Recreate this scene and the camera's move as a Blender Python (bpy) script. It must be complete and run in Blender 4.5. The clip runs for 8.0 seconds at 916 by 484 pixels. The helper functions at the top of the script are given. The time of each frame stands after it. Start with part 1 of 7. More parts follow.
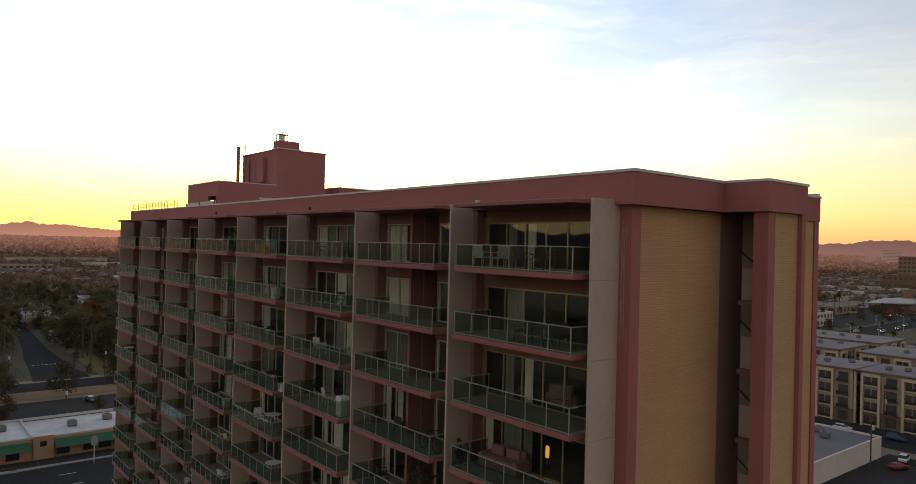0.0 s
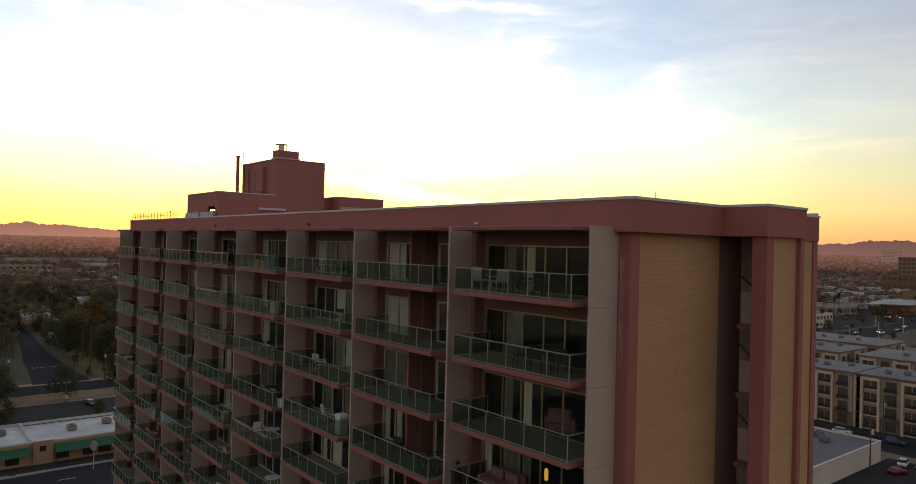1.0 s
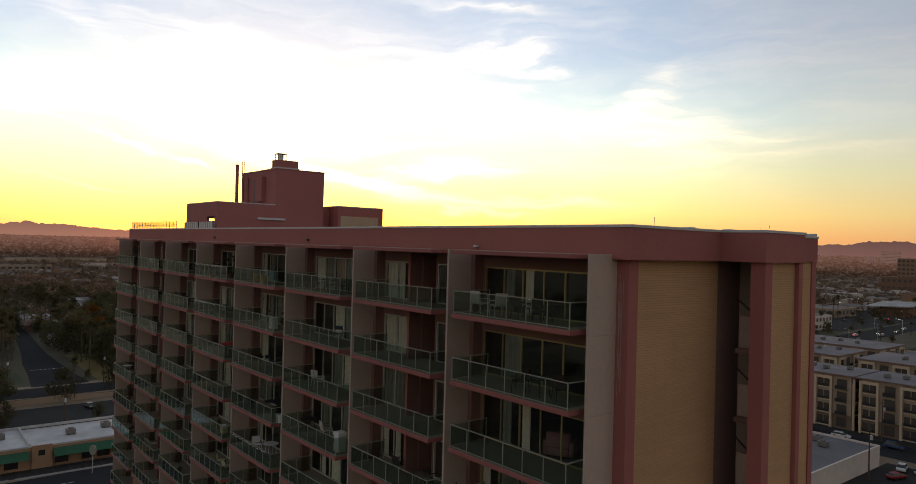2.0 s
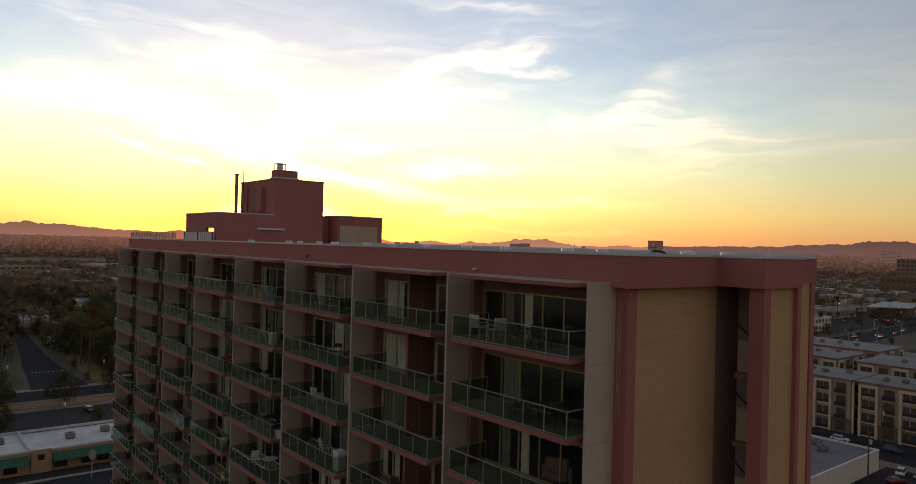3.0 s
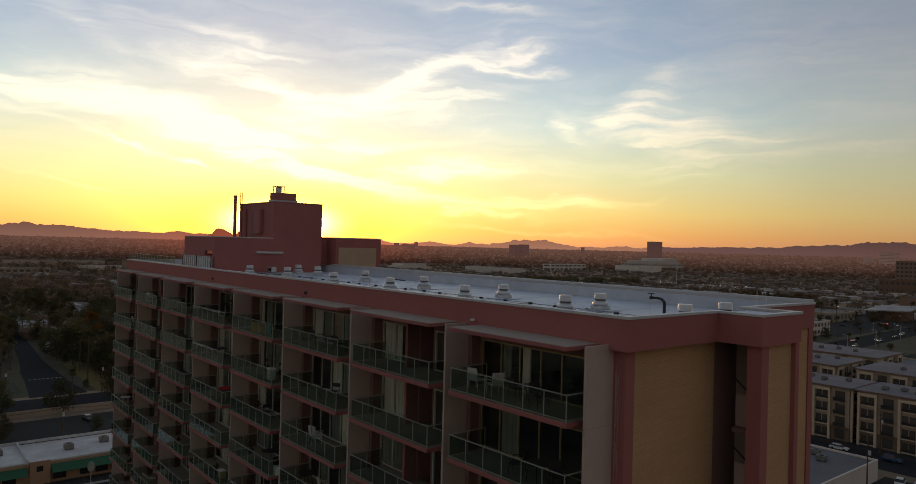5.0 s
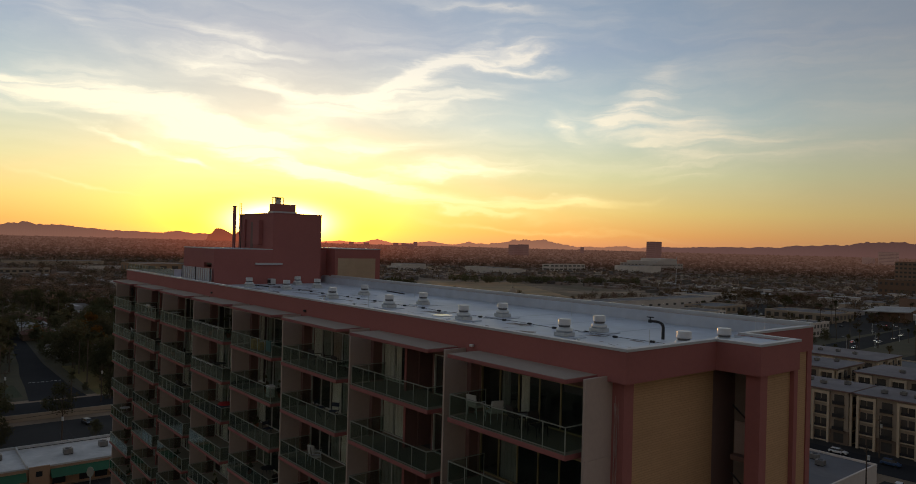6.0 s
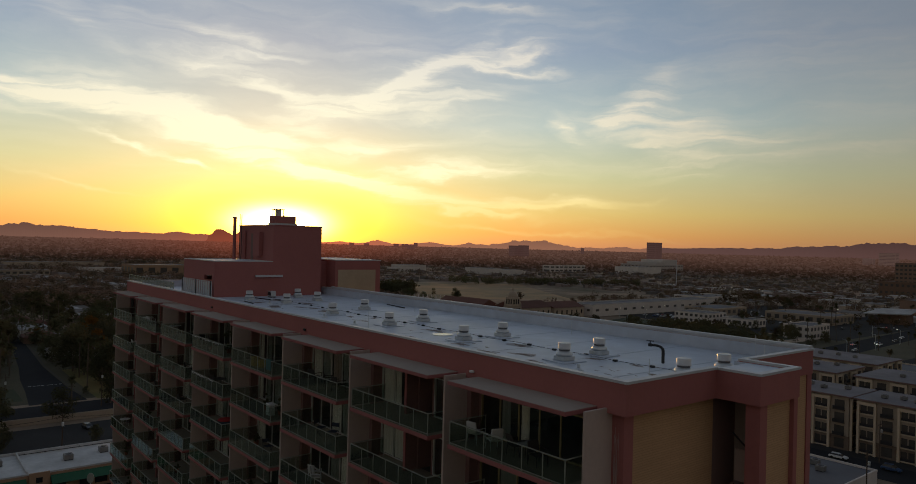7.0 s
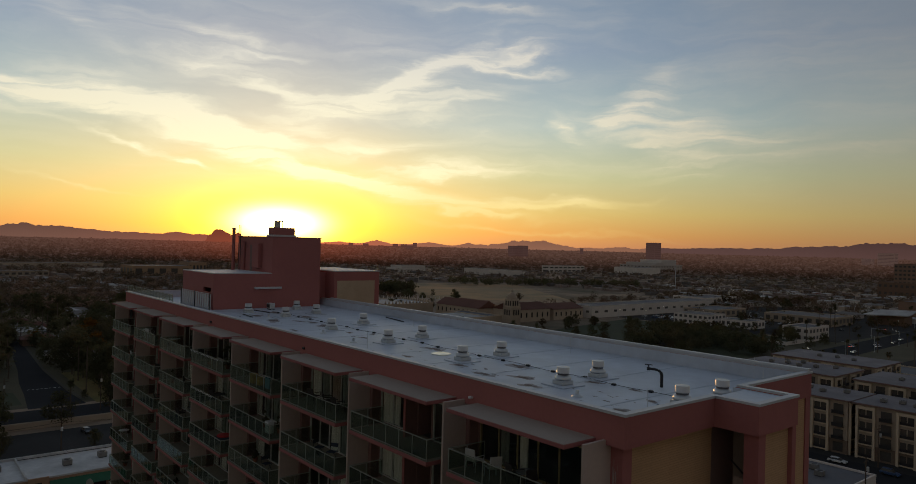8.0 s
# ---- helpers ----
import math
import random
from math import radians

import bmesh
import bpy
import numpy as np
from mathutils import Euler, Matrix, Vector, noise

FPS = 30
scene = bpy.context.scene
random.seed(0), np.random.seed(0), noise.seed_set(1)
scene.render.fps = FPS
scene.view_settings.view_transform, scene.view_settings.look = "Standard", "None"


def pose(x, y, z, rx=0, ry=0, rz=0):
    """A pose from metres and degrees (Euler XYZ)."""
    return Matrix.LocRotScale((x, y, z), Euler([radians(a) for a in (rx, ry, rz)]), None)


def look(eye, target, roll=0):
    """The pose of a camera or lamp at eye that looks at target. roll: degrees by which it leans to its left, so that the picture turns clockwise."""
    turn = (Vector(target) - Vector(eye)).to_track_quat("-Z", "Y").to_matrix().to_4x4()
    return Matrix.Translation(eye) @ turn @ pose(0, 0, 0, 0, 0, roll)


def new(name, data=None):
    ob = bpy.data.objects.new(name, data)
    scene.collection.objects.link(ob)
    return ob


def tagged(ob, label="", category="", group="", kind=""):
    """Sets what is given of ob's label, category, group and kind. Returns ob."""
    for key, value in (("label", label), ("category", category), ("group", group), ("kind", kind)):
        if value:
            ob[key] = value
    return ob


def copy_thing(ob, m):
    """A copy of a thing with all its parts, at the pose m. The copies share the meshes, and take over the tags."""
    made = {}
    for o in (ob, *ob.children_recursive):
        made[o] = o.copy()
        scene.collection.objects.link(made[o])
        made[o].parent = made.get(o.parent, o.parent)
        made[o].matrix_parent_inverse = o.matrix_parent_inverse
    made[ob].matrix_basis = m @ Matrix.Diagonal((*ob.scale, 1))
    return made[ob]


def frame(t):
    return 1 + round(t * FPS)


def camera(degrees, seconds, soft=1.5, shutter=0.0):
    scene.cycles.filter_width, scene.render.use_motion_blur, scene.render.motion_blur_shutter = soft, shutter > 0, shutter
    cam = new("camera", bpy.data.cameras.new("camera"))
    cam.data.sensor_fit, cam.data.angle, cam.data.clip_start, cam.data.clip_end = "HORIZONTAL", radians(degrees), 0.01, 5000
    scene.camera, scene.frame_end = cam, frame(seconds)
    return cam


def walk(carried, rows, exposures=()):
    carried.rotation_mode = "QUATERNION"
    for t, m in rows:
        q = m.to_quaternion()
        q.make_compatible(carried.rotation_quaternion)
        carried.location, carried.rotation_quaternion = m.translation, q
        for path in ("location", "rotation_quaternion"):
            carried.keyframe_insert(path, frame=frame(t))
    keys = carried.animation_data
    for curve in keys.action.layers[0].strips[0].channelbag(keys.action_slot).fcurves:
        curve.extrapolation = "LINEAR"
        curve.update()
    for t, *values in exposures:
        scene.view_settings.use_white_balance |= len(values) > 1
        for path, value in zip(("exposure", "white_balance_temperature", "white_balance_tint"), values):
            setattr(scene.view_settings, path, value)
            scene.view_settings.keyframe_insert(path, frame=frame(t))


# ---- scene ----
cam = camera(66.6, 8.0, soft=0.9)
PATH = [
    (0, (14.959, -20.021, 46.002), (13.407, -18.758, 46.012), 1.4),
    (0.5, (14.969, -20.013, 46.486), (13.418, -18.75, 46.496), 1.4),
    (1, (14.985, -20.025, 46.97), (13.434, -18.762, 46.98), 1.4),
    (1.5, (14.991, -20.031, 47.466), (13.441, -18.768, 47.476), 1.4),
    (2, (15.004, -20.032, 47.951), (13.454, -18.768, 47.961), 1.5),
    (3.5, (15.026, -20.061, 49.503), (13.477, -18.796, 49.512), 1.5),
    (4, (15.018, -20.052, 50.046), (13.469, -18.787, 50.055), 1.5),
    (4.5, (15.021, -20.054, 50.603), (13.472, -18.788, 50.614), 1.5),
    (6, (15.045, -20.092, 52.328), (13.498, -18.824, 52.338), 1.5),
    (6.5, (15.042, -20.102, 52.876), (13.495, -18.835, 52.887), 1.5),
    (7, (15.057, -20.125, 53.439), (13.51, -18.858, 53.451), 1.5),
    (7.5, (15.043, -20.14, 54.006), (13.496, -18.871, 54.018), 1.5),
    (8, (15.072, -20.148, 54.592), (13.526, -18.879, 54.604), 1.5),
]
EXPOSURES = [(0.0, 0.40, 6570, 10), (1.0, 0.2, 6540, 10), (2.0, -0.05, 6500, 10), (4.0, -0.42, 6390, 9), (6.0, -0.82, 6240, 8), (8.0, -1.11, 6150, 6)]
walk(cam, [(t, look(eye, target, roll)) for t, eye, target, roll in PATH], EXPOSURES)
SKY_GAIN, SKY_STRENGTH, SUN_POWER = 0.06, 1.0, 1.1

# ---- light: sky, low sun, exposure ----
SUN_YAW, SUN_ELEV = 65.0, 2.3
SUN_DIR = Vector((-math.sin(radians(SUN_YAW)) * math.cos(radians(SUN_ELEV)),
                  math.cos(radians(SUN_YAW)) * math.cos(radians(SUN_ELEV)), math.sin(radians(SUN_ELEV))))


class Nodes:
    """Short hand for building a node tree."""

    def __init__(self, tree):
        self.tree = tree
        tree.nodes.clear()

    def add(self, kind, inputs=(), **settings):
        n = self.tree.nodes.new(kind)
        if kind == "ShaderNodeMath" or kind == "ShaderNodeVectorMath":
            n.operation = settings.pop("op")
        if kind == "ShaderNodeMix":
            n.data_type = settings.pop("data")
            n.blend_type = settings.pop("blend", "MIX")
        for k, v in settings.items():
            if k == "noise_dimensions":
                n.noise_dimensions = v
            elif k == "sky_type":
                n.sky_type = v
            elif k == "feature":
                n.feature = v
        for key, v in dict(inputs).items():
            if isinstance(v, bpy.types.NodeSocket):
                self.tree.links.new(v, n.inputs[key])
            else:
                n.inputs[key].default_value = v
        return n

    def math(self, op, a, b=0.0, c=0.0, clamp=False):
        n = self.add("ShaderNodeMath", {0: a, 1: b, 2: c}, op=op)
        n.use_clamp = clamp
        return n.outputs[0]

    def vmath(self, op, a, b=(0, 0, 0)):
        n = self.add("ShaderNodeVectorMath", {0: a, 1: b}, op=op)
        return n.outputs[1] if op in ("DOT_PRODUCT", "LENGTH") else n.outputs[0]

    def noise(self, vec, scale, detail=4.0, rough=0.55, distortion=0.0):
        n = self.add("ShaderNodeTexNoise", {"Vector": vec, "Scale": scale, "Detail": detail, "Roughness": rough, "Distortion": distortion})
        return n.outputs["Fac"]

    def ramp(self, fac, stops):
        n = self.tree.nodes.new("ShaderNodeValToRGB")
        e = n.color_ramp.elements
        while len(e) < len(stops):
            e.new(0.5)
        for el, (p, c) in zip(e, stops):
            el.position = p
            el.color = (*c, 1) if isinstance(c, (tuple, list)) else (c, c, c, 1)
        self.tree.links.new(fac, n.inputs[0])
        return n.outputs[0]

    def mix(self, fac, a, b, blend="MIX"):
        n = self.add("ShaderNodeMix", {}, data="RGBA", blend=blend)
        for key, v in ((0, fac), (6, a), (7, b)):
            if isinstance(v, bpy.types.NodeSocket):
                self.tree.links.new(v, n.inputs[key])
            else:
                n.inputs[key].default_value = (*v, 1) if isinstance(v, (tuple, list)) and len(v) == 3 else v
        return n.outputs[2]


world = bpy.data.worlds.new("sky")
scene.world = world
world.use_nodes = True
W = Nodes(world.node_tree)
geo = W.add("ShaderNodeTexCoord").outputs["Generated"]
sky = W.tree.nodes.new("ShaderNodeTexSky")
sky.sky_type = "NISHITA"
sky.sun_disc = False
sky.sun_elevation = radians(SUN_ELEV)
sky.sun_rotation = radians(-SUN_YAW)
sky.altitude, sky.air_density, sky.dust_density, sky.ozone_density = 340, 1.0, 1.6, 1.0
sep = W.add("ShaderNodeSeparateXYZ", {0: geo})
up = W.math("MAXIMUM", sep.outputs[2], 0.0)
toward = W.math("MAXIMUM", W.vmath("DOT_PRODUCT", geo, tuple(SUN_DIR)), 0.0)
glow_wide = W.math("POWER", toward, 10.0)
across = W.math("SUBTRACT", W.math("MULTIPLY", W.math("ARCTAN2", sep.outputs[0], sep.outputs[1]), 180 / math.pi), -50.75)
tall = W.math("MULTIPLY", W.math("ARCSINE", sep.outputs[2]), 180 / math.pi)


def aureole(wide, high):
    """Glow of the low haze round the sun, flattened along the horizon; sizes in degrees."""
    dx = W.math("MULTIPLY", W.math("SUBTRACT", across, 50.75 - SUN_YAW), 1 / wide)
    dy = W.math("MULTIPLY", W.math("SUBTRACT", tall, SUN_ELEV - 0.8), 1 / high)
    rr = W.math("ADD", W.math("MULTIPLY", dx, dx), W.math("MULTIPLY", dy, dy))
    return W.math("POWER", 2.718, W.math("MULTIPLY", rr, -1.0))


glow_mid = aureole(6.4, 2.2)
glow_core = aureole(3.0, 1.15)
# clear sky: Nishita, and the thin lit haze of dusk: bright and warm towards the sun, dull on the far side
clear = W.mix(1.0, sky.outputs[0], (SKY_GAIN, SKY_GAIN, SKY_GAIN), "MULTIPLY")
flat_sun = Vector((SUN_DIR.x, SUN_DIR.y, 0)).normalized()
side = W.vmath("DOT_PRODUCT", geo, tuple(flat_sun))
side = W.ramp(W.math("MULTIPLY_ADD", side, 0.5, 0.5), [(0.25, 0.0), (0.60, 0.2), (0.80, 0.34), (0.87, 0.54), (0.955, 1.0)])
sunward = W.ramp(up, [(0.0, (0.92, 0.34, 0.20)), (0.02, (1.06, 0.48, 0.16)), (0.05, (1.04, 0.76, 0.26)), (0.10, (0.86, 0.90, 0.52)), (0.17, (0.66, 0.86, 0.88)), (0.27, (0.39, 0.55, 0.78)), (1.0, (0.13, 0.18, 0.26))])
averse = W.ramp(up, [(0.0, (0.44, 0.29, 0.16)), (0.12, (0.39, 0.285, 0.205)), (0.3, (0.30, 0.27, 0.265)), (1.0, (0.16, 0.195, 0.26))])
clear = W.mix(1.0, clear, W.mix(side, averse, sunward), "ADD")
clear = W.mix(W.math("MULTIPLY", glow_wide, W.ramp(up, [(0.0, 1.0), (0.12, 0.75), (0.25, 0.35), (0.45, 0.1)])), clear, (0.40, 0.28, 0.08), "ADD")
clear = W.mix(glow_mid, clear, W.mix(1.0, clear, (1.0, 0.9, 0.05), "MULTIPLY"))
clear = W.mix(glow_mid, clear, (3.0, 1.9, 0.0), "ADD")
clear = W.mix(glow_core, clear, (14.0, 10.0, 4.5), "ADD")
# cirrus: drawn-out streaks at their bearings and heights, in degrees, frayed by noise
plain = W.add("ShaderNodeCombineXYZ", {0: across, 1: tall, 2: 0.0}).outputs[0]
stretched = W.vmath("MULTIPLY", plain, (0.16, 0.42, 1.0))
fray = W.tree.nodes.new("ShaderNodeTexNoise")
fray.inputs["Scale"].default_value, fray.inputs["Detail"].default_value, fray.inputs["Roughness"].default_value = 0.8, 5.0, 0.56
W.tree.links.new(stretched, fray.inputs["Vector"])
push = W.vmath("MULTIPLY", W.vmath("SUBTRACT", fray.outputs["Color"], (0.5, 0.5, 0.5)), (7.0, 3.4, 0.0))
here = W.vmath("ADD", plain, push)
total = None


def cirrus(az, el, length, width, tilt, density):
    """One streak of cloud; sums into the cover."""
    global total
    m = W.add("ShaderNodeMapping", {"Vector": here, "Location": (az, el, 0), "Rotation": (0, 0, radians(tilt)), "Scale": (length * 1.3, width * 1.55, 1)})
    m.vector_type = "TEXTURE"
    r = W.vmath("LENGTH", m.outputs[0])
    f = W.math("POWER", W.math("SUBTRACT", 1.0, r, clamp=True), 1.4)
    total = W.math("MULTIPLY_ADD", f, density, total if total is not None else 0.0)


cirrus(-32.1, 11.0, 3.9, 0.28, -4, 0.70)
cirrus(-29.3, 9.8, 10.1, 1.17, -6, 0.60)
cirrus(-24.3, 9.6, 8.0, 1.66, -14, 0.75)
cirrus(-19.0, 8.8, 7.0, 1.17, -12, 1.15)
cirrus(-15.9, 8.2, 3.9, 0.64, -6, 0.90)
cirrus(-25.1, 7.2, 8.4, 0.25, -14, 0.45)
cirrus(-20.8, 6.2, 3.2, 0.27, -20, 0.40)
cirrus(-13.6, 6.0, 8.5, 0.58, -14, 1.00)
cirrus(-9.1, 5.2, 5.3, 0.60, -12, 1.00)
cirrus(-17.4, 13.2, 8.8, 1.97, -6, 0.20)
cirrus(-18.3, 14.2, 7.1, 0.63, 8, 0.28)
cirrus(-14.7, 11.9, 7.9, 0.79, -10, 0.60)
cirrus(-8.3, 11.3, 8.8, 1.06, 10, 0.60)
cirrus(-3.7, 13.5, 7.8, 0.80, 26, 0.72)
cirrus(2.4, 14.8, 6.6, 0.50, 6, 0.50)
cirrus(4.3, 15.7, 4.8, 0.30, 4, 0.40)
cirrus(-0.8, 11.2, 7.2, 0.77, 16, 0.35)
cirrus(0.9, 18.8, 6.6, 0.38, -4, 0.30)
cirrus(-18.7, 15.4, 6.0, 0.62, -10, 0.25)
cirrus(8.9, 9.8, 2.2, 0.70, -20, 0.65)
cirrus(14.5, 11.7, 4.5, 1.07, 40, 0.50)
cirrus(16.3, 10.1, 8.2, 1.40, -8, 0.50)
cirrus(20.9, 8.7, 7.8, 0.80, -0, 0.50)
cirrus(16.3, 8.2, 4.1, 0.70, -16, 0.40)
cirrus(20.2, 7.0, 9.4, 0.74, 2, 0.40)
cirrus(18.9, 5.9, 4.3, 0.27, 2, 0.22)
cirrus(27.2, 10.3, 8.4, 0.54, -2, 0.15)
cirrus(29.4, 7.8, 5.8, 0.57, 8, 0.19)
cirrus(0.3, 6.4, 9.0, 0.92, 4, 0.45)
cirrus(-4.4, 4.2, 10.2, 0.84, -8, 0.60)
cirrus(2.3, 3.6, 12.0, 0.69, -2, 0.30)
cirrus(10.2, 3.5, 7.0, 0.52, 2, 0.21)
cirrus(-6.4, 7.9, 7.7, 0.76, 8, 0.45)
cirrus(-11.0, 9.0, 6.4, 1.19, -4, 0.45)
cirrus(-28.7, 14.8, 6.0, 0.83, -30, 0.14)
cirrus(-1.5, 5.9, 6.0, 0.45, 3, 0.55)
cirrus(3.0, 2.6, 7.0, 0.30, -3, 0.55)
cirrus(6.5, 3.4, 6.0, 0.28, 4, 0.45)
cirrus(-0.5, 2.9, 5.0, 0.30, -5, 0.60)
cirrus(9.0, 1.3, 8.0, 0.22, -3, 0.35)
cirrus(2.0, 1.6, 6.0, 0.20, -4, 0.40)
cirrus(-29.0, 3.9, 5.0, 0.16, -6, 0.40)
cirrus(4.2, 14.3, 4.6, 0.34, -4, 0.55)
cirrus(3.4, 15.0, 4.2, 0.26, 4, 0.50)
cirrus(-18.6, 8.8, 4.2, 0.75, -10, 0.80)
cirrus(-16.5, 11.3, 4.5, 0.70, -4, -0.45)
cirrus(-7.0, 9.3, 6.5, 0.70, 4, -0.40)
cirrus(-28.0, 8.6, 4.0, 0.5, -6, -0.35)
cirrus(-4.0, 13.6, 9.0, 3.2, 8, 0.22)
cirrus(-12.3, 5.9, 5.6, 0.34, -13, 0.80)
cirrus(4.0, 3.7, 6.4, 0.34, 3, 0.60)
cirrus(8.5, 3.2, 5.0, 0.26, 2, 0.45)
cirrus(15.0, 3.9, 2.4, 0.22, 4, 0.35)
thread = W.noise(W.add("ShaderNodeMapping", {"Vector": here, "Rotation": (0, 0, radians(8)), "Scale": (0.15, 1.5, 1)}).outputs[0], 1.0, 6.0, 0.54)
wisp = W.noise(W.vmath("MULTIPLY", here, (0.05, 0.16, 1.0)), 1.0, 6.0, 0.6)
cover = W.math("MULTIPLY", W.math("MAXIMUM", total, 0.0), W.math("MULTIPLY_ADD", thread, 4.4, -0.85))
veil = W.ramp(wisp, [(0.38, 0.0), (0.72, 0.38)])
veil = W.math("MULTIPLY", veil, W.ramp(sep.outputs[2], [(0.02, 0.0), (0.1, 0.6), (0.2, 1.0), (0.7, 0.5)]))
cover = W.math("MULTIPLY_ADD", W.math("MULTIPLY", veil, W.math("MULTIPLY_ADD", thread, 2.8, -0.5)), 1.0, cover)
cloud = W.ramp(cover, [(0.0, 0.0), (0.3, 0.20), (0.75, 0.60), (1.0, 0.80)])
high_lit = W.ramp(up, [(0.02, (1.7, 0.98, 0.36)), (0.06, (1.85, 1.36, 0.45)), (0.11, (1.75, 1.46, 0.95)), (0.20, (1.75, 1.50, 1.20)), (0.4, (1.2, 1.04, 0.95))])
lit = W.mix(side, (0.45, 0.34, 0.27), high_lit)
lit = W.mix(glow_wide, lit, W.ramp(up, [(0.03, (2.5, 1.75, 0.5)), (0.10, (2.9, 2.45, 1.45)), (0.25, (2.1, 1.9, 1.55))]))
lit = W.mix(W.math("MULTIPLY", glow_mid, 0.95), lit, (6.0, 5.0, 2.2))
full = W.mix(cloud, clear, lit)
ground_side = W.math("GREATER_THAN", sep.outputs[2], -0.002)
full = W.mix(ground_side, (0.03, 0.022, 0.02), full)
W.tree.links.new(W.add("ShaderNodeBackground", {"Color": full, "Strength": SKY_STRENGTH}).outputs[0],
                 W.tree.nodes.new("ShaderNodeOutputWorld").inputs[0])

sun = new("sun", bpy.data.lights.new("sun", "SUN"))
sun.data.energy, sun.data.color, sun.data.angle = SUN_POWER, (1.0, 0.45, 0.14), radians(1.0)
sun.matrix_world = look((0, 0, 200), Vector((0, 0, 200)) - SUN_DIR)


# ---- materials ----
def surface(name, base, rough=0.8, vary=0.12, grain=6.0, stain=0.35, bump=0.15, metal=0.0, tint=None, spec=0.3, pieces=0.0):
    """A procedural surface: base colour, stains at one scale, grain at another, relief. grain: features per metre."""
    m = bpy.data.materials.new(name)
    m.use_nodes = True
    N = Nodes(m.node_tree)
    at = N.add("ShaderNodeNewGeometry").outputs["Position"]
    big = N.noise(at, stain, 5.0, 0.6, 0.4)
    fine = N.noise(at, grain, 4.0, 0.6)
    tint = tint or tuple(c * 0.62 for c in base)
    f = N.ramp(big, [(0.30, 0.0), (0.70, 1.0)])
    col = N.mix(N.math("MULTIPLY", f, min(1.0, vary * 3.2)), base, tint)
    g = N.math("MULTIPLY_ADD", fine, vary * 2.0, 1.0 - vary)
    col = N.mix(1.0, col, N.add("ShaderNodeCombineXYZ", {0: g, 1: g, 2: g}).outputs[0], "MULTIPLY")
    if pieces:
        r = N.add("ShaderNodeObjectInfo").outputs["Random"]
        k = N.math("MULTIPLY_ADD", r, 2 * pieces, 1 - pieces)
        col = N.mix(1.0, col, N.add("ShaderNodeCombineXYZ", {0: k, 1: k, 2: k}).outputs[0], "MULTIPLY")
    ro = N.math("MULTIPLY_ADD", fine, 0.25, rough - 0.12, clamp=True)
    b = N.add("ShaderNodeBsdfPrincipled", {"Base Color": col, "Roughness": ro, "Metallic": metal, "Specular IOR Level": spec})
    if bump:
        bp = N.add("ShaderNodeBump", {"Strength": bump, "Distance": 0.02, "Height": fine})
        N.tree.links.new(bp.outputs[0], b.inputs["Normal"])
    N.tree.links.new(b.outputs[0], N.tree.nodes.new("ShaderNodeOutputMaterial").inputs[0])
    return m


def foliage(name, base, tint, shine=0.35, pieces=0.3):
    """Leaves: rough, varied from tree to tree, letting some light through."""
    m = bpy.data.materials.new(name)
    m.use_nodes = True
    N = Nodes(m.node_tree)
    at = N.add("ShaderNodeNewGeometry").outputs["Position"]
    big, fine = N.noise(at, 0.02, 4.0, 0.6, 0.3), N.noise(at, 0.9, 3.0, 0.6)
    col = N.mix(N.ramp(big, [(0.35, 0.0), (0.65, 1.0)]), base, tint)
    r = N.add("ShaderNodeObjectInfo").outputs["Random"]
    k = N.math("MULTIPLY", N.math("MULTIPLY_ADD", r, 2 * pieces, 1 - pieces), N.math("MULTIPLY_ADD", fine, 0.9, 0.55))
    col = N.mix(1.0, col, N.add("ShaderNodeCombineXYZ", {0: k, 1: k, 2: k}).outputs[0], "MULTIPLY")
    d = N.add("ShaderNodeBsdfDiffuse", {"Color": col})
    t = N.add("ShaderNodeBsdfTranslucent", {"Color": N.mix(0.5, col, (0.09, 0.065, 0.025))})
    mx = N.add("ShaderNodeMixShader", {0: shine})
    N.tree.links.new(d.outputs[0], mx.inputs[1])
    N.tree.links.new(t.outputs[0], mx.inputs[2])
    N.tree.links.new(mx.outputs[0], N.tree.nodes.new("ShaderNodeOutputMaterial").inputs[0])
    return m


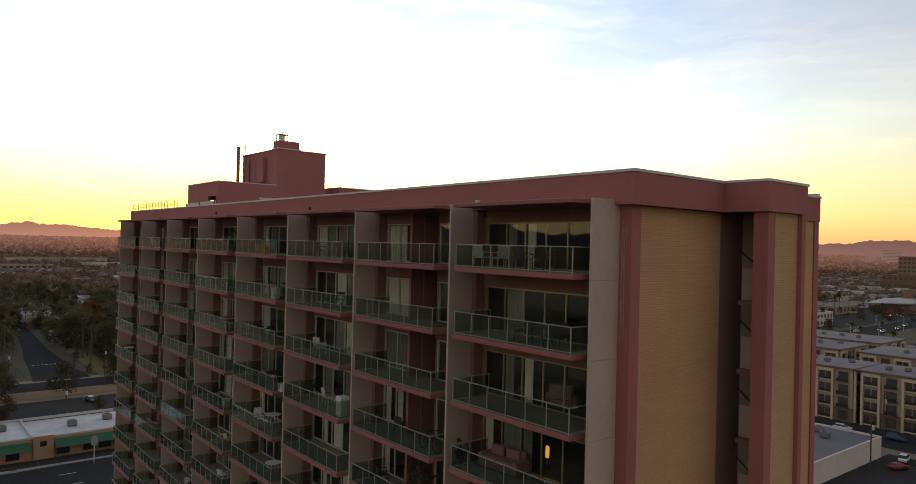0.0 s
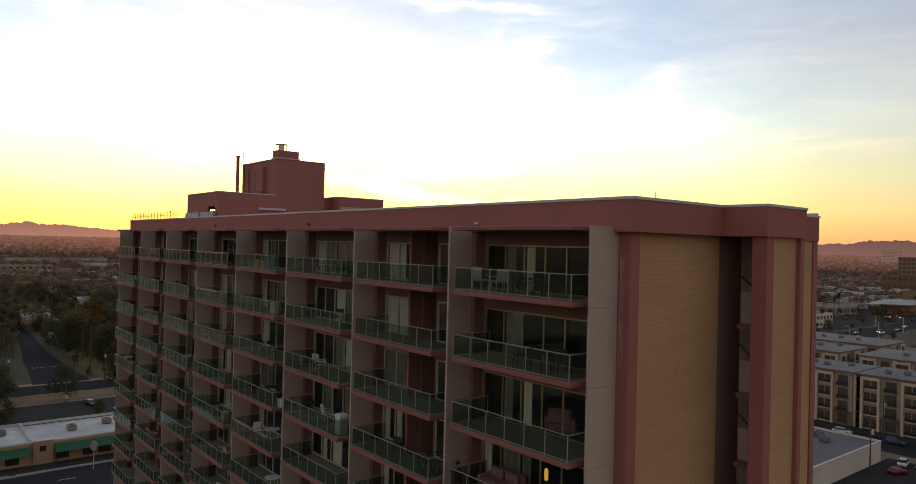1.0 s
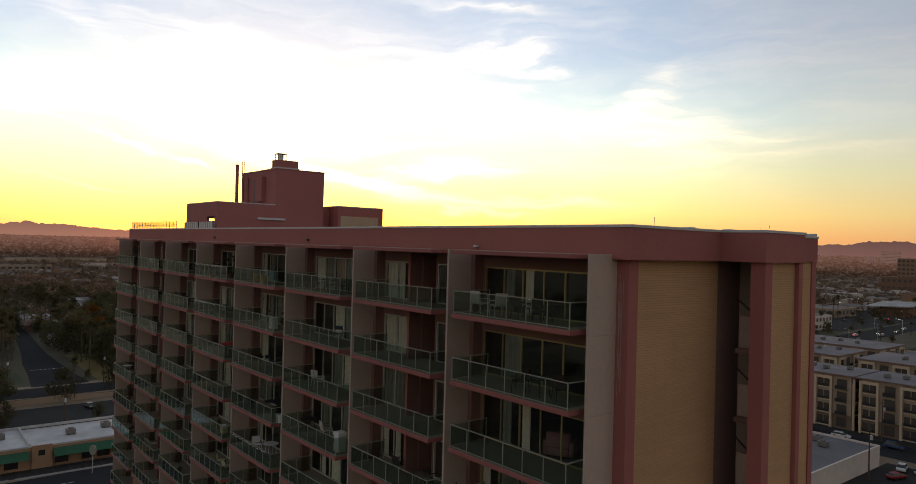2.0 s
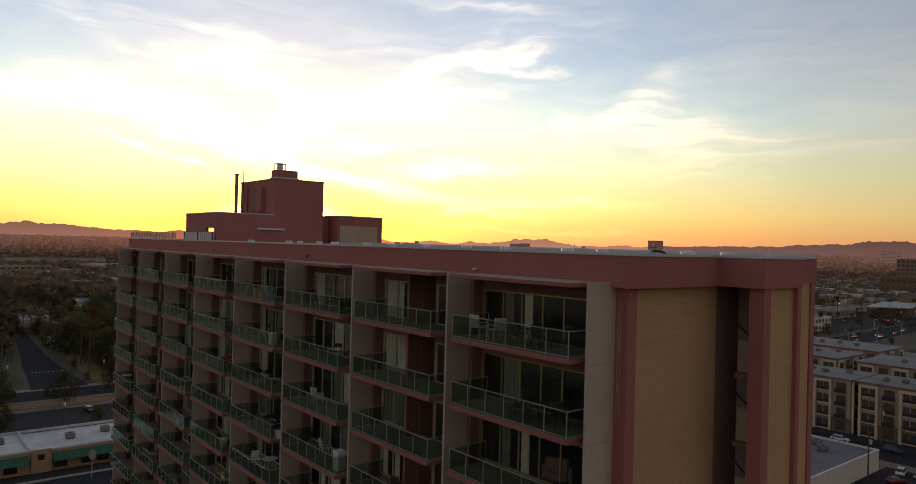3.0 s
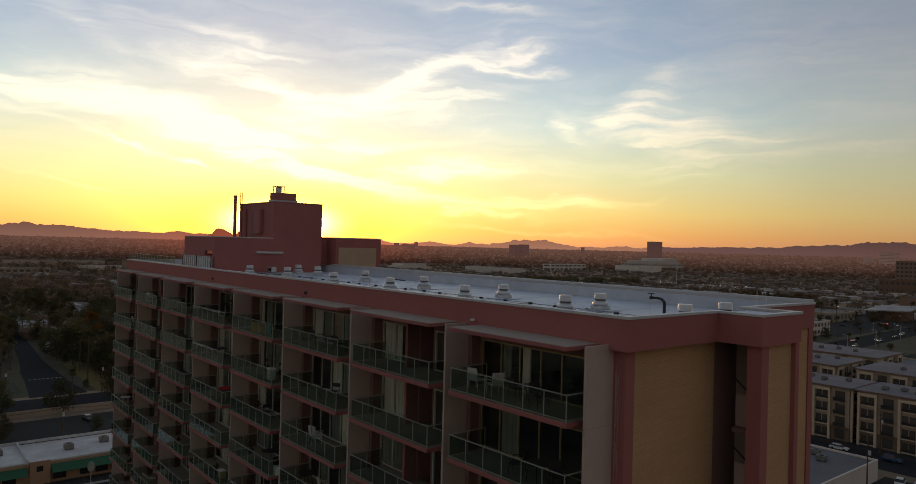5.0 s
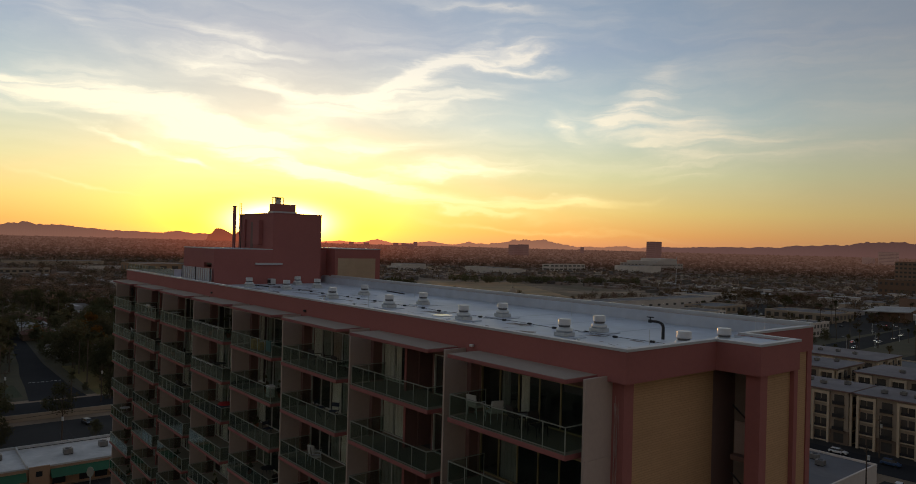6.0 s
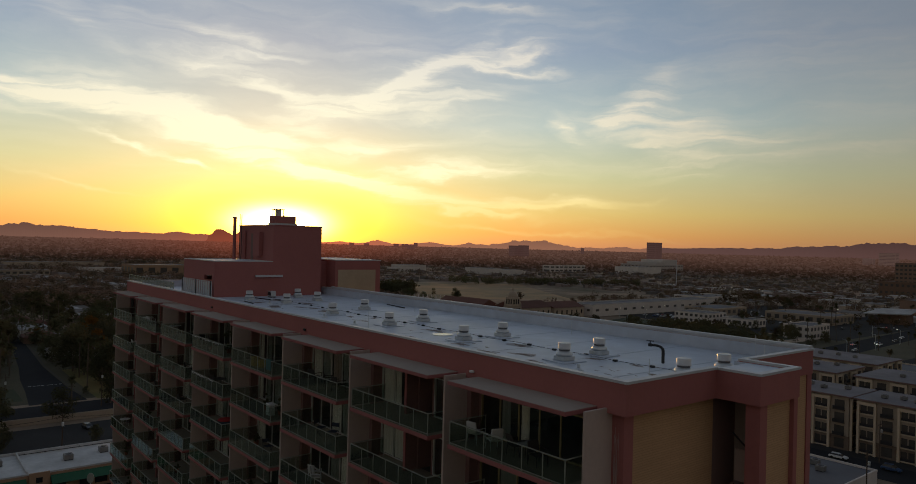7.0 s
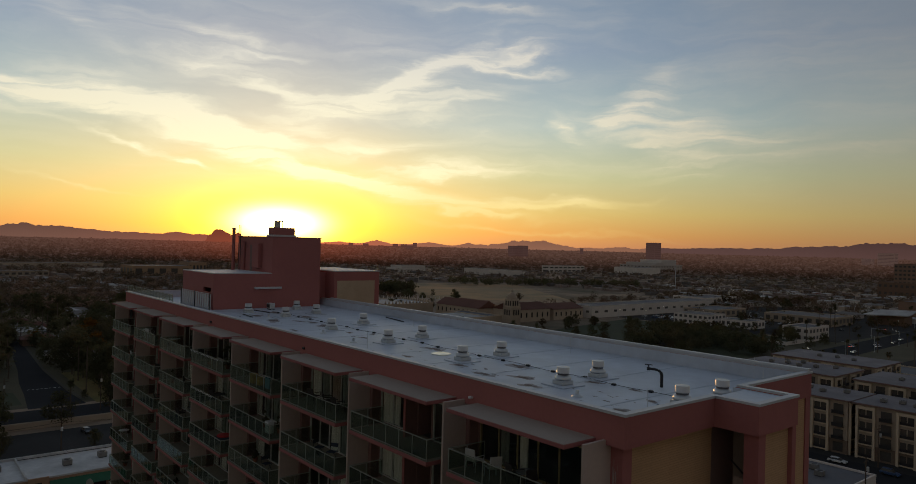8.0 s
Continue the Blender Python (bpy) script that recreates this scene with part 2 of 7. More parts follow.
def brick_surface(name, a, b, mortar):
    """Thin horizontal brick courses, seen as fine raised lines."""
    m = bpy.data.materials.new(name)
    m.use_nodes = True
    N = Nodes(m.node_tree)
    at = N.add("ShaderNodeNewGeometry").outputs["Position"]
    s = N.add("ShaderNodeSeparateXYZ", {0: at})
    wall = N.add("ShaderNodeCombineXYZ", {0: N.math("ADD", s.outputs[0], s.outputs[1]), 1: s.outputs[2], 2: 0.0}).outputs[0]
    t = N.add("ShaderNodeTexBrick", {"Vector": wall, "Color1": (*a, 1), "Color2": (*b, 1), "Mortar": (*mortar, 1), "Scale": 1.0,
                                     "Mortar Size": 0.014, "Mortar Smooth": 0.3, "Brick Width": 1.2, "Row Height": 0.095})
    big = N.noise(at, 0.25, 4.0, 0.6, 0.5)
    fine = N.noise(at, 9.0, 4.0, 0.6)
    k = N.math("MULTIPLY_ADD", big, 0.35, 0.70)
    k = N.math("MULTIPLY", k, N.math("MULTIPLY_ADD", fine, 0.25, 0.9))
    col = N.mix(1.0, t.outputs[0], N.add("ShaderNodeCombineXYZ", {0: k, 1: k, 2: k}).outputs[0], "MULTIPLY")
    sh = N.add("ShaderNodeBsdfPrincipled", {"Base Color": col, "Roughness": 0.85, "Specular IOR Level": 0.2})
    h = N.math("ADD", N.math("MULTIPLY", t.outputs[1], -1.0), N.math("MULTIPLY", fine, 0.3))
    bp = N.add("ShaderNodeBump", {"Strength": 0.3, "Distance": 0.010, "Height": h})
    N.tree.links.new(bp.outputs[0], sh.inputs["Normal"])
    N.tree.links.new(sh.outputs[0], N.tree.nodes.new("ShaderNodeOutputMaterial").inputs[0])
    return m


def glass(name, tint, rough=0.02, film=0.0, film_colour=(0.3, 0.34, 0.31), spec=0.0):
    """Clear or tinted pane: see-through, mirror-like at a slant, with a thin film of dust."""
    m = bpy.data.materials.new(name)
    m.use_nodes = True
    N = Nodes(m.node_tree)
    g = N.add("ShaderNodeBsdfGlossy", {"Color": (0.80, 0.95, 0.95, 1), "Roughness": rough})
    t = N.add("ShaderNodeBsdfTransparent", {"Color": (*tint, 1)})
    d = N.add("ShaderNodeBsdfDiffuse", {"Color": (*film_colour, 1)})
    dm = N.add("ShaderNodeMixShader", {0: film})
    f = N.add("ShaderNodeLayerWeight", {"Blend": 0.5})
    mx = N.add("ShaderNodeMixShader", {0: N.math("MULTIPLY_ADD", N.math("POWER", f.outputs["Facing"], 4.0), 0.7, 0.035 + spec, clamp=True)})
    N.tree.links.new(t.outputs[0], dm.inputs[1])
    N.tree.links.new(d.outputs[0], dm.inputs[2])
    N.tree.links.new(dm.outputs[0], mx.inputs[1])
    N.tree.links.new(g.outputs[0], mx.inputs[2])
    N.tree.links.new(mx.outputs[0], N.tree.nodes.new("ShaderNodeOutputMaterial").inputs[0])
    return m


def lamp_surface(name, colour, power):
    m = bpy.data.materials.new(name)
    m.use_nodes = True
    N = Nodes(m.node_tree)
    e = N.add("ShaderNodeEmission", {"Color": (*colour, 1), "Strength": power})
    N.tree.links.new(e.outputs[0], N.tree.nodes.new("ShaderNodeOutputMaterial").inputs[0])
    return m


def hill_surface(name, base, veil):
    """Distant land behind kilometres of air: its own colour, and haze painted as emission for the glow of the air
    before it, thickest far off, low down and towards the sun.
    """
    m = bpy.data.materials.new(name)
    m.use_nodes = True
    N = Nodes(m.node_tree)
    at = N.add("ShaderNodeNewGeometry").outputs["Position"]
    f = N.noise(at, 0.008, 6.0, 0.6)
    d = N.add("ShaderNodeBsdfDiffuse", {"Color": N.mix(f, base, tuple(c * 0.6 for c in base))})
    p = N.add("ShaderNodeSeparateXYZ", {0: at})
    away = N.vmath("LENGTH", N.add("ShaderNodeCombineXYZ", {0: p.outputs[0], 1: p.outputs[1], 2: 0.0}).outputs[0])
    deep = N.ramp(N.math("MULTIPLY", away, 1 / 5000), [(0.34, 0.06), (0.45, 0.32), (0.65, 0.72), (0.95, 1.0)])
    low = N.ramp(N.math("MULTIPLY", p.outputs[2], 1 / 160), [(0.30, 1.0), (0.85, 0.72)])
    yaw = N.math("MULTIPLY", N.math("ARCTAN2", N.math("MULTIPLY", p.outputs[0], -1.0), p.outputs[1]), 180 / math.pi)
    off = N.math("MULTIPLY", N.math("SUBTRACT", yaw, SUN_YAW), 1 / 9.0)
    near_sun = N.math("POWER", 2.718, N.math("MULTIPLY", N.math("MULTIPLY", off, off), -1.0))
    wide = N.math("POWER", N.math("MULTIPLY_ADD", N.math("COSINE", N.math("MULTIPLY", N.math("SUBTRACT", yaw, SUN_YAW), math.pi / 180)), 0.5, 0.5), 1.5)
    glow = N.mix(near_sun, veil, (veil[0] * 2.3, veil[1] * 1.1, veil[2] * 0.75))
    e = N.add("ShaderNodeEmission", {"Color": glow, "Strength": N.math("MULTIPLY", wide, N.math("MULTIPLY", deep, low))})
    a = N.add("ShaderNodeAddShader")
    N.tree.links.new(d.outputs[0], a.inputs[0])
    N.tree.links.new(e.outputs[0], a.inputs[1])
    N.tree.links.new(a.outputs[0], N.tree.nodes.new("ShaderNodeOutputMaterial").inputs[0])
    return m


RED = surface("red_stucco", (0.385, 0.146, 0.132), 0.85, 0.10, 5.0, 0.22, 0.2)
# Darker copy of the red stucco: shade under the slabs is painted in.
BAY_SHADE = surface("shaded_balcony_wall", (0.245, 0.140, 0.122), 0.9, 0.12, 5.0, 0.4, 0.15)
RED_SLAB = surface("red_painted_slab_edge", (0.34, 0.125, 0.115), 0.75, 0.12, 4.0, 0.5, 0.1)
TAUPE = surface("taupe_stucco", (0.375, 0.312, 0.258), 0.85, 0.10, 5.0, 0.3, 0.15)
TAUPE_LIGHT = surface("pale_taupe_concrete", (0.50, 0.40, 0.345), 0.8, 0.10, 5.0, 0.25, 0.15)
SLAB = surface("balcony_concrete", (0.24, 0.21, 0.155), 0.8, 0.15, 3.0, 0.6, 0.2)
TAN = brick_surface("tan_brick_courses", (0.615, 0.385, 0.212), (0.575, 0.36, 0.195), (0.50, 0.31, 0.165))
TAN_STUCCO = surface("tan_stucco", (0.52, 0.405, 0.28), 0.85, 0.12, 5.0, 0.4, 0.15)
HOOD = surface("dull_white_metal", (0.58, 0.58, 0.57), 0.35, 0.10, 5.0, 1.2, 0.03, metal=0.35)
SEAM = surface("membrane_seam", (0.45, 0.505, 0.56), 0.7, 0.15, 2.0, 0.6, 0.0)
GREY_MEMBRANE = surface("grey_roof_membrane", (0.145, 0.145, 0.155), 0.8, 0.25, 0.6, 0.1, 0.05)
CAP = surface("white_metal_coping", (0.55, 0.56, 0.57), 0.45, 0.08, 2.0, 0.5, 0.05)
ROOF = surface("white_roof_membrane", (0.565, 0.615, 0.685), 0.50, 0.20, 1.1, 0.22, 0.12, tint=(0.38, 0.41, 0.46))
ROOF_DUST = surface("dusty_membrane", (0.36, 0.345, 0.345), 0.7, 0.25, 2.5, 0.6, 0.1)
ROOF_SCUFF = surface("scuffed_membrane", (0.25, 0.245, 0.25), 0.7, 0.3, 3.0, 1.0, 0.1)
ROOF_STAIN = surface("dried_puddle_dirt", (0.20, 0.155, 0.135), 0.8, 0.40, 2.0, 0.9, 0.1)
# Dark brown base of the shaft wall, landings, tower strip and eaves.
DARK = surface("dark_brown_surface", (0.23, 0.15, 0.13), 0.85, 0.12, 3.0, 0.3, 0.1)
STEEL = surface("galvanised_steel", (0.62, 0.64, 0.64), 0.4, 0.10, 8.0, 1.5, 0.05, metal=0.6)
BLACK = surface("black_iron", (0.03, 0.03, 0.032), 0.5, 0.15, 8.0, 1.5, 0.1)
RAILGREY = surface("grey_green_rail_metal", (0.33, 0.345, 0.285), 0.5, 0.08, 6.0, 1.0, 0.0, metal=0.3)
ALU = surface("bronze_window_frame", (0.42, 0.34, 0.18), 0.4, 0.08, 6.0, 1.0, 0.0, metal=0.5)
PALE_ALU = surface("pale_window_frame", (0.55, 0.53, 0.48), 0.5, 0.08, 6.0, 1.0, 0.0)
RAILGLASS = glass("green_railing_glass", (0.74, 0.80, 0.75), 0.03, 0.006)
WINGLASS = glass("window_glass", (0.975, 0.99, 0.985), 0.01, 0.004, spec=0.018)
CURTAIN = surface("white_curtain", (0.86, 0.83, 0.72), 0.9, 0.10, 3.0, 0.8, 0.0)
CURTAIN_GREY = surface("grey_green_curtain", (0.30, 0.32, 0.27), 0.9, 0.12, 3.0, 0.8, 0.0)
CURTAIN_ROSE = surface("rose_beige_curtain", (0.44, 0.34, 0.27), 0.9, 0.12, 3.0, 0.8, 0.0)
# One near-black base for floors and walls of all rooms.
ROOM = surface("near_black_room", (0.11, 0.10, 0.09), 0.9, 0.10, 3.0, 0.4, 0.0)


# ---- building blocks ----
def part(name, bm, material, parent=None, label=""):
    """Links a bmesh as one mesh object under a thing or a part."""
    me = bpy.data.meshes.new(name)
    bm.to_mesh(me)
    bm.free()
    return linked(name, me, material, parent, label)


def linked(name, me, material, parent=None, label="", at=None):
    if not me.materials:
        me.materials.append(material)
    ob = new(name, me)
    if parent:
        ob.parent = parent
    if at:
        ob.location = at
    return tagged(ob, label)


def thing(name, label, category, group="", at=(0, 0, 0), kind=""):
    return tagged(_placed(new(name), at), label, category, group, kind)


def _placed(ob, at):
    ob.location = at
    ob.empty_display_size = 0.5
    return ob


def box(bm, x0, x1, y0, y1, z0, z1):
    v = [bm.verts.new((x, y, z)) for z in (z0, z1) for x, y in ((x0, y0), (x1, y0), (x1, y1), (x0, y1))]
    for f in ((3, 2, 1, 0), (4, 5, 6, 7), (0, 1, 5, 4), (1, 2, 6, 5), (2, 3, 7, 6), (3, 0, 4, 7)):
        bm.faces.new([v[i] for i in f])
    return bm


def boxes(*bs):
    bm = bmesh.new()
    for b in bs:
        box(bm, *b)
    return bm


def soft(bm, w=0.02, seg=1):
    bmesh.ops.bevel(bm, geom=bm.edges[:], offset=w, segments=seg, affect="EDGES", profile=0.6)
    return bm


def prism(bm, ring, z0, z1):
    """Upright prism over a ring of (x, y), counter-clockwise."""
    lo = [bm.verts.new((x, y, z0)) for x, y in ring]
    hi = [bm.verts.new((x, y, z1)) for x, y in ring]
    n = len(ring)
    bm.faces.new(hi)
    bm.faces.new(lo[::-1])
    for i in range(n):
        j = (i + 1) % n
        bm.faces.new((lo[i], lo[j], hi[j], hi[i]))
    return bm


def lathe(bm, profile, seg=20, cx=0.0, cy=0.0):
    """Surface of revolution about the upright axis; profile of (radius, z)."""
    rings = []
    for r, z in profile:
        if r < 1e-4:
            rings.append([bm.verts.new((cx, cy, z))])
        else:
            rings.append([bm.verts.new((cx + r * math.cos(2 * math.pi * i / seg), cy + r * math.sin(2 * math.pi * i / seg), z)) for i in range(seg)])
    for a, b in zip(rings, rings[1:]):
        for i in range(seg):
            j = (i + 1) % seg
            if len(a) == 1 and len(b) > 1:
                bm.faces.new((a[0], b[j], b[i]))
            elif len(b) == 1 and len(a) > 1:
                bm.faces.new((a[i], a[j], b[0]))
            elif len(a) > 1:
                bm.faces.new((a[i], a[j], b[j], b[i]))
    return bm


def rod(bm, a, b, r=0.02, seg=6):
    a, b = Vector(a), Vector(b)
    q = (b - a).to_track_quat("Z", "Y").to_matrix()
    ra = [bm.verts.new(a + q @ Vector((r * math.cos(2 * math.pi * i / seg), r * math.sin(2 * math.pi * i / seg), 0))) for i in range(seg)]
    rb = [bm.verts.new(b + q @ Vector((r * math.cos(2 * math.pi * i / seg), r * math.sin(2 * math.pi * i / seg), 0))) for i in range(seg)]
    for i in range(seg):
        j = (i + 1) % seg
        bm.faces.new((ra[i], ra[j], rb[j], rb[i]))
    bm.faces.new(ra[::-1])
    bm.faces.new(rb)
    return bm


def bearing(deg, dist):
    """A place on the ground, dist metres from the camera's foot, deg to the right of its line of sight."""
    a = radians(50.75 - deg)
    return 15.0 - math.sin(a) * dist, -20.1 + math.cos(a) * dist


# ---- the apartment tower ----
STOREY, TOP_FLOOR, FLOORS = 2.81, 45.10, 16
DECK, PARAPET = 48.10, 48.85
NEAR_BAYS, NEAR_FLOORS, SEEN_FLOORS = 4, 6, 11
tower = thing("apartment_tower", "tall red and tan apartment tower with glass-railed balconies", "apartment building")


def fin_x(j):
    """Outer (west) face of fin j; fin 0 stands at the corner."""
    return -0.94 if j == 0 else -0.82 - 8.0 * j


def ring_wall(ring, thick, z0, z1, grow=0.0):
    """Closed wall round an axis-aligned ring (counter-clockwise), mitred at the corners; grow pushes both faces outwards."""
    n = len(ring)

    def offset(d):
        out = []
        for i in range(n):
            (ax, ay), (bx, by), (cx, cy) = ring[i - 1], ring[i], ring[(i + 1) % n]
            d1, d2 = Vector((bx - ax, by - ay)).normalized(), Vector((cx - bx, cy - by)).normalized()
            out.append((bx + (d1.y + d2.y) * d, by - (d1.x + d2.x) * d))
        return out

    o, i = offset(grow), offset(grow - thick)
    bm = bmesh.new()
    loops = [[bm.verts.new((x, y, z)) for x, y in r] for r, z in ((o, z0), (o, z1), (i, z1), (i, z0))]
    for a, b in zip(loops, loops[1:] + loops[:1]):
        for k in range(n):
            m = (k + 1) % n
            bm.faces.new((a[k], a[m], b[m], b[k]))
    bmesh.ops.recalc_face_normals(bm, faces=bm.faces)
    return bm


OUTLINE = [(-65.6, 0.0), (0.0, 0.0), (0.0, 5.82), (1.85, 5.82), (1.85, 9.05), (-0.45, 9.05), (-0.45, 15.5), (-65.6, 15.5)]
part("parapet", ring_wall(OUTLINE, 0.28, 47.60, PARAPET - 0.10), RED, tower, "dark red stucco parapet")
part("coping", ring_wall(OUTLINE, 0.30, PARAPET - 0.10, PARAPET, 0.04), CAP, tower, "white metal coping")
bm = bmesh.new()
prism(bm, [(-65.3, 0.285), (-0.285, 0.285), (-0.285, 6.105), (1.56, 6.105), (1.56, 8.66), (-0.74, 8.66), (-0.74, 15.21), (-65.3, 15.21)], DECK - 0.25, DECK)
part("roof_deck", bm, ROOF, tower, "white membrane roof with faint stains")
part("corner_deck", boxes((-0.262, 1.545, 6.12, 8.645, DECK + 0.01, PARAPET - 0.13)), ROOF, tower, "raised white membrane over the stair corner")
part("soffit", boxes((-65.3, -1.05, 0.285, 0.8, 47.60, 47.82)), RED, tower)
# inner faces of the parapet are lined with the white membrane
part("parapet_lining", ring_wall([(-65.3, 0.3), (-0.3, 0.3), (-0.3, 6.12), (1.55, 6.12), (1.55, 8.64), (-0.76, 8.64), (-0.76, 15.19), (-65.3, 15.19)], 0.04, DECK + 0.004, PARAPET - 0.104, 0.01), ROOF, tower)

# end wall, corner by corner
part("corner_pilaster", boxes((-0.82, -0.3, 0.3, 0.85, 0, 47.596)), RED, tower, "dark red corner pilaster with pale drips")
part("brick_panel", boxes((-0.9, -0.45, 0.852, 6.4, 0, 47.596)), TAN, tower, "tan brick panel of thin courses")
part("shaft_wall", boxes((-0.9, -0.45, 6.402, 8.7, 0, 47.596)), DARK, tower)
part("shaft_back", boxes((-0.448, 1.0, 8.15, 8.3, 0, 47.596)), TAUPE, tower)
part("block_pilaster", boxes((1.15, 1.74, 6.05, 6.60, 0, 47.596)), RED, tower)
part("brick_panel", boxes((1.0, 1.62, 6.602, 8.70, 0, 47.596)), TAN, tower)
part("block_pilaster", boxes((1.0, 1.80, 8.702, 9.02, 0, 47.596)), RED, tower)
part("block_return", boxes((-0.448, 0.998, 8.4, 8.7, 0, 47.596)), RED, tower)
part("brick_panel", boxes((-1.3, -0.55, 9.06, 15.02, 0, 47.596)), TAN, tower)
part("corner_pilaster", boxes((-1.3, -0.49, 15.022, 15.48, 0, 47.596)), RED, tower)
part("back_wall", boxes((-65.3, -1.302, 15.2, 15.46, 0, 47.596)), RED, tower)
part("end_wall", boxes((-65.3, -65.0, 0.602, 14.998, 0, 47.596)), RED, tower)
for k in range(FLOORS):
    z = TOP_FLOOR - STOREY * k
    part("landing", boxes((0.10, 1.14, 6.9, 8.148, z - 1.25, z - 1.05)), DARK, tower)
    if k < SEEN_FLOORS:
        bm = bmesh.new()
        rod(bm, (0.05, 7.1, z + 0.95), (0.95, 7.0, z + 0.3), 0.035)
        rod(bm, (0.95, 7.0, z + 0.3), (0.95, 7.0, z - 1.05), 0.03)
        part("stair_rail", bm, BLACK, tower)
        part("stair_wall", boxes((0.05, 1.0, 7.3, 7.4, z - 1.048, z + 0.25)), TAUPE_LIGHT, tower)

# fins, with a joint at every storey, one piece a storey
fin_me = {}
for j in range(9):
    w0 = fin_x(j)
    for k in range(FLOORS + 1):
        z1 = 47.78 if k == 0 else TOP_FLOOR - 0.205 - STOREY * (k - 1)
        z0 = max(0.0, TOP_FLOOR - 0.205 - STOREY * k + 0.008)
        if k < NEAR_FLOORS + 4 or k == FLOORS:
            if k >= NEAR_FLOORS + 4:
                z1 = TOP_FLOOR - 0.205 - STOREY * (NEAR_FLOORS + 3)
            key = (round(z0, 3), round(z1, 3))
            if key not in fin_me:
                me = bpy.data.meshes.new("fin")
                bm = boxes((0, 0.12, -1.18, 0.595, z0, z1))
                soft(bm, 0.008)
                bm.to_mesh(me)
                bm.free()
                fin_me[key] = me
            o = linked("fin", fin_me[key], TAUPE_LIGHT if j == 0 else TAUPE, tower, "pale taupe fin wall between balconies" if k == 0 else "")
            o.location.x = w0
part("corner_wall", boxes((-0.818, -0.62, 0.32, 0.6, 0, 47.596)), RED, tower)

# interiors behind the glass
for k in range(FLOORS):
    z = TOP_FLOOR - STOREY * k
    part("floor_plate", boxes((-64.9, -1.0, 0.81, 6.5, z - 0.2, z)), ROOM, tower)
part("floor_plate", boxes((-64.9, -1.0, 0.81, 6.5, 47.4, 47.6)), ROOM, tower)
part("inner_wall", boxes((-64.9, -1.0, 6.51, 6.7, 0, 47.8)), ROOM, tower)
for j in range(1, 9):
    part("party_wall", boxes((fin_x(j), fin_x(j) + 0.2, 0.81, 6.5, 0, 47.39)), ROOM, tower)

# balconies
RAIL_H, FRONT, WALL_Y = 0.97, -1.65, 0.60


def mesh_of(name, bm, material):
    me = bpy.data.meshes.new(name)
    bm.to_mesh(me)
    bm.free()
    me.materials.append(material)
    return me


def bay_span(j):
    """Clear width of bay j between its two fins."""
    return fin_x(j) + 0.12, fin_x(j - 1)


def slab_span(j):
    a, b = bay_span(j)
    return a + 0.83, b - 0.30


W_SLAB = 6.60
POSTS = 6
post_me = mesh_of("post", boxes((-0.016, 0.016, -0.016, 0.016, 0, RAIL_H)), RAILGREY)
step = (W_SLAB - 0.16) / POSTS
pane_me = mesh_of("pane", boxes((0.03, step - 0.03, -0.006, 0.006, 0.09, RAIL_H - 0.06)), RAILGLASS)
side_step = 1.0
side_pane_me = mesh_of("pane", boxes((-0.006, 0.006, 0.03, side_step - 0.03, 0.09, RAIL_H - 0.06)), RAILGLASS)
front_rail_me = mesh_of("rail", soft(boxes((0, W_SLAB - 0.16, -0.025, 0.025, RAIL_H - 0.032, RAIL_H)), 0.006), RAILGREY)
low_rail_me = mesh_of("rail", boxes((0, W_SLAB - 0.16, -0.014, 0.014, 0.05, 0.075)), RAILGREY)
side_rail_me = mesh_of("rail", boxes((-0.025, 0.025, 0, 2 * side_step, RAIL_H - 0.032, RAIL_H)), RAILGREY)
slab_me = mesh_of("balcony", soft(boxes((0, W_SLAB, FRONT, WALL_Y - 0.004, -0.20, -0.012)), 0.012), RED_SLAB)
floor_me = mesh_of("balcony_floor", boxes((0.02, W_SLAB - 0.02, FRONT + 0.02, WALL_Y - 0.006, -0.010, 0.0)), SLAB)


def joined_rail():
    bm = bmesh.new()
    x0, x1, y0 = 0.08, W_SLAB - 0.08, FRONT + 0.07
    for i in range(POSTS + 1):
        box(bm, x0 + i * step - 0.022, x0 + i * step + 0.022, y0 - 0.022, y0 + 0.022, 0, RAIL_H - 0.045)
    box(bm, x0, x1, y0 - 0.03, y0 + 0.03, RAIL_H - 0.045, RAIL_H)
    box(bm, x0, x1, y0 - 0.02, y0 + 0.02, 0.05, 0.085)
    for x in (x0, x1):
        for y in (1, 2):
            box(bm, x - 0.022, x + 0.022, y0 + y - 0.022, y0 + y + 0.022, 0, RAIL_H - 0.045)
        box(bm, x - 0.03, x + 0.03, y0 + 0.032, y0 + 2, RAIL_H - 0.045, RAIL_H)
    return bm


def joined_panes():
    bm = bmesh.new()
    x0, x1, y0 = 0.08, W_SLAB - 0.08, FRONT + 0.07
    for i in range(POSTS):
        box(bm, x0 + i * step + 0.03, x0 + (i + 1) * step - 0.03, y0 - 0.006, y0 + 0.006, 0.09, RAIL_H - 0.06)
    for x in (x0, x1):
        for y in (0, 1):
            box(bm, x - 0.006, x + 0.006, y0 + y + 0.03, y0 + y + 0.97, 0.09, RAIL_H - 0.06)
    return bm


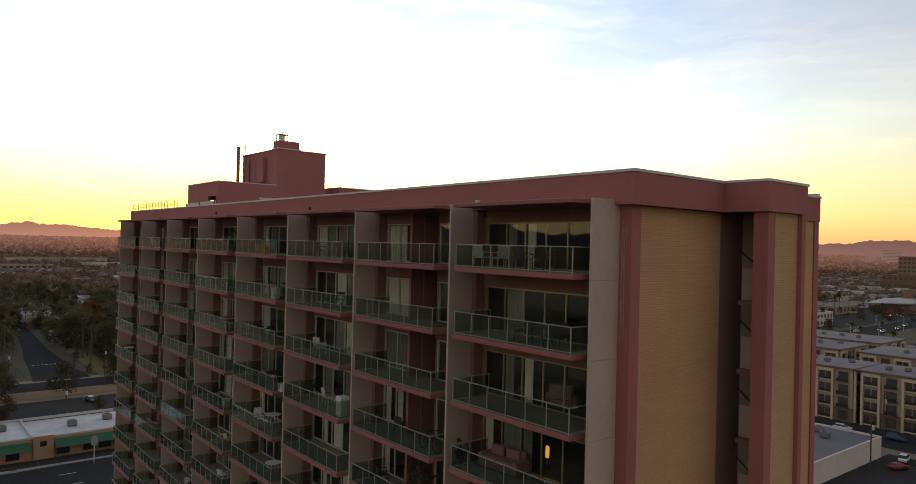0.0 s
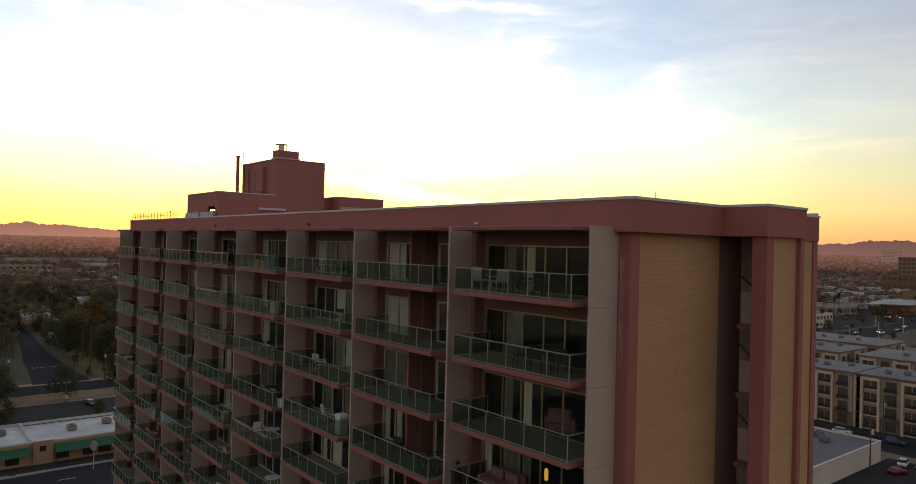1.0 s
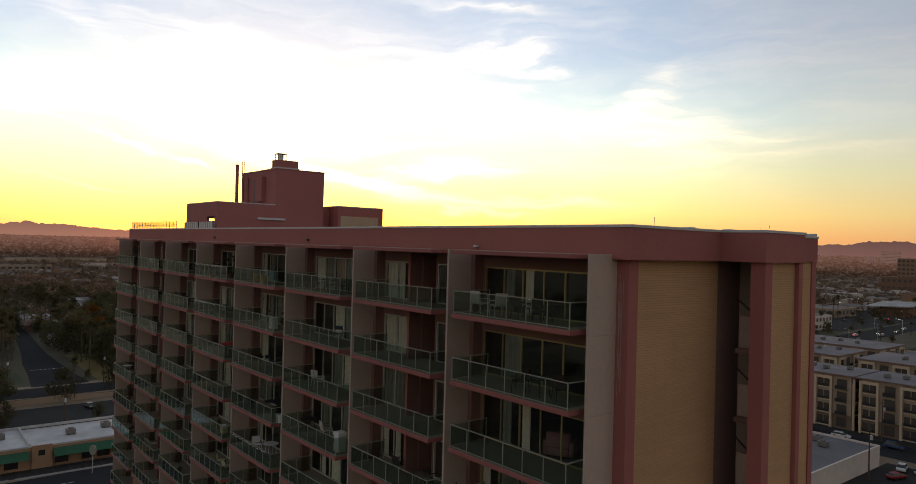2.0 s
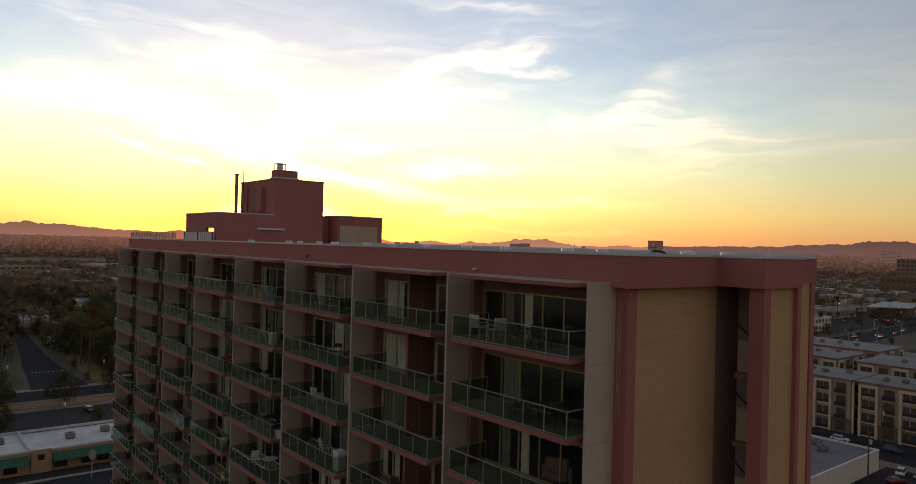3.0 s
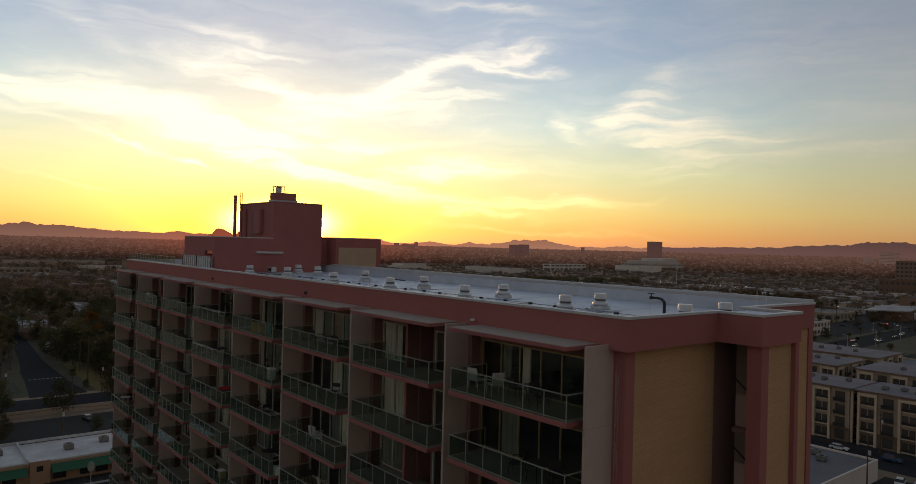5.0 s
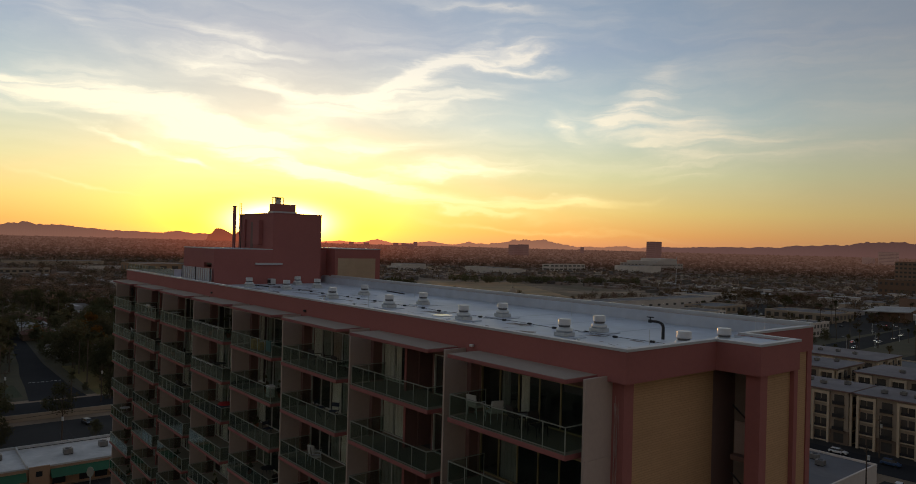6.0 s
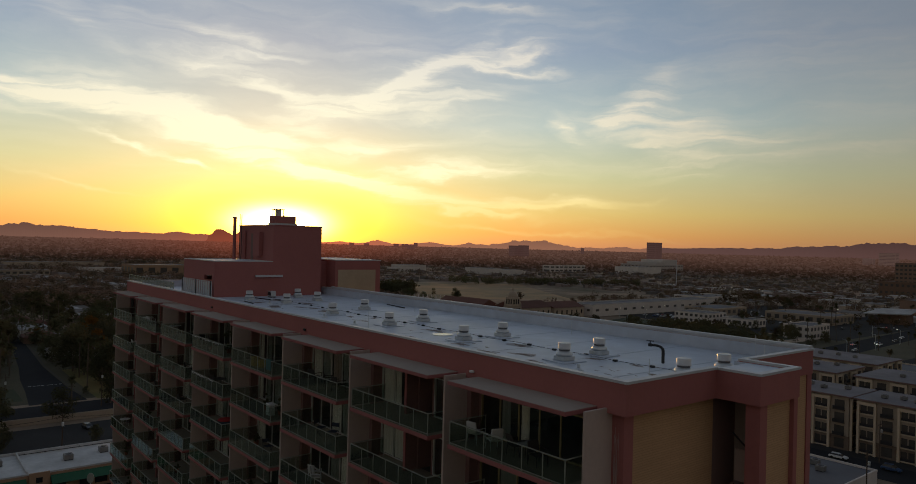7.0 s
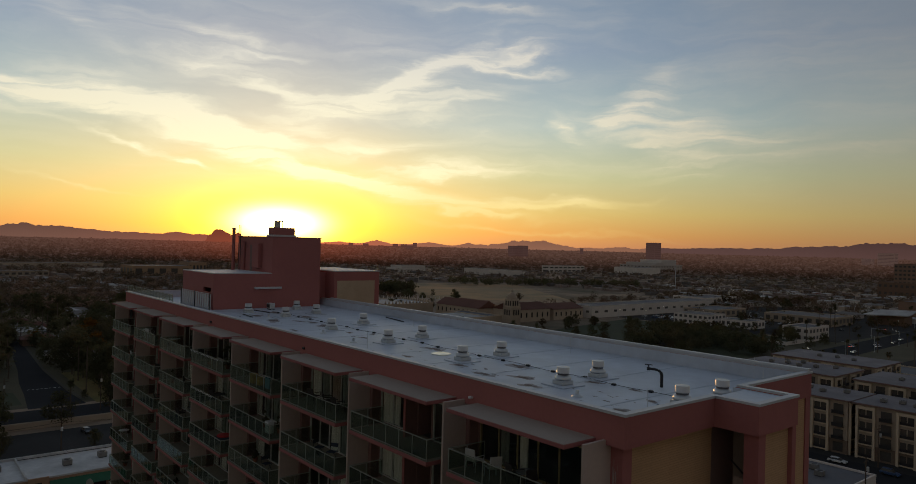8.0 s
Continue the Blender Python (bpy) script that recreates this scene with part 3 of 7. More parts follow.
rail_me, panes_me = mesh_of("railing", joined_rail(), RAILGREY), mesh_of("glazing", joined_panes(), RAILGLASS)
for j in range(1, 9):
    sx, ex = slab_span(j)
    for k in range(FLOORS):
        z = TOP_FLOOR - STOREY * k
        b = linked("balcony", slab_me, RED_SLAB, tower, "red-edged concrete balcony with glass railing" if k == 0 else "", at=(sx, 0, z))
        linked("balcony_floor", floor_me, SLAB, b)
        x0, x1, y0 = 0.08, W_SLAB - 0.08, FRONT + 0.07
        if j <= NEAR_BAYS and k < NEAR_FLOORS:
            for i in range(POSTS + 1):
                linked("post", post_me, RAILGREY, b, at=(x0 + i * step, y0, 0))
                if i < POSTS:
                    linked("pane", pane_me, RAILGLASS, b, at=(x0 + i * step, y0, 0))
            linked("rail", front_rail_me, RAILGREY, b, at=(x0, y0, 0))
            linked("rail", low_rail_me, RAILGREY, b, at=(x0, y0, 0))
            for x in (x0, x1):
                linked("rail", side_rail_me, RAILGREY, b, at=(x, y0 + 0.032, 0))
                for y in (0, 1):
                    linked("pane", side_pane_me, RAILGLASS, b, at=(x, y0 + y, 0))
                    linked("post", post_me, RAILGREY, b, at=(x, y0 + y + 1, 0))
        elif k < SEEN_FLOORS:
            linked("railing", rail_me, RAILGREY, b)
            linked("glazing", panes_me, RAILGLASS, b)
    # canopy over the top balcony, walls of the bay
    part("canopy", soft(boxes((sx, sx + W_SLAB, FRONT - 0.08, -0.004, 47.60, 47.752)), 0.012), RED_SLAB, tower, "flat red-edged canopy over the top balcony" if j == 1 else "")
    part("canopy_top", boxes((sx + 0.03, sx + W_SLAB - 0.03, FRONT - 0.05, -0.004, 47.754, 47.77)), TAUPE, tower)

# window walls
HEAD = 1.95
SPLIT, RECESS = {2, 7, 8}, 3.64


def openings(j):
    """Openings of bay j as (x0, x1, number of panes)."""
    a, b = bay_span(j)
    if j in SPLIT:
        return [(a + 0.30, a + 2.52, 2), (a + 4.9, b - 0.25, 2)]
    return [(a + 0.36, b - 0.30, 6)]


frame_me, wpane_me = {}, {}
rng = random.Random(11)


def window_frame_mesh(w, n, top):
    key = (round(w, 2), n, top)
    if key not in frame_me:
        bm = boxes((0, w, 0.03, 0.13, 0.0, 0.06), (0, w, 0.03, 0.13, HEAD - 0.07, HEAD), (0, 0.06, 0.03, 0.13, 0.06, HEAD - 0.07), (w - 0.06, w, 0.03, 0.13, 0.06, HEAD - 0.07))
        for i in range(1, n):
            x = w * i / n
            box(bm, x - 0.03, x + 0.03, 0.04 + 0.03 * (i % 2), 0.10 + 0.03 * (i % 2), 0.061, HEAD - 0.071)
        frame_me[key] = mesh_of("window", bm, ALU if top else PALE_ALU)
        ps = []
        for i in range(n):
            ps.append(mesh_of("pane", boxes((w * i / n + 0.03, w * (i + 1) / n - 0.03, 0.075, 0.085, 0.06, HEAD - 0.07)), WINGLASS))
        wpane_me[key] = ps
    return frame_me[key], wpane_me[key]


def curtain_mesh(w, h, folds):
    bm = bmesh.new()
    n = folds * 6
    rows = [[bm.verts.new((w * i / n, 0.05 * math.sin(i * math.pi / 3) + 0.012 * math.sin(i * 1.7), z)) for i in range(n + 1)] for z in (0.03, h)]
    for i in range(n):
        bm.faces.new((rows[0][i], rows[0][i + 1], rows[1][i + 1], rows[1][i]))
    return bm


def upright(outline, y0, y1):
    """Wall panel: an outline of (x, z), with its openings notched in, given a thickness along y."""
    bm = bmesh.new()
    near = [bm.verts.new((x, y0, z)) for x, z in outline]
    far = [bm.verts.new((x, y1, z)) for x, z in outline]
    bm.faces.new(near)
    bm.faces.new(far[::-1])
    for i in range(len(outline)):
        m = (i + 1) % len(outline)
        bm.faces.new((near[m], near[i], far[i], far[m]))
    return bm


CURTAIN_IN = 0.17
# drapes pane by pane: p, g, r a full pane of pale, grey-green or rose cloth; h, q a narrow gathered one
CLOTHS = {c: mesh_of("curtain", curtain_mesh(w, 1.86, f), m) for c, w, f, m in (("p", 1.08, 9, CURTAIN), ("g", 1.10, 8, CURTAIN_GREY), ("r", 1.08, 9, CURTAIN_ROSE), ("h", 0.48, 5, CURTAIN), ("q", 0.52, 5, CURTAIN_GREY))}
DRAPES = {(1, 0): ".qh...", (1, 1): ".g....", (1, 2): ".qh...", (1, 3): "hgq...",
          (2, 0): "ph", (2, 1): "pp", (2, 2): "gg", (2, 3): "hh", (2, 4): "h.", (2, 5): "h.",
          (3, 0): "pgrg..", (3, 1): "..pg..", (3, 2): "..gppg", (3, 3): ".g.g..", (3, 4): ".hp...", (3, 5): ".h.p..",
          (4, 0): "hq.gg.", (4, 1): "hqgp..", (4, 2): "p..pp.", (4, 3): "gq....", (4, 4): "h.....", (4, 5): "q.....",
          (5, 0): "......", (5, 1): "pgp...", (5, 2): "pqgp..", (5, 3): "hp....", (5, 4): ".pp...", (5, 5): "..p...",
          (6, 0): "......", (6, 1): "gpp...", (6, 2): "pq....", (6, 3): "g.....", (6, 4): "hq...."}
FALLBACK = ("gq....", "h.q...", "g..p..", ".p....", "......", ".gg...")
for j in range(1, 9):
    a, b = bay_span(j)
    ops = openings(j)
    for k in range(FLOORS):
        z = TOP_FLOOR - STOREY * k
        zt, zh = (47.6 if k == 0 else z + STOREY), z + HEAD
        note = "red stucco wall behind the balcony, shade painted in" if k == 0 else ""
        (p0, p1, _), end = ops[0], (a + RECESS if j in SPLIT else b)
        part("bay_wall", upright(((a, z), (p0, z), (p0, zh), (p1, zh), (p1, z), (end, z), (end, zt), (a, zt)), WALL_Y, WALL_Y + 0.2), BAY_SHADE, tower, note)
        if j in SPLIT:
            p0, p1, _ = ops[1]
            part("bay_wall", upright(((p0, zh), (p1, zh), (p1, z), (b, z), (b, zt), (p0, zt)), WALL_Y, WALL_Y + 0.2), BAY_SHADE, tower)
            part("recess_wall", boxes((end, p0, WALL_Y + 1.0, WALL_Y + 1.2, z, zt)), BAY_SHADE, tower)
            part("recess_floor", boxes((end + 0.02, p0 - 0.02, WALL_Y - 0.003, WALL_Y + 0.209, z - 0.012, z)), SLAB, tower)
        if k < SEEN_FLOORS:
            for x0, x1, n in ops:
                fm, pm = window_frame_mesh(x1 - x0, n, j == 1)
                w = linked("window", fm, ALU, tower, at=(x0, WALL_Y, z + 0.004))
                for p in pm:
                    linked("pane", p, WINGLASS, w)
                hang = DRAPES.get((j, k), {2: "g.", 7: "p.", 8: "p."}.get(j, rng.choice(FALLBACK))) if x0 == ops[0][0] else "."
                for i, kind in enumerate(hang):
                    if kind in CLOTHS:
                        cx = x0 + 0.06 + (x1 - x0) * i / n
                        linked("curtain", CLOTHS[kind], CURTAIN, tower, at=(cx, WALL_Y + CURTAIN_IN, z + 0.004))
    part("jamb", boxes((a + 0.002, a + 0.26, 0.1, WALL_Y - 0.004, 0, 47.55)), BAY_SHADE, tower)
    if j in SPLIT:
        for xj in (a + RECESS + 0.002, ops[1][0] - 0.102):
            part("recess_side", boxes((xj, xj + 0.1, WALL_Y + 0.004, WALL_Y + 0.996, 0, 47.39)), BAY_SHADE, tower)
        part("jamb", boxes((a + 3.50, a + 3.64, -0.10, WALL_Y - 0.004, 0, 47.55)), BAY_SHADE, tower)
        # Lighter red strip paints the lit front edge of the jamb.
        part("jamb_edge", boxes((a + 3.48, a + 3.66, -0.135, -0.102, 0, 47.55)), RED_SLAB, tower)

# ---- penthouse on the roof ----
pent = thing("roof_penthouse", "dark red stucco penthouse with lift tower on the white roof", "penthouse")
E_X = -49.15
part("lift_tower", boxes((-57.7, E_X, 9.13, 14.37, DECK, 54.96)), RED, pent, "tall red lift tower")
part("tower_coping", boxes((-57.74, E_X + 0.04, 9.09, 14.41, 54.962, 55.07)), RED_SLAB, pent)
LOW_Y = 3.42
part("low_block", boxes((-57.7, E_X - 0.003, LOW_Y, 9.126, 50.1, 51.42)), RED, pent, "low red block with a small window slit")
for low_box in ((-57.7, -51.8, LOW_Y, LOW_Y + 0.25, DECK, 50.098), (-49.8, E_X - 0.003, LOW_Y, 9.126, DECK, 50.098),
                (-51.798, -49.802, LOW_Y, LOW_Y + 0.25, DECK, 49.66), (-57.7, -57.45, LOW_Y + 0.252, 9.126, DECK, 49.66),
                (-57.7, -57.45, 7.5, 9.126, 49.662, 50.098)):
    part("low_wall", boxes(low_box), RED, pent)
part("low_coping", ring_wall([(-57.7, LOW_Y), (E_X, LOW_Y), (E_X, 9.12), (-57.7, 9.12)], 0.22, 51.422, 51.50, 0.02), CAP, pent)
part("low_roof", boxes((-57.45, E_X - 0.25, LOW_Y + 0.25, 9.0, 51.424, 51.46)), ROOF, pent)
part("cap_block", soft(boxes((-51.0, -49.75, 9.5, 11.75, 55.26, 55.98)), 0.02), RED, pent)
part("cap_flashing", boxes((-51.1, -49.65, 9.4, 11.85, 55.074, 55.258)), CAP, pent, "white metal flashing")
part("link_block", boxes((-57.7, -50.4, 14.372, 15.7, DECK, 51.5)), RED, pent)
part("annex", boxes((-58.0, -48.55, 15.72, 21.2, 0, 51.62)), RED, pent, "red stair block rising behind the roof")
part("annex_coping", boxes((-58.05, -48.5, 15.7, 21.25, 51.622, 51.72)), CAP, pent)
part("annex_panel", boxes((-48.548, -48.51, 16.05, 20.6, 45, 50.68)), TAN_STUCCO, pent, "tan panel")
part("lamp_shelf", boxes((E_X + 0.002, E_X + 0.25, 7.35, 10.1, 49.96, 50.15)), CAP, pent, "white ledge")
# Flat dark strip just proud of the tower wall; no recess is cut.
part("door_recess", boxes((-54.5, -53.9, 9.09, 9.127, 51.5, 54.2)), DARK, pent)
bm = bmesh.new()
rod(bm, (-55.8, 9.0, 51.4), (-55.8, 9.0, 54.5), 0.10, 8)
part("riser_pipe", bm, RED, pent)
part("wall_duct", soft(boxes((-53.1, -51.6, 8.72, 9.126, 51.9, 54.35)), 0.03), RED, pent, "red painted duct box on the tower wall")
part("conduit", rod(bmesh.new(), (-52.2, 14.6, 49.0), (-50.3, 14.6, 51.4), 0.03), BLACK, pent)
part("back_upstand", boxes((-48.4, -0.47, 15.2, 15.46, PARAPET + 0.002, PARAPET + 0.13)), CAP, tower)

chimney = thing("chimney_flue", "tall thin dark red metal flue pipe", "chimney", at=(-57.2, 8.4, 51.46))
bm = bmesh.new()
lathe(bm, [(0.0, 0), (0.17, 0), (0.17, 4.3), (0.21, 4.3), (0.21, 4.45), (0.0, 4.45)], 14)
part("pipe", bm, RED, chimney)
for dx, h in ((0.9, 4.75), (1.35, 4.7)):
    mast = thing("antenna_mast", "thin bare metal antenna mast", "antenna", "roof masts", at=(-57.2 + dx, 8.6, 51.46))
    bm = bmesh.new()
    rod(bm, (0, 0, 0), (0, 0, h), 0.035)
    part("pole", bm, BLACK, mast)
hood = thing("roof_hatch_vent", "small open metal box on the penthouse cap", "vent", at=(-50.4, 10.15, 55.98))
part("frame", boxes((-0.4, -0.34, -0.45, -0.39, 0, 0.62), (0.34, 0.4, -0.45, -0.39, 0, 0.62), (-0.4, -0.34, 0.35, 0.41, 0, 0.62), (0.34, 0.4, 0.35, 0.41, 0, 0.62), (-0.45, 0.45, -0.5, 0.46, 0.621, 0.68)), ALU, hood)
part("core", boxes((-0.2, 0.2, -0.25, 0.2, 0, 0.6)), STEEL, hood)


# ---- roof fittings ----
def roof_vent(size=1.0):
    """Round exhaust fan: square kerb pad, neck and a two-tier spun metal hood."""
    t = thing("roof_vent", "round white metal exhaust fan on a square roof kerb", "vent", "roof exhaust fans")
    part("pad", soft(boxes((-0.75, 0.75, -0.75, 0.75, 0, 0.05)), 0.015), ROOF, t)
    part("kerb", soft(boxes((-0.36, 0.36, -0.36, 0.36, 0.052, 0.26)), 0.02), STEEL, t)
    bm = bmesh.new()
    lathe(bm, [(0.26, 0.262), (0.39, 0.27), (0.40, 0.36), (0.34, 0.46), (0.25, 0.50), (0.25, 0.56)], 22)
    part("skirt", bm, STEEL, t)
    # Dark sleeve: the shade of the gap is put into its colour.
    part("neck", lathe(bmesh.new(), [(0.265, 0.485), (0.265, 0.60)], 18), GREY_MEMBRANE, t, "dark sleeve painted as the shaded gap under the hood")
    bm = bmesh.new()
    lathe(bm, [(0.22, 0.562), (0.31, 0.58), (0.32, 0.62), (0.30, 0.63), (0.30, 0.84), (0.28, 0.87), (0.0, 0.89)], 22)
    part("hood", bm, HOOD, t, "dull white spun metal hood")
    for o in (t, *t.children):
        for p in ([o.data] if o.data else []):
            for f in p.polygons:
                f.use_smooth = len(p.polygons) > 40 and abs(f.normal.z) < 0.6
    return t


vent = roof_vent()
spots = [(-7.4, 5.0), (-7.7, 7.95), (-15.2, 5.25), (-15.35, 8.4), (-23.2, 5.55), (-24.05, 8.95), (-31.0, 5.7), (-33.0, 9.7), (-40.6, 6.6), (-41.9, 10.2), (-45.0, 5.1), (-1.6, 6.0), (-1.35, 8.75), (-46.2, 10.4)]
rv = random.Random(3)
for i, (x, y) in enumerate(spots):
    m = pose(x, y, DECK, 0, 0, rv.uniform(-6, 6)) @ Matrix.Diagonal((1, 1, 1, 1))
    if i == 0:
        vent.matrix_world = m
    else:
        copy_thing(vent, m)

goose = thing("gooseneck_pipe", "black bent gooseneck vent pipe on the roof", "pipe", at=(-4.45, 8.7, DECK))
bm = bmesh.new()
pts = [(0, 0, 0.0), (0, 0, 0.75), (-0.05, -0.02, 0.9), (-0.16, -0.08, 1.0), (-0.32, -0.16, 1.04), (-0.55, -0.28, 1.04)]
for a, b in zip(pts, pts[1:]):
    rod(bm, a, b, 0.075, 10)
part("pipe", bm, BLACK, goose)
bm = bmesh.new()
rod(bm, (-0.55, -0.28, 1.0), (-0.55, -0.28, 1.28), 0.03)
rod(bm, (-0.70, -0.36, 1.28), (-0.40, -0.20, 1.28), 0.03)
rod(bm, (-0.62, -0.32, 1.04), (-0.48, -0.24, 1.04), 0.10, 8)
part("valve", bm, BLACK, goose)
goose.scale = (1.0, 1.0, 0.8)

# lightning cable on black blocks along the middle of the roof
cable = thing("lightning_cable", "thin dark cable lying on black rubber blocks along the roof", "cable")
run = [(-2.0 - 1.0 * i, 7.1 + 0.12 * math.sin(i * 1.3) + 0.012 * i) for i in range(44)]
bm = bmesh.new()
for (ax, ay), (bx, by) in zip(run, run[1:]):
    rod(bm, (ax, ay, DECK + 0.05), (bx, by, DECK + 0.05), 0.011, 5)
part("wire", bm, BLACK, cable)
block_me = mesh_of("block", soft(boxes((-0.12, 0.12, -0.09, 0.09, 0.0, 0.10)), 0.03), BLACK)
for i in range(0, 44, 2):
    linked("block", block_me, BLACK, cable, at=(run[i][0], run[i][1] + 0.02, DECK))

puddles = tagged(new("roof_stains"), "dried dirt patches on the white membrane", "stain", kind="stuff")
rs = random.Random(8)


def stain(bm, x, y, r, z, turn, flat=0.5):
    """A flat patch with a frayed outline, drawn out along the run of the water."""
    ring = []
    a0, k1, k2 = rs.uniform(0, 6), rs.randint(2, 3), rs.randint(5, 7)
    for i in range(36):
        a = 2 * math.pi * i / 36
        q = r * (0.80 + 0.22 * math.sin(k1 * a + a0) + 0.13 * math.sin(k2 * a + 2 * a0) + rs.uniform(-0.10, 0.10))
        u, v = q * math.cos(a), flat * q * math.sin(a)
        ring.append(bm.verts.new((x + u * math.cos(turn) - v * math.sin(turn), y + u * math.sin(turn) + v * math.cos(turn), z)))
    bm.faces.new(ring)


bm, inner = bmesh.new(), bmesh.new()
for x, y, r in ((-12.3, 6.8, 0.98), (-11.5, 3.6, 0.75), (-8.1, 3.5, 0.70), (-7.0, 6.8, 0.59), (-4.7, 7.0, 0.42), (-2.4, 3.1, 0.61), (-2.8, 5.6, 0.40), (-5.4, 5.3, 0.16), (-32.1, 3.2, 0.52), (-35.9, 6.8, 0.81), (-37.2, 6.2, 0.70), (-29.1, 6.1, 0.52), (-26.2, 5.5, 0.50), (-18.1, 3.5, 0.51), (-27.5, 7.1, 0.52), (-42.8, 4.9, 0.97), (-14.2, 4.2, 0.64), (-38.6, 4.6, 1.3), (-44.5, 7.4, 1.2), (-33.5, 6.4, 1.1), (-40.0, 8.3, 1.2), (-19.6, 6.6, 1.0), (-9.8, 4.7, 0.8)):
    turn = rs.uniform(-0.5, 0.3)
    stain(bm, x, y, r * 1.15, DECK + 0.004, turn)
    stain(inner, x + rs.uniform(-0.1, 0.1) * r, y, r * 0.72, DECK + 0.008, turn, 0.4)
part("stain", bm, ROOF_DUST, puddles, "faint dusty rim of a dried puddle")
part("stain", inner, ROOF_STAIN, puddles)
bm = bmesh.new()
for _ in range(90):
    x = -1.5 - 46 * rs.random() ** 1.5
    stain(bm, x, rs.uniform(0.7, 6.2), rs.uniform(0.06, 0.34), DECK + 0.005, rs.uniform(-0.6, 0.4), rs.uniform(0.12, 0.5))
part("scuff", bm, ROOF_SCUFF, puddles, "small dark scuffs and patches")
disc = thing("roof_light_disc", "pale round cover lying flat on the roof", "cover", at=(-17.8, 5.75, DECK))
bm = bmesh.new()
lathe(bm, [(0.62, 0.0), (0.62, 0.03), (0.55, 0.05), (0.0, 0.06)], 24)
part("cover", bm, surface("glossy_pale_cover", (0.80, 0.79, 0.68), 0.22, 0.06, 3.0, 0.8, 0.0, spec=0.6), disc)

for x, y, h in ((-24.5, 3.7, 0.30), (-5.3, 3.6, 0.28), (-40.5, 5.0, 0.35), (-29.5, 4.2, 0.28), (-35.0, 7.6, 0.3)):
    pv = thing("plumbing_vent", "short grey plumbing vent stub on the roof", "vent", "plumbing vents", at=(x, y, DECK))
    bm = bmesh.new()
    lathe(bm, [(0.26, 0.0), (0.22, 0.05), (0.08, 0.12), (0.07, h), (0.0, h)], 10)
    part("stub", bm, STEEL, pv)
for x, y in ((-3.0, 14.7), (-0.9, 11.5), (-22.0, 3.2), (-14.0, 13.0), (-30.0, 12.5), (-1.2, 3.0)):
    rod_t = thing("lightning_rod", "thin metal lightning rod on the roof edge", "rod", "lightning rods", at=(x, y, DECK))
    bm = bmesh.new()
    rod(bm, (0, 0, 0), (0, 0, 1.15), 0.012, 5)
    part("rod", bm, STEEL, rod_t)

# white slatted screen and terrace railing by the penthouse
screen = thing("slat_screen", "white slatted metal screen beside the penthouse", "fence")
part("rail", boxes((-57.2, E_X, 3.17, 3.21, DECK + 0.15, DECK + 0.22), (-57.2, E_X, 3.17, 3.21, 49.52, 49.58)), CAP, screen)
for x in (-57.15, -53.2, E_X - 0.05):
    part("post", boxes((x - 0.05, x + 0.05, 3.07, 3.124, DECK, 49.62)), BLACK, screen, "black metal post")
slat_me = mesh_of("slat", boxes((-0.20, 0.20, -0.02, 0.02, 0.05, 1.40)), CAP)
for i in range(14):
    linked("slat", slat_me, CAP, screen, at=(-57.0 + i * 0.595, 3.148, DECK))
terrace = thing("terrace_railing", "thin grey metal railing along the roof terrace edge", "railing")
bm = bmesh.new()
for z in (0.3, 0.65):
    rod(bm, (-65.4, 0.16, PARAPET + z), (-50.3, 0.16, PARAPET + z), 0.018, 5)
part("rail", bm, RAILGREY, terrace)
tp = mesh_of("post", boxes((-0.022, 0.022, -0.022, 0.022, 0, 0.66)), RAILGREY)
for i in range(16):
    linked("post", tp, STEEL, terrace, at=(-65.3 + i * 1.0, 0.16, PARAPET))
tpane = mesh_of("pane", boxes((0.06, 0.94, -0.005, 0.005, 0.08, 0.60)), glass("terrace_glass", (0.84, 0.86, 0.80), 0.05, 0.03, (0.5, 0.5, 0.42)))
for i in range(15):
    linked("pane", tpane, RAILGLASS, terrace, at=(-65.3 + i * 1.0, 0.16, PARAPET))

# seams of the membrane, run by run
seams = tagged(new("roof_seams"), "faint lapped seams of the white membrane", "seam", kind="stuff")
bm = bmesh.new()
for i in range(12):
    x = -3.4 - 4.0 * i
    box(bm, x - 0.05, x + 0.05, 0.35, 15.1, DECK + 0.0005, DECK + 0.006)
part("seam", bm, SEAM, seams)
for x, y, w, d, h in ((-47.6, 8.4, 0.8, 0.5, 0.6),):
    unit = thing("roof_condenser", "small grey condenser unit beside the penthouse", "air conditioner", "roof condensers", at=(x, y, DECK))
    part("case", soft(boxes((-w / 2, w / 2, -d / 2, d / 2, 0.08, h)), 0.03), STEEL, unit)
    part("foot", boxes((-w / 2, w / 2, -d / 2 + 0.04, -d / 2 + 0.1, 0, 0.078)), BLACK, unit)
    part("foot", boxes((-w / 2, w / 2, d / 2 - 0.1, d / 2 - 0.04, 0, 0.078)), BLACK, unit)
    part("grille", boxes((-w / 2 + 0.06, w / 2 - 0.06, -d / 2 - 0.012, -d / 2 - 0.002, 0.18, h - 0.1)), BLACK, unit)
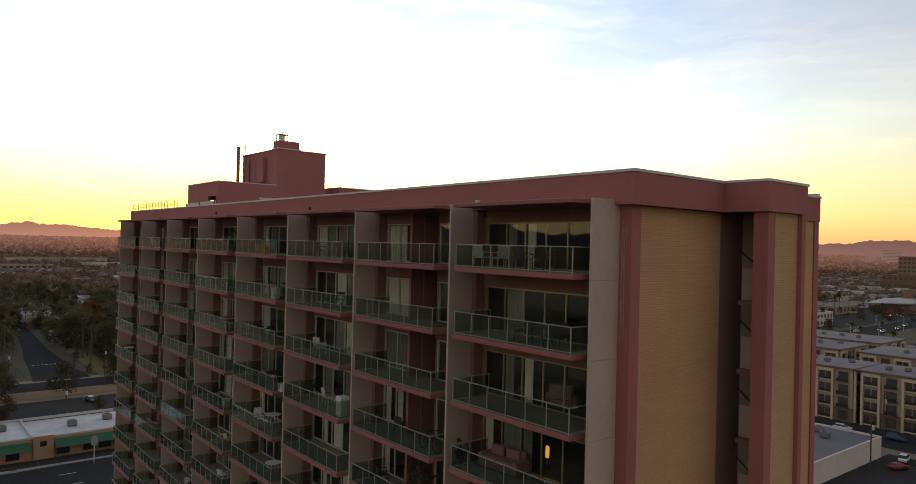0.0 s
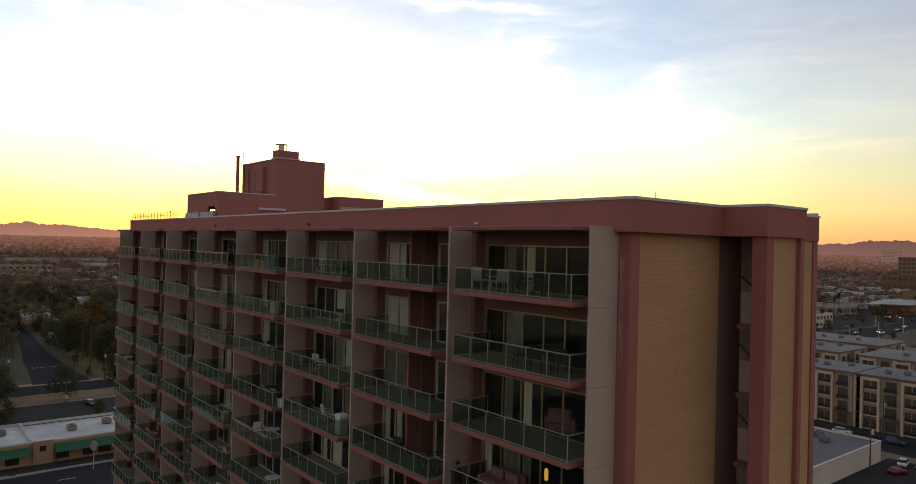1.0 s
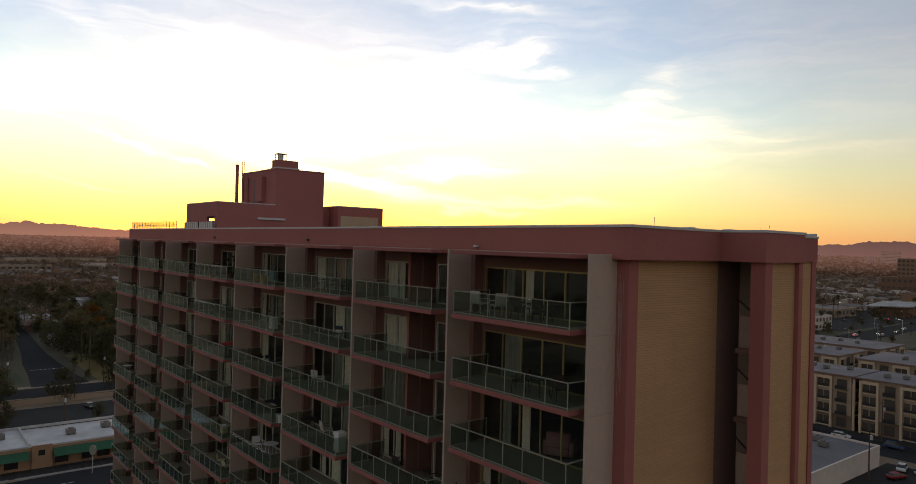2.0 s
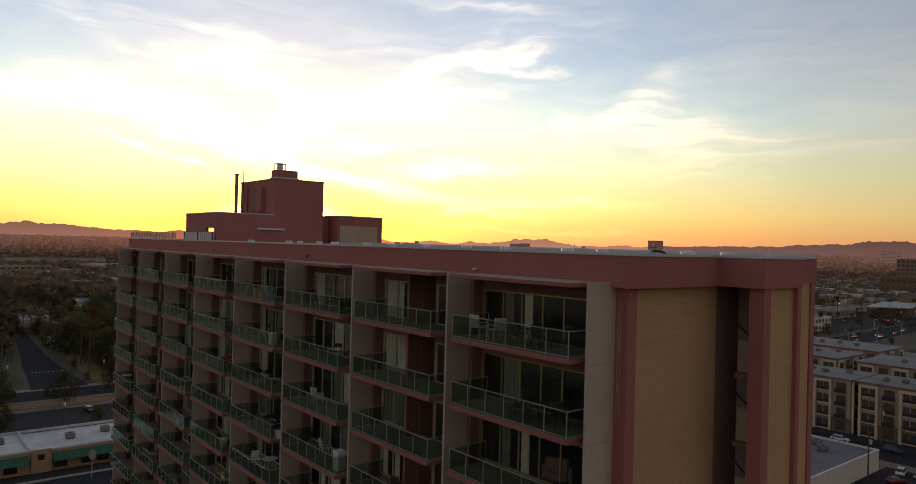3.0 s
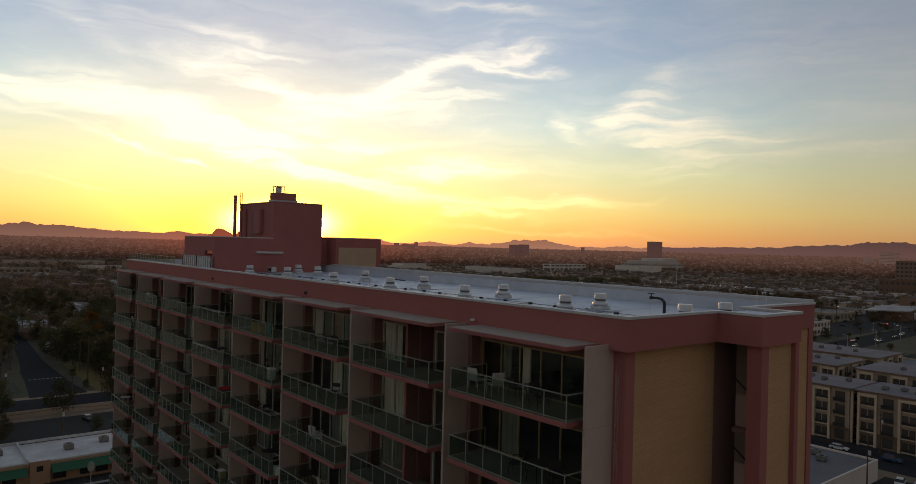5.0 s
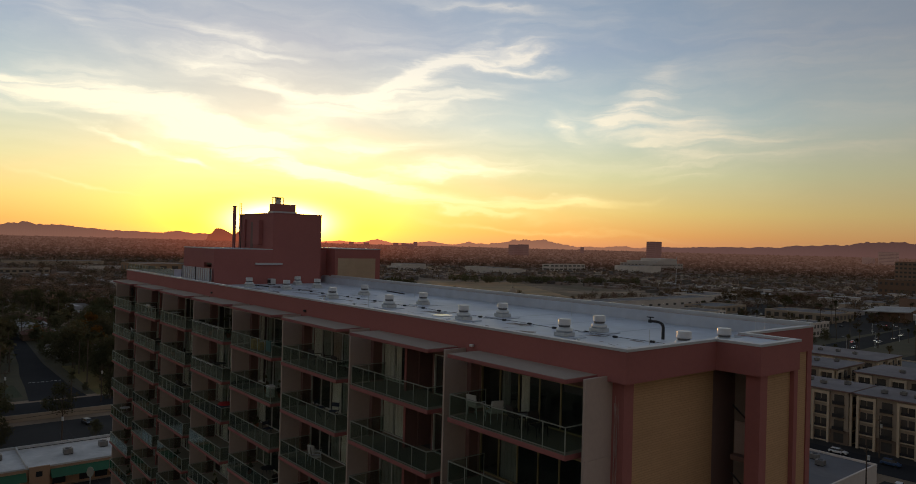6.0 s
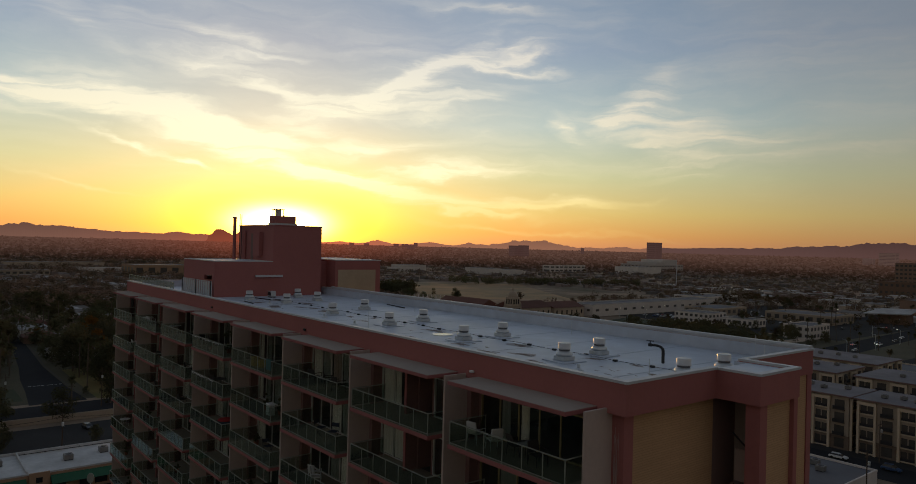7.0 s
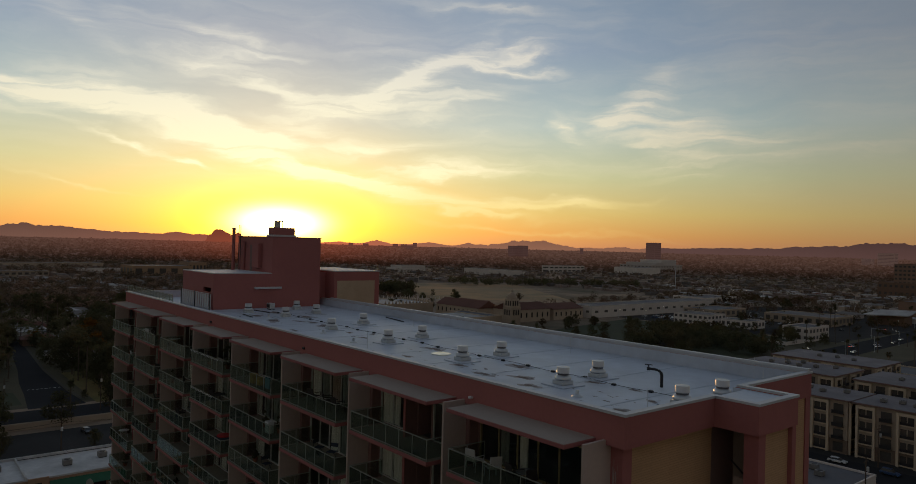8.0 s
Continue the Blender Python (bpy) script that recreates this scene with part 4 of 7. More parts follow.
for x0, y0, x1, y1 in ((-36.5, 14.2, -33.0, 13.6), (-44.0, 4.2, -41.5, 4.0), (-47.0, 6.5, -44.6, 6.9)):
    pipe = thing("roof_pipe", "dark pipe lying across the roof", "pipe", "roof pipes")
    part("tube", rod(bmesh.new(), (x0, y0, DECK + 0.05), (x1, y1, DECK + 0.05), 0.045, 8), BLACK, pipe)


# ---- ground and city ----
def ground_surface():
    m = bpy.data.materials.new("city_ground")
    m.use_nodes = True
    N = Nodes(m.node_tree)
    at = N.add("ShaderNodeNewGeometry").outputs["Position"]
    a = N.noise(at, 0.006, 6.0, 0.65, 0.3)
    b = N.noise(at, 0.08, 4.0, 0.6)
    c = N.noise(at, 1.5, 3.0, 0.6)
    col = N.ramp(a, [(0.34, (0.11, 0.095, 0.060)), (0.46, (0.20, 0.155, 0.110)), (0.56, (0.34, 0.25, 0.175)), (0.68, (0.22, 0.17, 0.115))])
    k = N.math("MULTIPLY", N.math("MULTIPLY_ADD", b, 0.8, 0.6), N.math("MULTIPLY_ADD", c, 0.5, 0.75))
    col = N.mix(1.0, col, N.add("ShaderNodeCombineXYZ", {0: k, 1: k, 2: k}).outputs[0], "MULTIPLY")
    s = N.add("ShaderNodeBsdfPrincipled", {"Base Color": col, "Roughness": 0.95, "Specular IOR Level": 0.1})
    N.tree.links.new(s.outputs[0], N.tree.nodes.new("ShaderNodeOutputMaterial").inputs[0])
    return m


GROUND = ground_surface()
ASPHALT = surface("asphalt", (0.036, 0.036, 0.038), 0.95, 0.18, 0.8, 0.05, 0.1, spec=0.05)
LOT = surface("worn_parking_asphalt", (0.052, 0.050, 0.048), 0.95, 0.2, 0.8, 0.06, 0.1, spec=0.05)
PAVE = surface("concrete_pavement", (0.30, 0.28, 0.25), 0.9, 0.15, 1.0, 0.1, 0.1)
LINE = surface("white_road_paint", (0.7, 0.7, 0.66), 0.8, 0.2, 2.0, 0.5, 0.0)
LAWN = surface("dry_lawn", (0.20, 0.135, 0.045), 0.95, 0.3, 1.0, 0.06, 0.1, tint=(0.10, 0.10, 0.03))
FIELD = surface("straw_field", (0.40, 0.26, 0.14), 0.95, 0.35, 0.4, 0.015, 0.1, tint=(0.17, 0.15, 0.09))
DUSTY_LAWN = surface("dusty_lawn", (0.095, 0.080, 0.045), 0.95, 0.35, 0.8, 0.06, 0.1, tint=(0.06, 0.055, 0.03))
GREEN_LAWN = surface("green_lawn", (0.055, 0.062, 0.028), 0.95, 0.25, 1.0, 0.08, 0.1)
WHITE_WALL = surface("white_painted_wall", (0.62, 0.56, 0.50), 0.85, 0.12, 0.8, 0.12, 0.05, pieces=0.2)
BEIGE_WALL = surface("beige_stucco", (0.46, 0.37, 0.275), 0.85, 0.12, 0.8, 0.12, 0.05, pieces=0.25)
BROWN_WALL = surface("brown_stucco", (0.25, 0.16, 0.11), 0.85, 0.12, 0.8, 0.12, 0.05, pieces=0.25)
GREY_ROOF = surface("grey_shingles", (0.20, 0.18, 0.165), 0.9, 0.15, 1.5, 0.1, 0.05, pieces=0.35)
CLAY_ROOF = surface("clay_roof_tiles", (0.15, 0.068, 0.048), 0.9, 0.15, 1.5, 0.1, 0.1, pieces=0.2)
WHITE_ROOF = surface("white_flat_roof", (0.50, 0.50, 0.49), 0.8, 0.30, 0.6, 0.08, 0.05, pieces=0.2)
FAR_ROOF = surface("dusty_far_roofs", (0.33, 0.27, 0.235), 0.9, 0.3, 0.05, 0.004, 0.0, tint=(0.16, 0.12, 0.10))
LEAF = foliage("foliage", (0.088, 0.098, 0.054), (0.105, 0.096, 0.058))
# FAR_LEAF and FAR_OLIVE: leaf colours lifted and browned to paint in haze.
FAR_LEAF = foliage("haze_toned_far_foliage", (0.155, 0.128, 0.085), (0.17, 0.125, 0.092), 0.15)
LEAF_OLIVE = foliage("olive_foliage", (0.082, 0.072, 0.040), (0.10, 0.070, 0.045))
FAR_OLIVE = foliage("haze_toned_olive_foliage", (0.23, 0.158, 0.112), (0.20, 0.132, 0.10), 0.15)
# Far surfaces whose emission paints the haze in front of them.
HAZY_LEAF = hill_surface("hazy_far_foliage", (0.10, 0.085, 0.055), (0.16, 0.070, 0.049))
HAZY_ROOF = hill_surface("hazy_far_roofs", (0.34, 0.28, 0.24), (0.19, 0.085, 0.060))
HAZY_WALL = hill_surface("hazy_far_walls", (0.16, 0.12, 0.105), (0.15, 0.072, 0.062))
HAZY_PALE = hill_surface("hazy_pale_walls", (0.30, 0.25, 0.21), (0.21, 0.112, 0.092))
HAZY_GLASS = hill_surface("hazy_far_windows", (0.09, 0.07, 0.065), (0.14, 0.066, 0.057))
LEAF_GOLD = foliage("autumn_foliage", (0.24, 0.11, 0.022), (0.20, 0.09, 0.02))
BARK = surface("bark", (0.13, 0.10, 0.075), 0.95, 0.2, 4.0, 0.5, 0.2)
WINDOW_DARK = surface("far_window_glass", (0.03, 0.033, 0.036), 0.15, 0.2, 0.5, 0.1, 0.0, spec=0.6)
WINDOW_DIM = surface("dim_far_window", (0.085, 0.075, 0.065), 0.35, 0.4, 0.3, 0.15, 0.0, spec=0.4)
AWNING = surface("green_awning", (0.035, 0.12, 0.065), 0.85, 0.15, 3.0, 0.4, 0.1)
MALL_WALL = surface("peach_stucco", (0.38, 0.25, 0.155), 0.85, 0.12, 2.0, 0.3, 0.1)
WOOD = surface("weathered_wood_pole", (0.10, 0.075, 0.055), 0.9, 0.2, 5.0, 0.8, 0.1)


def sheet(name, x0, x1, y0, y1, z, material, label, category, kind="structure", thick=0.0):
    bm = bmesh.new()
    if thick:
        box(bm, x0, x1, y0, y1, z - thick, z)
    else:
        bm.faces.new([bm.verts.new(p) for p in ((x0, y0, z), (x1, y0, z), (x1, y1, z), (x0, y1, z))])
    return tagged(part(name, bm, material), label, category, "", kind)


def lift(r):
    """The plain rises gently towards the far hills."""
    return 46.0 * max(0.0, (r - 2200) / 2650) ** 1.25


bm = bmesh.new()
n = 96
rings = [[bm.verts.new((r * math.cos(2 * math.pi * i / n), r * math.sin(2 * math.pi * i / n), lift(r))) for i in range(n)] for r in (60, 300, 900, 1700)]
bm.faces.new(rings[0])
for a, b in zip(rings, rings[1:]):
    for i in range(n):
        bm.faces.new((a[i], b[i], b[(i + 1) % n], a[(i + 1) % n]))
tagged(part("ground", bm, GROUND), "flat desert city ground reaching the horizon", "ground", kind="structure")
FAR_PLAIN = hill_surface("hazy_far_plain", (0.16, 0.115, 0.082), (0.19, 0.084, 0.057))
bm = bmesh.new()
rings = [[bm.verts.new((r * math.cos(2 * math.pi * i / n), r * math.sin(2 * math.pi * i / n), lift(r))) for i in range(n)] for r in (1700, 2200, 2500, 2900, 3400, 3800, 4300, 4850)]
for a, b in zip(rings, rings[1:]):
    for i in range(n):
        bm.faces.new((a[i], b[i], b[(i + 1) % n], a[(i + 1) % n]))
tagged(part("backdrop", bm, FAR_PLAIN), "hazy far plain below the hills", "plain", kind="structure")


def slant(name, pts, z, material, label, category="road"):
    bm = bmesh.new()
    bm.faces.new([bm.verts.new((x, y, z)) for x, y in pts])
    return tagged(part(name, bm, material), label, category, "", "structure")


def avenue_x(y):
    return -133.0 - 0.050 * y


slant("road", [(avenue_x(-700) - 10, -700), (avenue_x(-700) + 10, -700), (avenue_x(1600) + 10, 1600), (avenue_x(1600) - 10, 1600)], 0.03, ASPHALT, "wide asphalt avenue with lane lines")
lane = mesh_of("lane_line", boxes((-0.09, 0.09, 0, 3.0, 0, 0.006)), LINE)
lines = tagged(new("lane_lines"), "white dashed lane lines on the avenue", "road marking", kind="stuff")
for k in range(38):
    for off in (-3.4, 3.4):
        y = -60 + 11 * k
        linked("lane_line", lane, LINE, lines, at=(avenue_x(y) + off, y, 0.032))
slant("road", [(-238, 15.5), (-238, 32), (-262, 30.5), (-310, 30.2), (-385, 33.6), (-470, 39), (-470, 33), (-385, 27.6), (-312, 22), (-285, 19), (-262, 17.6)], 0.034, ASPHALT, "tree-lined asphalt side street")
# Darker copy of the pavement: the dimness of dusk is in its colour.
SIDE_PAVE = surface("dusk_dimmed_pavement", (0.085, 0.075, 0.062), 0.95, 0.2, 1.0, 0.1, 0.1)
slant("kerb", [(-244, 32.4), (-262, 30.9), (-310, 30.6), (-385, 34.0), (-385, 34.5), (-310, 31.1), (-262, 31.4), (-244, 32.9)], 0.12, SIDE_PAVE, "low dark kerb along the side street", "kerb")
stop = tagged(new("crossing_line"), "white dashed line across the side street", "road marking", kind="structure")
for k in range(8):
    linked("dash", mesh_of("dash", boxes((0, 0.5, 0, 0.8, 0, 0.006)), LINE), LINE, stop, at=(-270.0, 19.6 + k * 1.35, 0.04))
sheet("road", -236, -221, -500, 900, 0.03, ASPHALT, "residential asphalt street", "road")
sheet("road", -121.9, 200, 166, 180, 0.03, ASPHALT, "asphalt street before the flats", "road")
# Unseen sheet added below the tower to dim bounce on the lower floors.
sheet("parking_lot", -120, 140, -160, -2.2, 0.022, LOT, "unseen dark asphalt sheet added to cut ground bounce", "parking lot")
sheet("parking_lot", -207, -168, -80, 110, 0.026, LOT, "worn asphalt parking lot", "parking lot")
sheet("parking_lot", -149.5, -144.6, -80, 60, 0.026, LOT, "asphalt parking strip before the shops", "parking lot")
sheet("parking_lot", -47, 60, 60, 161, 0.026, LOT, "dark asphalt parking lot", "parking lot")
sheet("parking_lot", -118, 70, 250, 640, 0.02, LOT, "broad dark parking lots", "parking lot")
sheet("parking_lot", -344, -172, 445, 700, 0.022, LOT, "broad dark parking lots", "parking lot")
sheet("parking_lot", -118, 70, 176, 248, 0.018, LOT, "dark yard between the flats", "parking lot")
slant("verge", [(avenue_x(180) - 34, 180), (avenue_x(180) + 34, 180), (avenue_x(720) + 40, 720), (avenue_x(720) - 34, 720)], 0.012, DUSTY_LAWN, "dusty dark verge along the avenue", "verge")
sheet("lawn", -440, -240, -14, 62, 0.012, DUSTY_LAWN, "patchy dusty lawn under street trees", "lawn")
sheet("lawn", -300, -238, 35, 60, 0.02, LAWN, "dry yellow lawn", "lawn")
sheet("lawn", -268, -246, 2, 15, 0.02, GREEN_LAWN, "green corner lawn", "lawn")
for j in range(14):
    sheet("pavement", -144.5, -143.4, -80 + j * 20, -61 + j * 20, 0.15, PAVE, "concrete pavement slab run", "pavement", thick=0.15)
boundary = thing("boundary_wall", "long pale block wall beside the parking lot", "wall")
part("wall", boxes((-212.3, -212.0, -120, 140, 0, 1.9)), BEIGE_WALL, boundary)

# far fields
slant("field", [(-539, 405), (-480, 545), (-725, 700), (-800, 540)], 0.05, FIELD, "dry straw-coloured playing field", "field")
slant("field", [(-918, 66), (-918, 160), (-1040, 176), (-1040, 66)], 0.05, GREEN_LAWN, "green sports field far off", "field")
slant("field", [(-300, 300), (-165, 300), (-190, 440), (-330, 440)], 0.02, GREEN_LAWN, "dark green park", "park")


# mountains on the horizon
def ridge(name, deg0, deg1, dist, heights, material, rough=0.35, seed=1):
    """Hill line between two bearings; heights: control heights, spread evenly."""
    n = 420
    rr = random.Random(seed)
    off = rr.uniform(0, 50)
    bm = bmesh.new()
    top, base, back = [], [], []
    for i in range(n + 1):
        u = i / n
        f = u * (len(heights) - 1)
        a = min(int(f), len(heights) - 2)
        s = f - a
        s = s * s * (3 - 2 * s)
        h = heights[a] * (1 - s) + heights[a + 1] * s
        w = abs(deg1 - deg0)
        rag = noise.noise((off + u * w * 0.7, 0, 0)) + 0.55 * noise.noise((off + u * w * 1.9, 3, 0)) + 0.3 * noise.noise((off + u * w * 4.7, 7, 0))
        rag += 0.22 * noise.noise((off + u * w * 11.0, 11, 0)) + 0.12 * noise.noise((off + u * w * 23.0, 17, 0))
        h += rough * 4.0 * (h - 50) * rag * 0.8
        d = deg0 + (deg1 - deg0) * u
        x, y = bearing(d, dist)
        bx, by = bearing(d, dist - 140)
        cx, cy = bearing(d, dist + 60)
        base.append(bm.verts.new((bx, by, 30)))
        top.append(bm.verts.new((x, y, max(h, 1.0))))
        back.append(bm.verts.new((cx, cy, 30)))
    for i in range(n):
        bm.faces.new((base[i], base[i + 1], top[i + 1], top[i]))
        bm.faces.new((top[i], top[i + 1], back[i + 1], back[i]))
    return tagged(part(name, bm, material), "hazy purple desert hills on the horizon", "hills", kind="structure")


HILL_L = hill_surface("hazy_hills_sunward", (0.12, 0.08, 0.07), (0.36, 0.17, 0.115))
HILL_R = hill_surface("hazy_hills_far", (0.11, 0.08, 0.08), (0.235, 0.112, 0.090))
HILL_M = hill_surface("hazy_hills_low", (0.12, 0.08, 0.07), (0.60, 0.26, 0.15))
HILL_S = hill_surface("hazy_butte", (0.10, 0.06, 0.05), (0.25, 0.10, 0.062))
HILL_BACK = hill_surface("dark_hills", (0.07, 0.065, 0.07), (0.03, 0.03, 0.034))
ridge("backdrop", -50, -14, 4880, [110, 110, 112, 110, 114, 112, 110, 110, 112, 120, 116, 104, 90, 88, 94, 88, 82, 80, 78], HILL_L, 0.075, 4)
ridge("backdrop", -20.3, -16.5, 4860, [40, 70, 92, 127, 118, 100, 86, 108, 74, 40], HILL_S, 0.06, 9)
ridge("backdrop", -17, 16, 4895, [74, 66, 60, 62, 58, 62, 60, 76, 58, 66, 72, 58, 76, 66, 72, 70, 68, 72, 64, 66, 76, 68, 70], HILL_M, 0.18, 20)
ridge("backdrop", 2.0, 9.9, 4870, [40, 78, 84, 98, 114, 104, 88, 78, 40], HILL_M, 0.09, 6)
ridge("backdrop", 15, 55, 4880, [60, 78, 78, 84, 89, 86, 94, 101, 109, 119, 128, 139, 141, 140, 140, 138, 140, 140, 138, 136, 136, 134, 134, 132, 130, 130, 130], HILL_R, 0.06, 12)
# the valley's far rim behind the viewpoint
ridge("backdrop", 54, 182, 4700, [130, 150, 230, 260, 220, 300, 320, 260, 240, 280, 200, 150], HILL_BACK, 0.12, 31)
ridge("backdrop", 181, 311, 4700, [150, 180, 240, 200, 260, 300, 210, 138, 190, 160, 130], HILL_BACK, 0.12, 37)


# ---- trees ----
def leaf_crown(r, h0, h1, clumps, leaves, seed, size=0.55, spread=1.0):
    """Crown of many small leaf tufts in uneven clumps."""
    rr = random.Random(seed)
    verts, faces = [], []
    for c in range(clumps):
        a = rr.uniform(0, 2 * math.pi)
        u = rr.random()
        z = h0 + (h1 - h0) * u
        q = r * spread * math.sqrt(rr.random()) * math.sin(math.pi * (0.18 + 0.72 * u)) * rr.uniform(0.7, 1.15)
        cx, cy = q * math.cos(a), q * math.sin(a)
        cr = r * rr.uniform(0.22, 0.42)
        for _ in range(leaves):
            d = Vector((rr.gauss(0, 1), rr.gauss(0, 1), rr.gauss(0, 0.75)))
            d = d.normalized() * cr * rr.uniform(0.55, 1.05)
            p = Vector((cx, cy, z)) + d
            t1 = Vector((rr.gauss(0, 1), rr.gauss(0, 1), rr.gauss(0, 0.6))).normalized() * size * rr.uniform(0.6, 1.2)
            t2 = t1.cross(d.normalized() + Vector((0.1, 0.2, 0.3))).normalized() * size * rr.uniform(0.4, 0.9)
            b = len(verts)
            verts += [p - t1 * 0.5, p + t2 * 0.5, p + t1 * 0.5, p - t2 * 0.5 - Vector((0, 0, size * 0.25))]
            faces.append((b, b + 1, b + 2, b + 3))
    me = bpy.data.meshes.new("crown")
    me.from_pydata([tuple(v) for v in verts], [], faces)
    return me


def tree_kind(name, label, r, h, leaf, seed, clumps=30, leaves=44, size=0.6):
    t = thing(name, label, "tree", "street and garden trees")
    rr = random.Random(seed)
    bm = bmesh.new()
    lathe(bm, [(0.30, 0), (0.20, h * 0.15), (0.15, h * 0.35), (0.0, h * 0.55)], 7)
    for i in range(5):
        a = i * 1.26 + rr.random()
        rod(bm, (0, 0, h * 0.25), (0.55 * r * math.cos(a), 0.55 * r * math.sin(a), h * rr.uniform(0.5, 0.75)), 0.07, 5)
    part("trunk", bm, BARK, t)
    me = leaf_crown(r, h * 0.18, h, clumps, leaves, seed, size)
    linked("crown", me, leaf, t)
    return t


def palm_kind(h, seed):
    t = thing("palm_tree", "tall thin fan palm with a shaggy crown", "tree", "street palms")
    rr = random.Random(seed)
    bm = bmesh.new()
    lathe(bm, [(0.32, 0), (0.22, 1.0), (0.18, h), (0.0, h + 0.2)], 7)
    part("trunk", bm, BARK, t)
    verts, faces = [], []
    for i in range(46):
        a, e = rr.uniform(0, 6.28), rr.uniform(-0.9, 1.1)
        d = Vector((math.cos(a) * math.cos(e), math.sin(a) * math.cos(e), math.sin(e)))
        s = d.cross(Vector((0, 0, 1))).normalized()
        L = rr.uniform(1.3, 2.0)
        p = Vector((0, 0, h))
        b = len(verts)
        verts += [p, p + d * L * 0.6 + s * 0.42, p + d * L + Vector((0, 0, -0.25)), p + d * L * 0.6 - s * 0.42]
        faces.append((b, b + 1, b + 2, b + 3))
    me = bpy.data.meshes.new("crown")
    me.from_pydata([tuple(v) for v in verts], [], faces)
    linked("crown", me, LEAF, t)
    return t


kinds = [tree_kind("broadleaf_tree", "dark green broadleaf garden tree", 4.6, 9.5, LEAF, 1),
         tree_kind("broadleaf_tree", "dense dark green garden tree", 3.6, 8.0, LEAF, 2),
         tree_kind("broadleaf_tree", "wide dark green shade tree", 6.0, 11.0, LEAF, 3, 46, 44, 0.7),
         tree_kind("olive_tree", "grey-green olive tree in a garden", 4.0, 7.0, LEAF_OLIVE, 4),
         tree_kind("olive_tree", "sparse brownish mesquite tree", 4.8, 7.5, LEAF_OLIVE, 5, 18, 20),
         tree_kind("autumn_tree", "golden orange autumn street tree", 4.2, 9.0, LEAF_GOLD, 6)]
palms = [palm_kind(14.0, 1), palm_kind(10.0, 2), palm_kind(17.0, 3)]
for i, t in enumerate(kinds + palms):
    x, y = ((-276, 47), (-229.5, 37), (-262, 41), (-250, 56), (-262, -7), (-378, 57), (-282, 12.5), (-222.5, 24.4), (-257, 35.7))[i]
    t.location = (x, y, 0)

rt = random.Random(21)


def free_for_tree(x, y):
    if abs(x - avenue_x(y)) < 14 or -239 < x < -219 or (-380 < x < -236 and abs(y - 25.5 + 0.04 * (x + 300)) < 8.0) or (-213 < x < -149 and y < 160):
        return False
    if -308 < x < -214 and -8 < y < 62:
        return False
    if -125 < x < 30 and 150 < y < 290:
        return False
    if -70 < x < 10 and -5 < y < 30:
        return False
    return True


for k, x, y, s in ((2, -294, 38, 1.35), (2, -262, 44, 1.35), (0, -276, 45, 1.4), (2, -312, 42, 1.3), (0, -332, 46, 1.5), (1, -348, 50, 1.5), (0, -248, 44, 1.2), (3, -240, 52, 1.1), (1, -284, 40, 1.3), (5, -372, 60, 1.4), (5, -340, 56, 1.1),
                   (2, -207, 2, 1.0), (1, -228, 6, 1.0), (1, -290, 8, 1.1), (0, -304, 10, 1.1), (1, -276, 5, 1.0), (1, -318, 14, 1.2), (3, -254, -2, 1.2), (0, -272, -6, 1.2), (1, -246, 33, 0.35), (1, -232, 26, 0.3), (1, -226, 18, 0.35)):
    copy_thing(kinds[k], pose(x, y, 0, 0, 0, 40 * x) @ Matrix.Diagonal((s, s, s, 1)))
for k, x, y, s in ((0, -279.5, 37.4, 1.0), (0, -318, 19, 1.0), (2, -314, 16, 0.95), (0, -300, 13.5, 1.05), (1, -296, 17, 1.1), (0, -268, 42, 1.1), (1, -290, 44, 1.2)):
    copy_thing(palms[k], pose(x, y, 0, 0, 0, 70 * x) @ Matrix.Diagonal((s, s, s, 1)))
made = 0
while made < 150:
    d, b = rt.uniform(225, 620), rt.uniform(-36, -22.5)
    x, y = bearing(b, d)
    if free_for_tree(x, y):
        k = rt.choices(range(6), (6, 6, 4, 3, 2, 0.5))[0]
        s = rt.uniform(0.7, 1.25)
        copy_thing(kinds[k], pose(x, y, 0, 0, 0, rt.uniform(0, 360)) @ Matrix.Diagonal((s, s, s * rt.uniform(0.85, 1.15), 1)))
        made += 1
for _ in range(34):
    d, b = rt.uniform(235, 560), rt.uniform(-35, -24)
    x, y = bearing(b, d)
    if free_for_tree(x, y):
        copy_thing(rt.choice(palms), pose(x, y, 0, 0, 0, rt.uniform(0, 360)))
made = 0
while made < 40:
    d, b = rt.uniform(330, 800), rt.uniform(-8, 36)
    x, y = bearing(b, d)
    if free_for_tree(x, y):
        s = rt.uniform(0.6, 1.05)
        copy_thing(kinds[rt.choices(range(5), (5, 5, 2, 5, 4))[0]], pose(x, y, 0, 0, 0, rt.uniform(0, 360)) @ Matrix.Diagonal((s, s, s, 1)))
        made += 1
for _ in range(40):
    x, y = bearing(rt.uniform(22, 36), rt.uniform(330, 760))
    if free_for_tree(x, y):
        copy_thing(rt.choice(palms), pose(x, y, 0, 0, 0, rt.uniform(0, 360)))


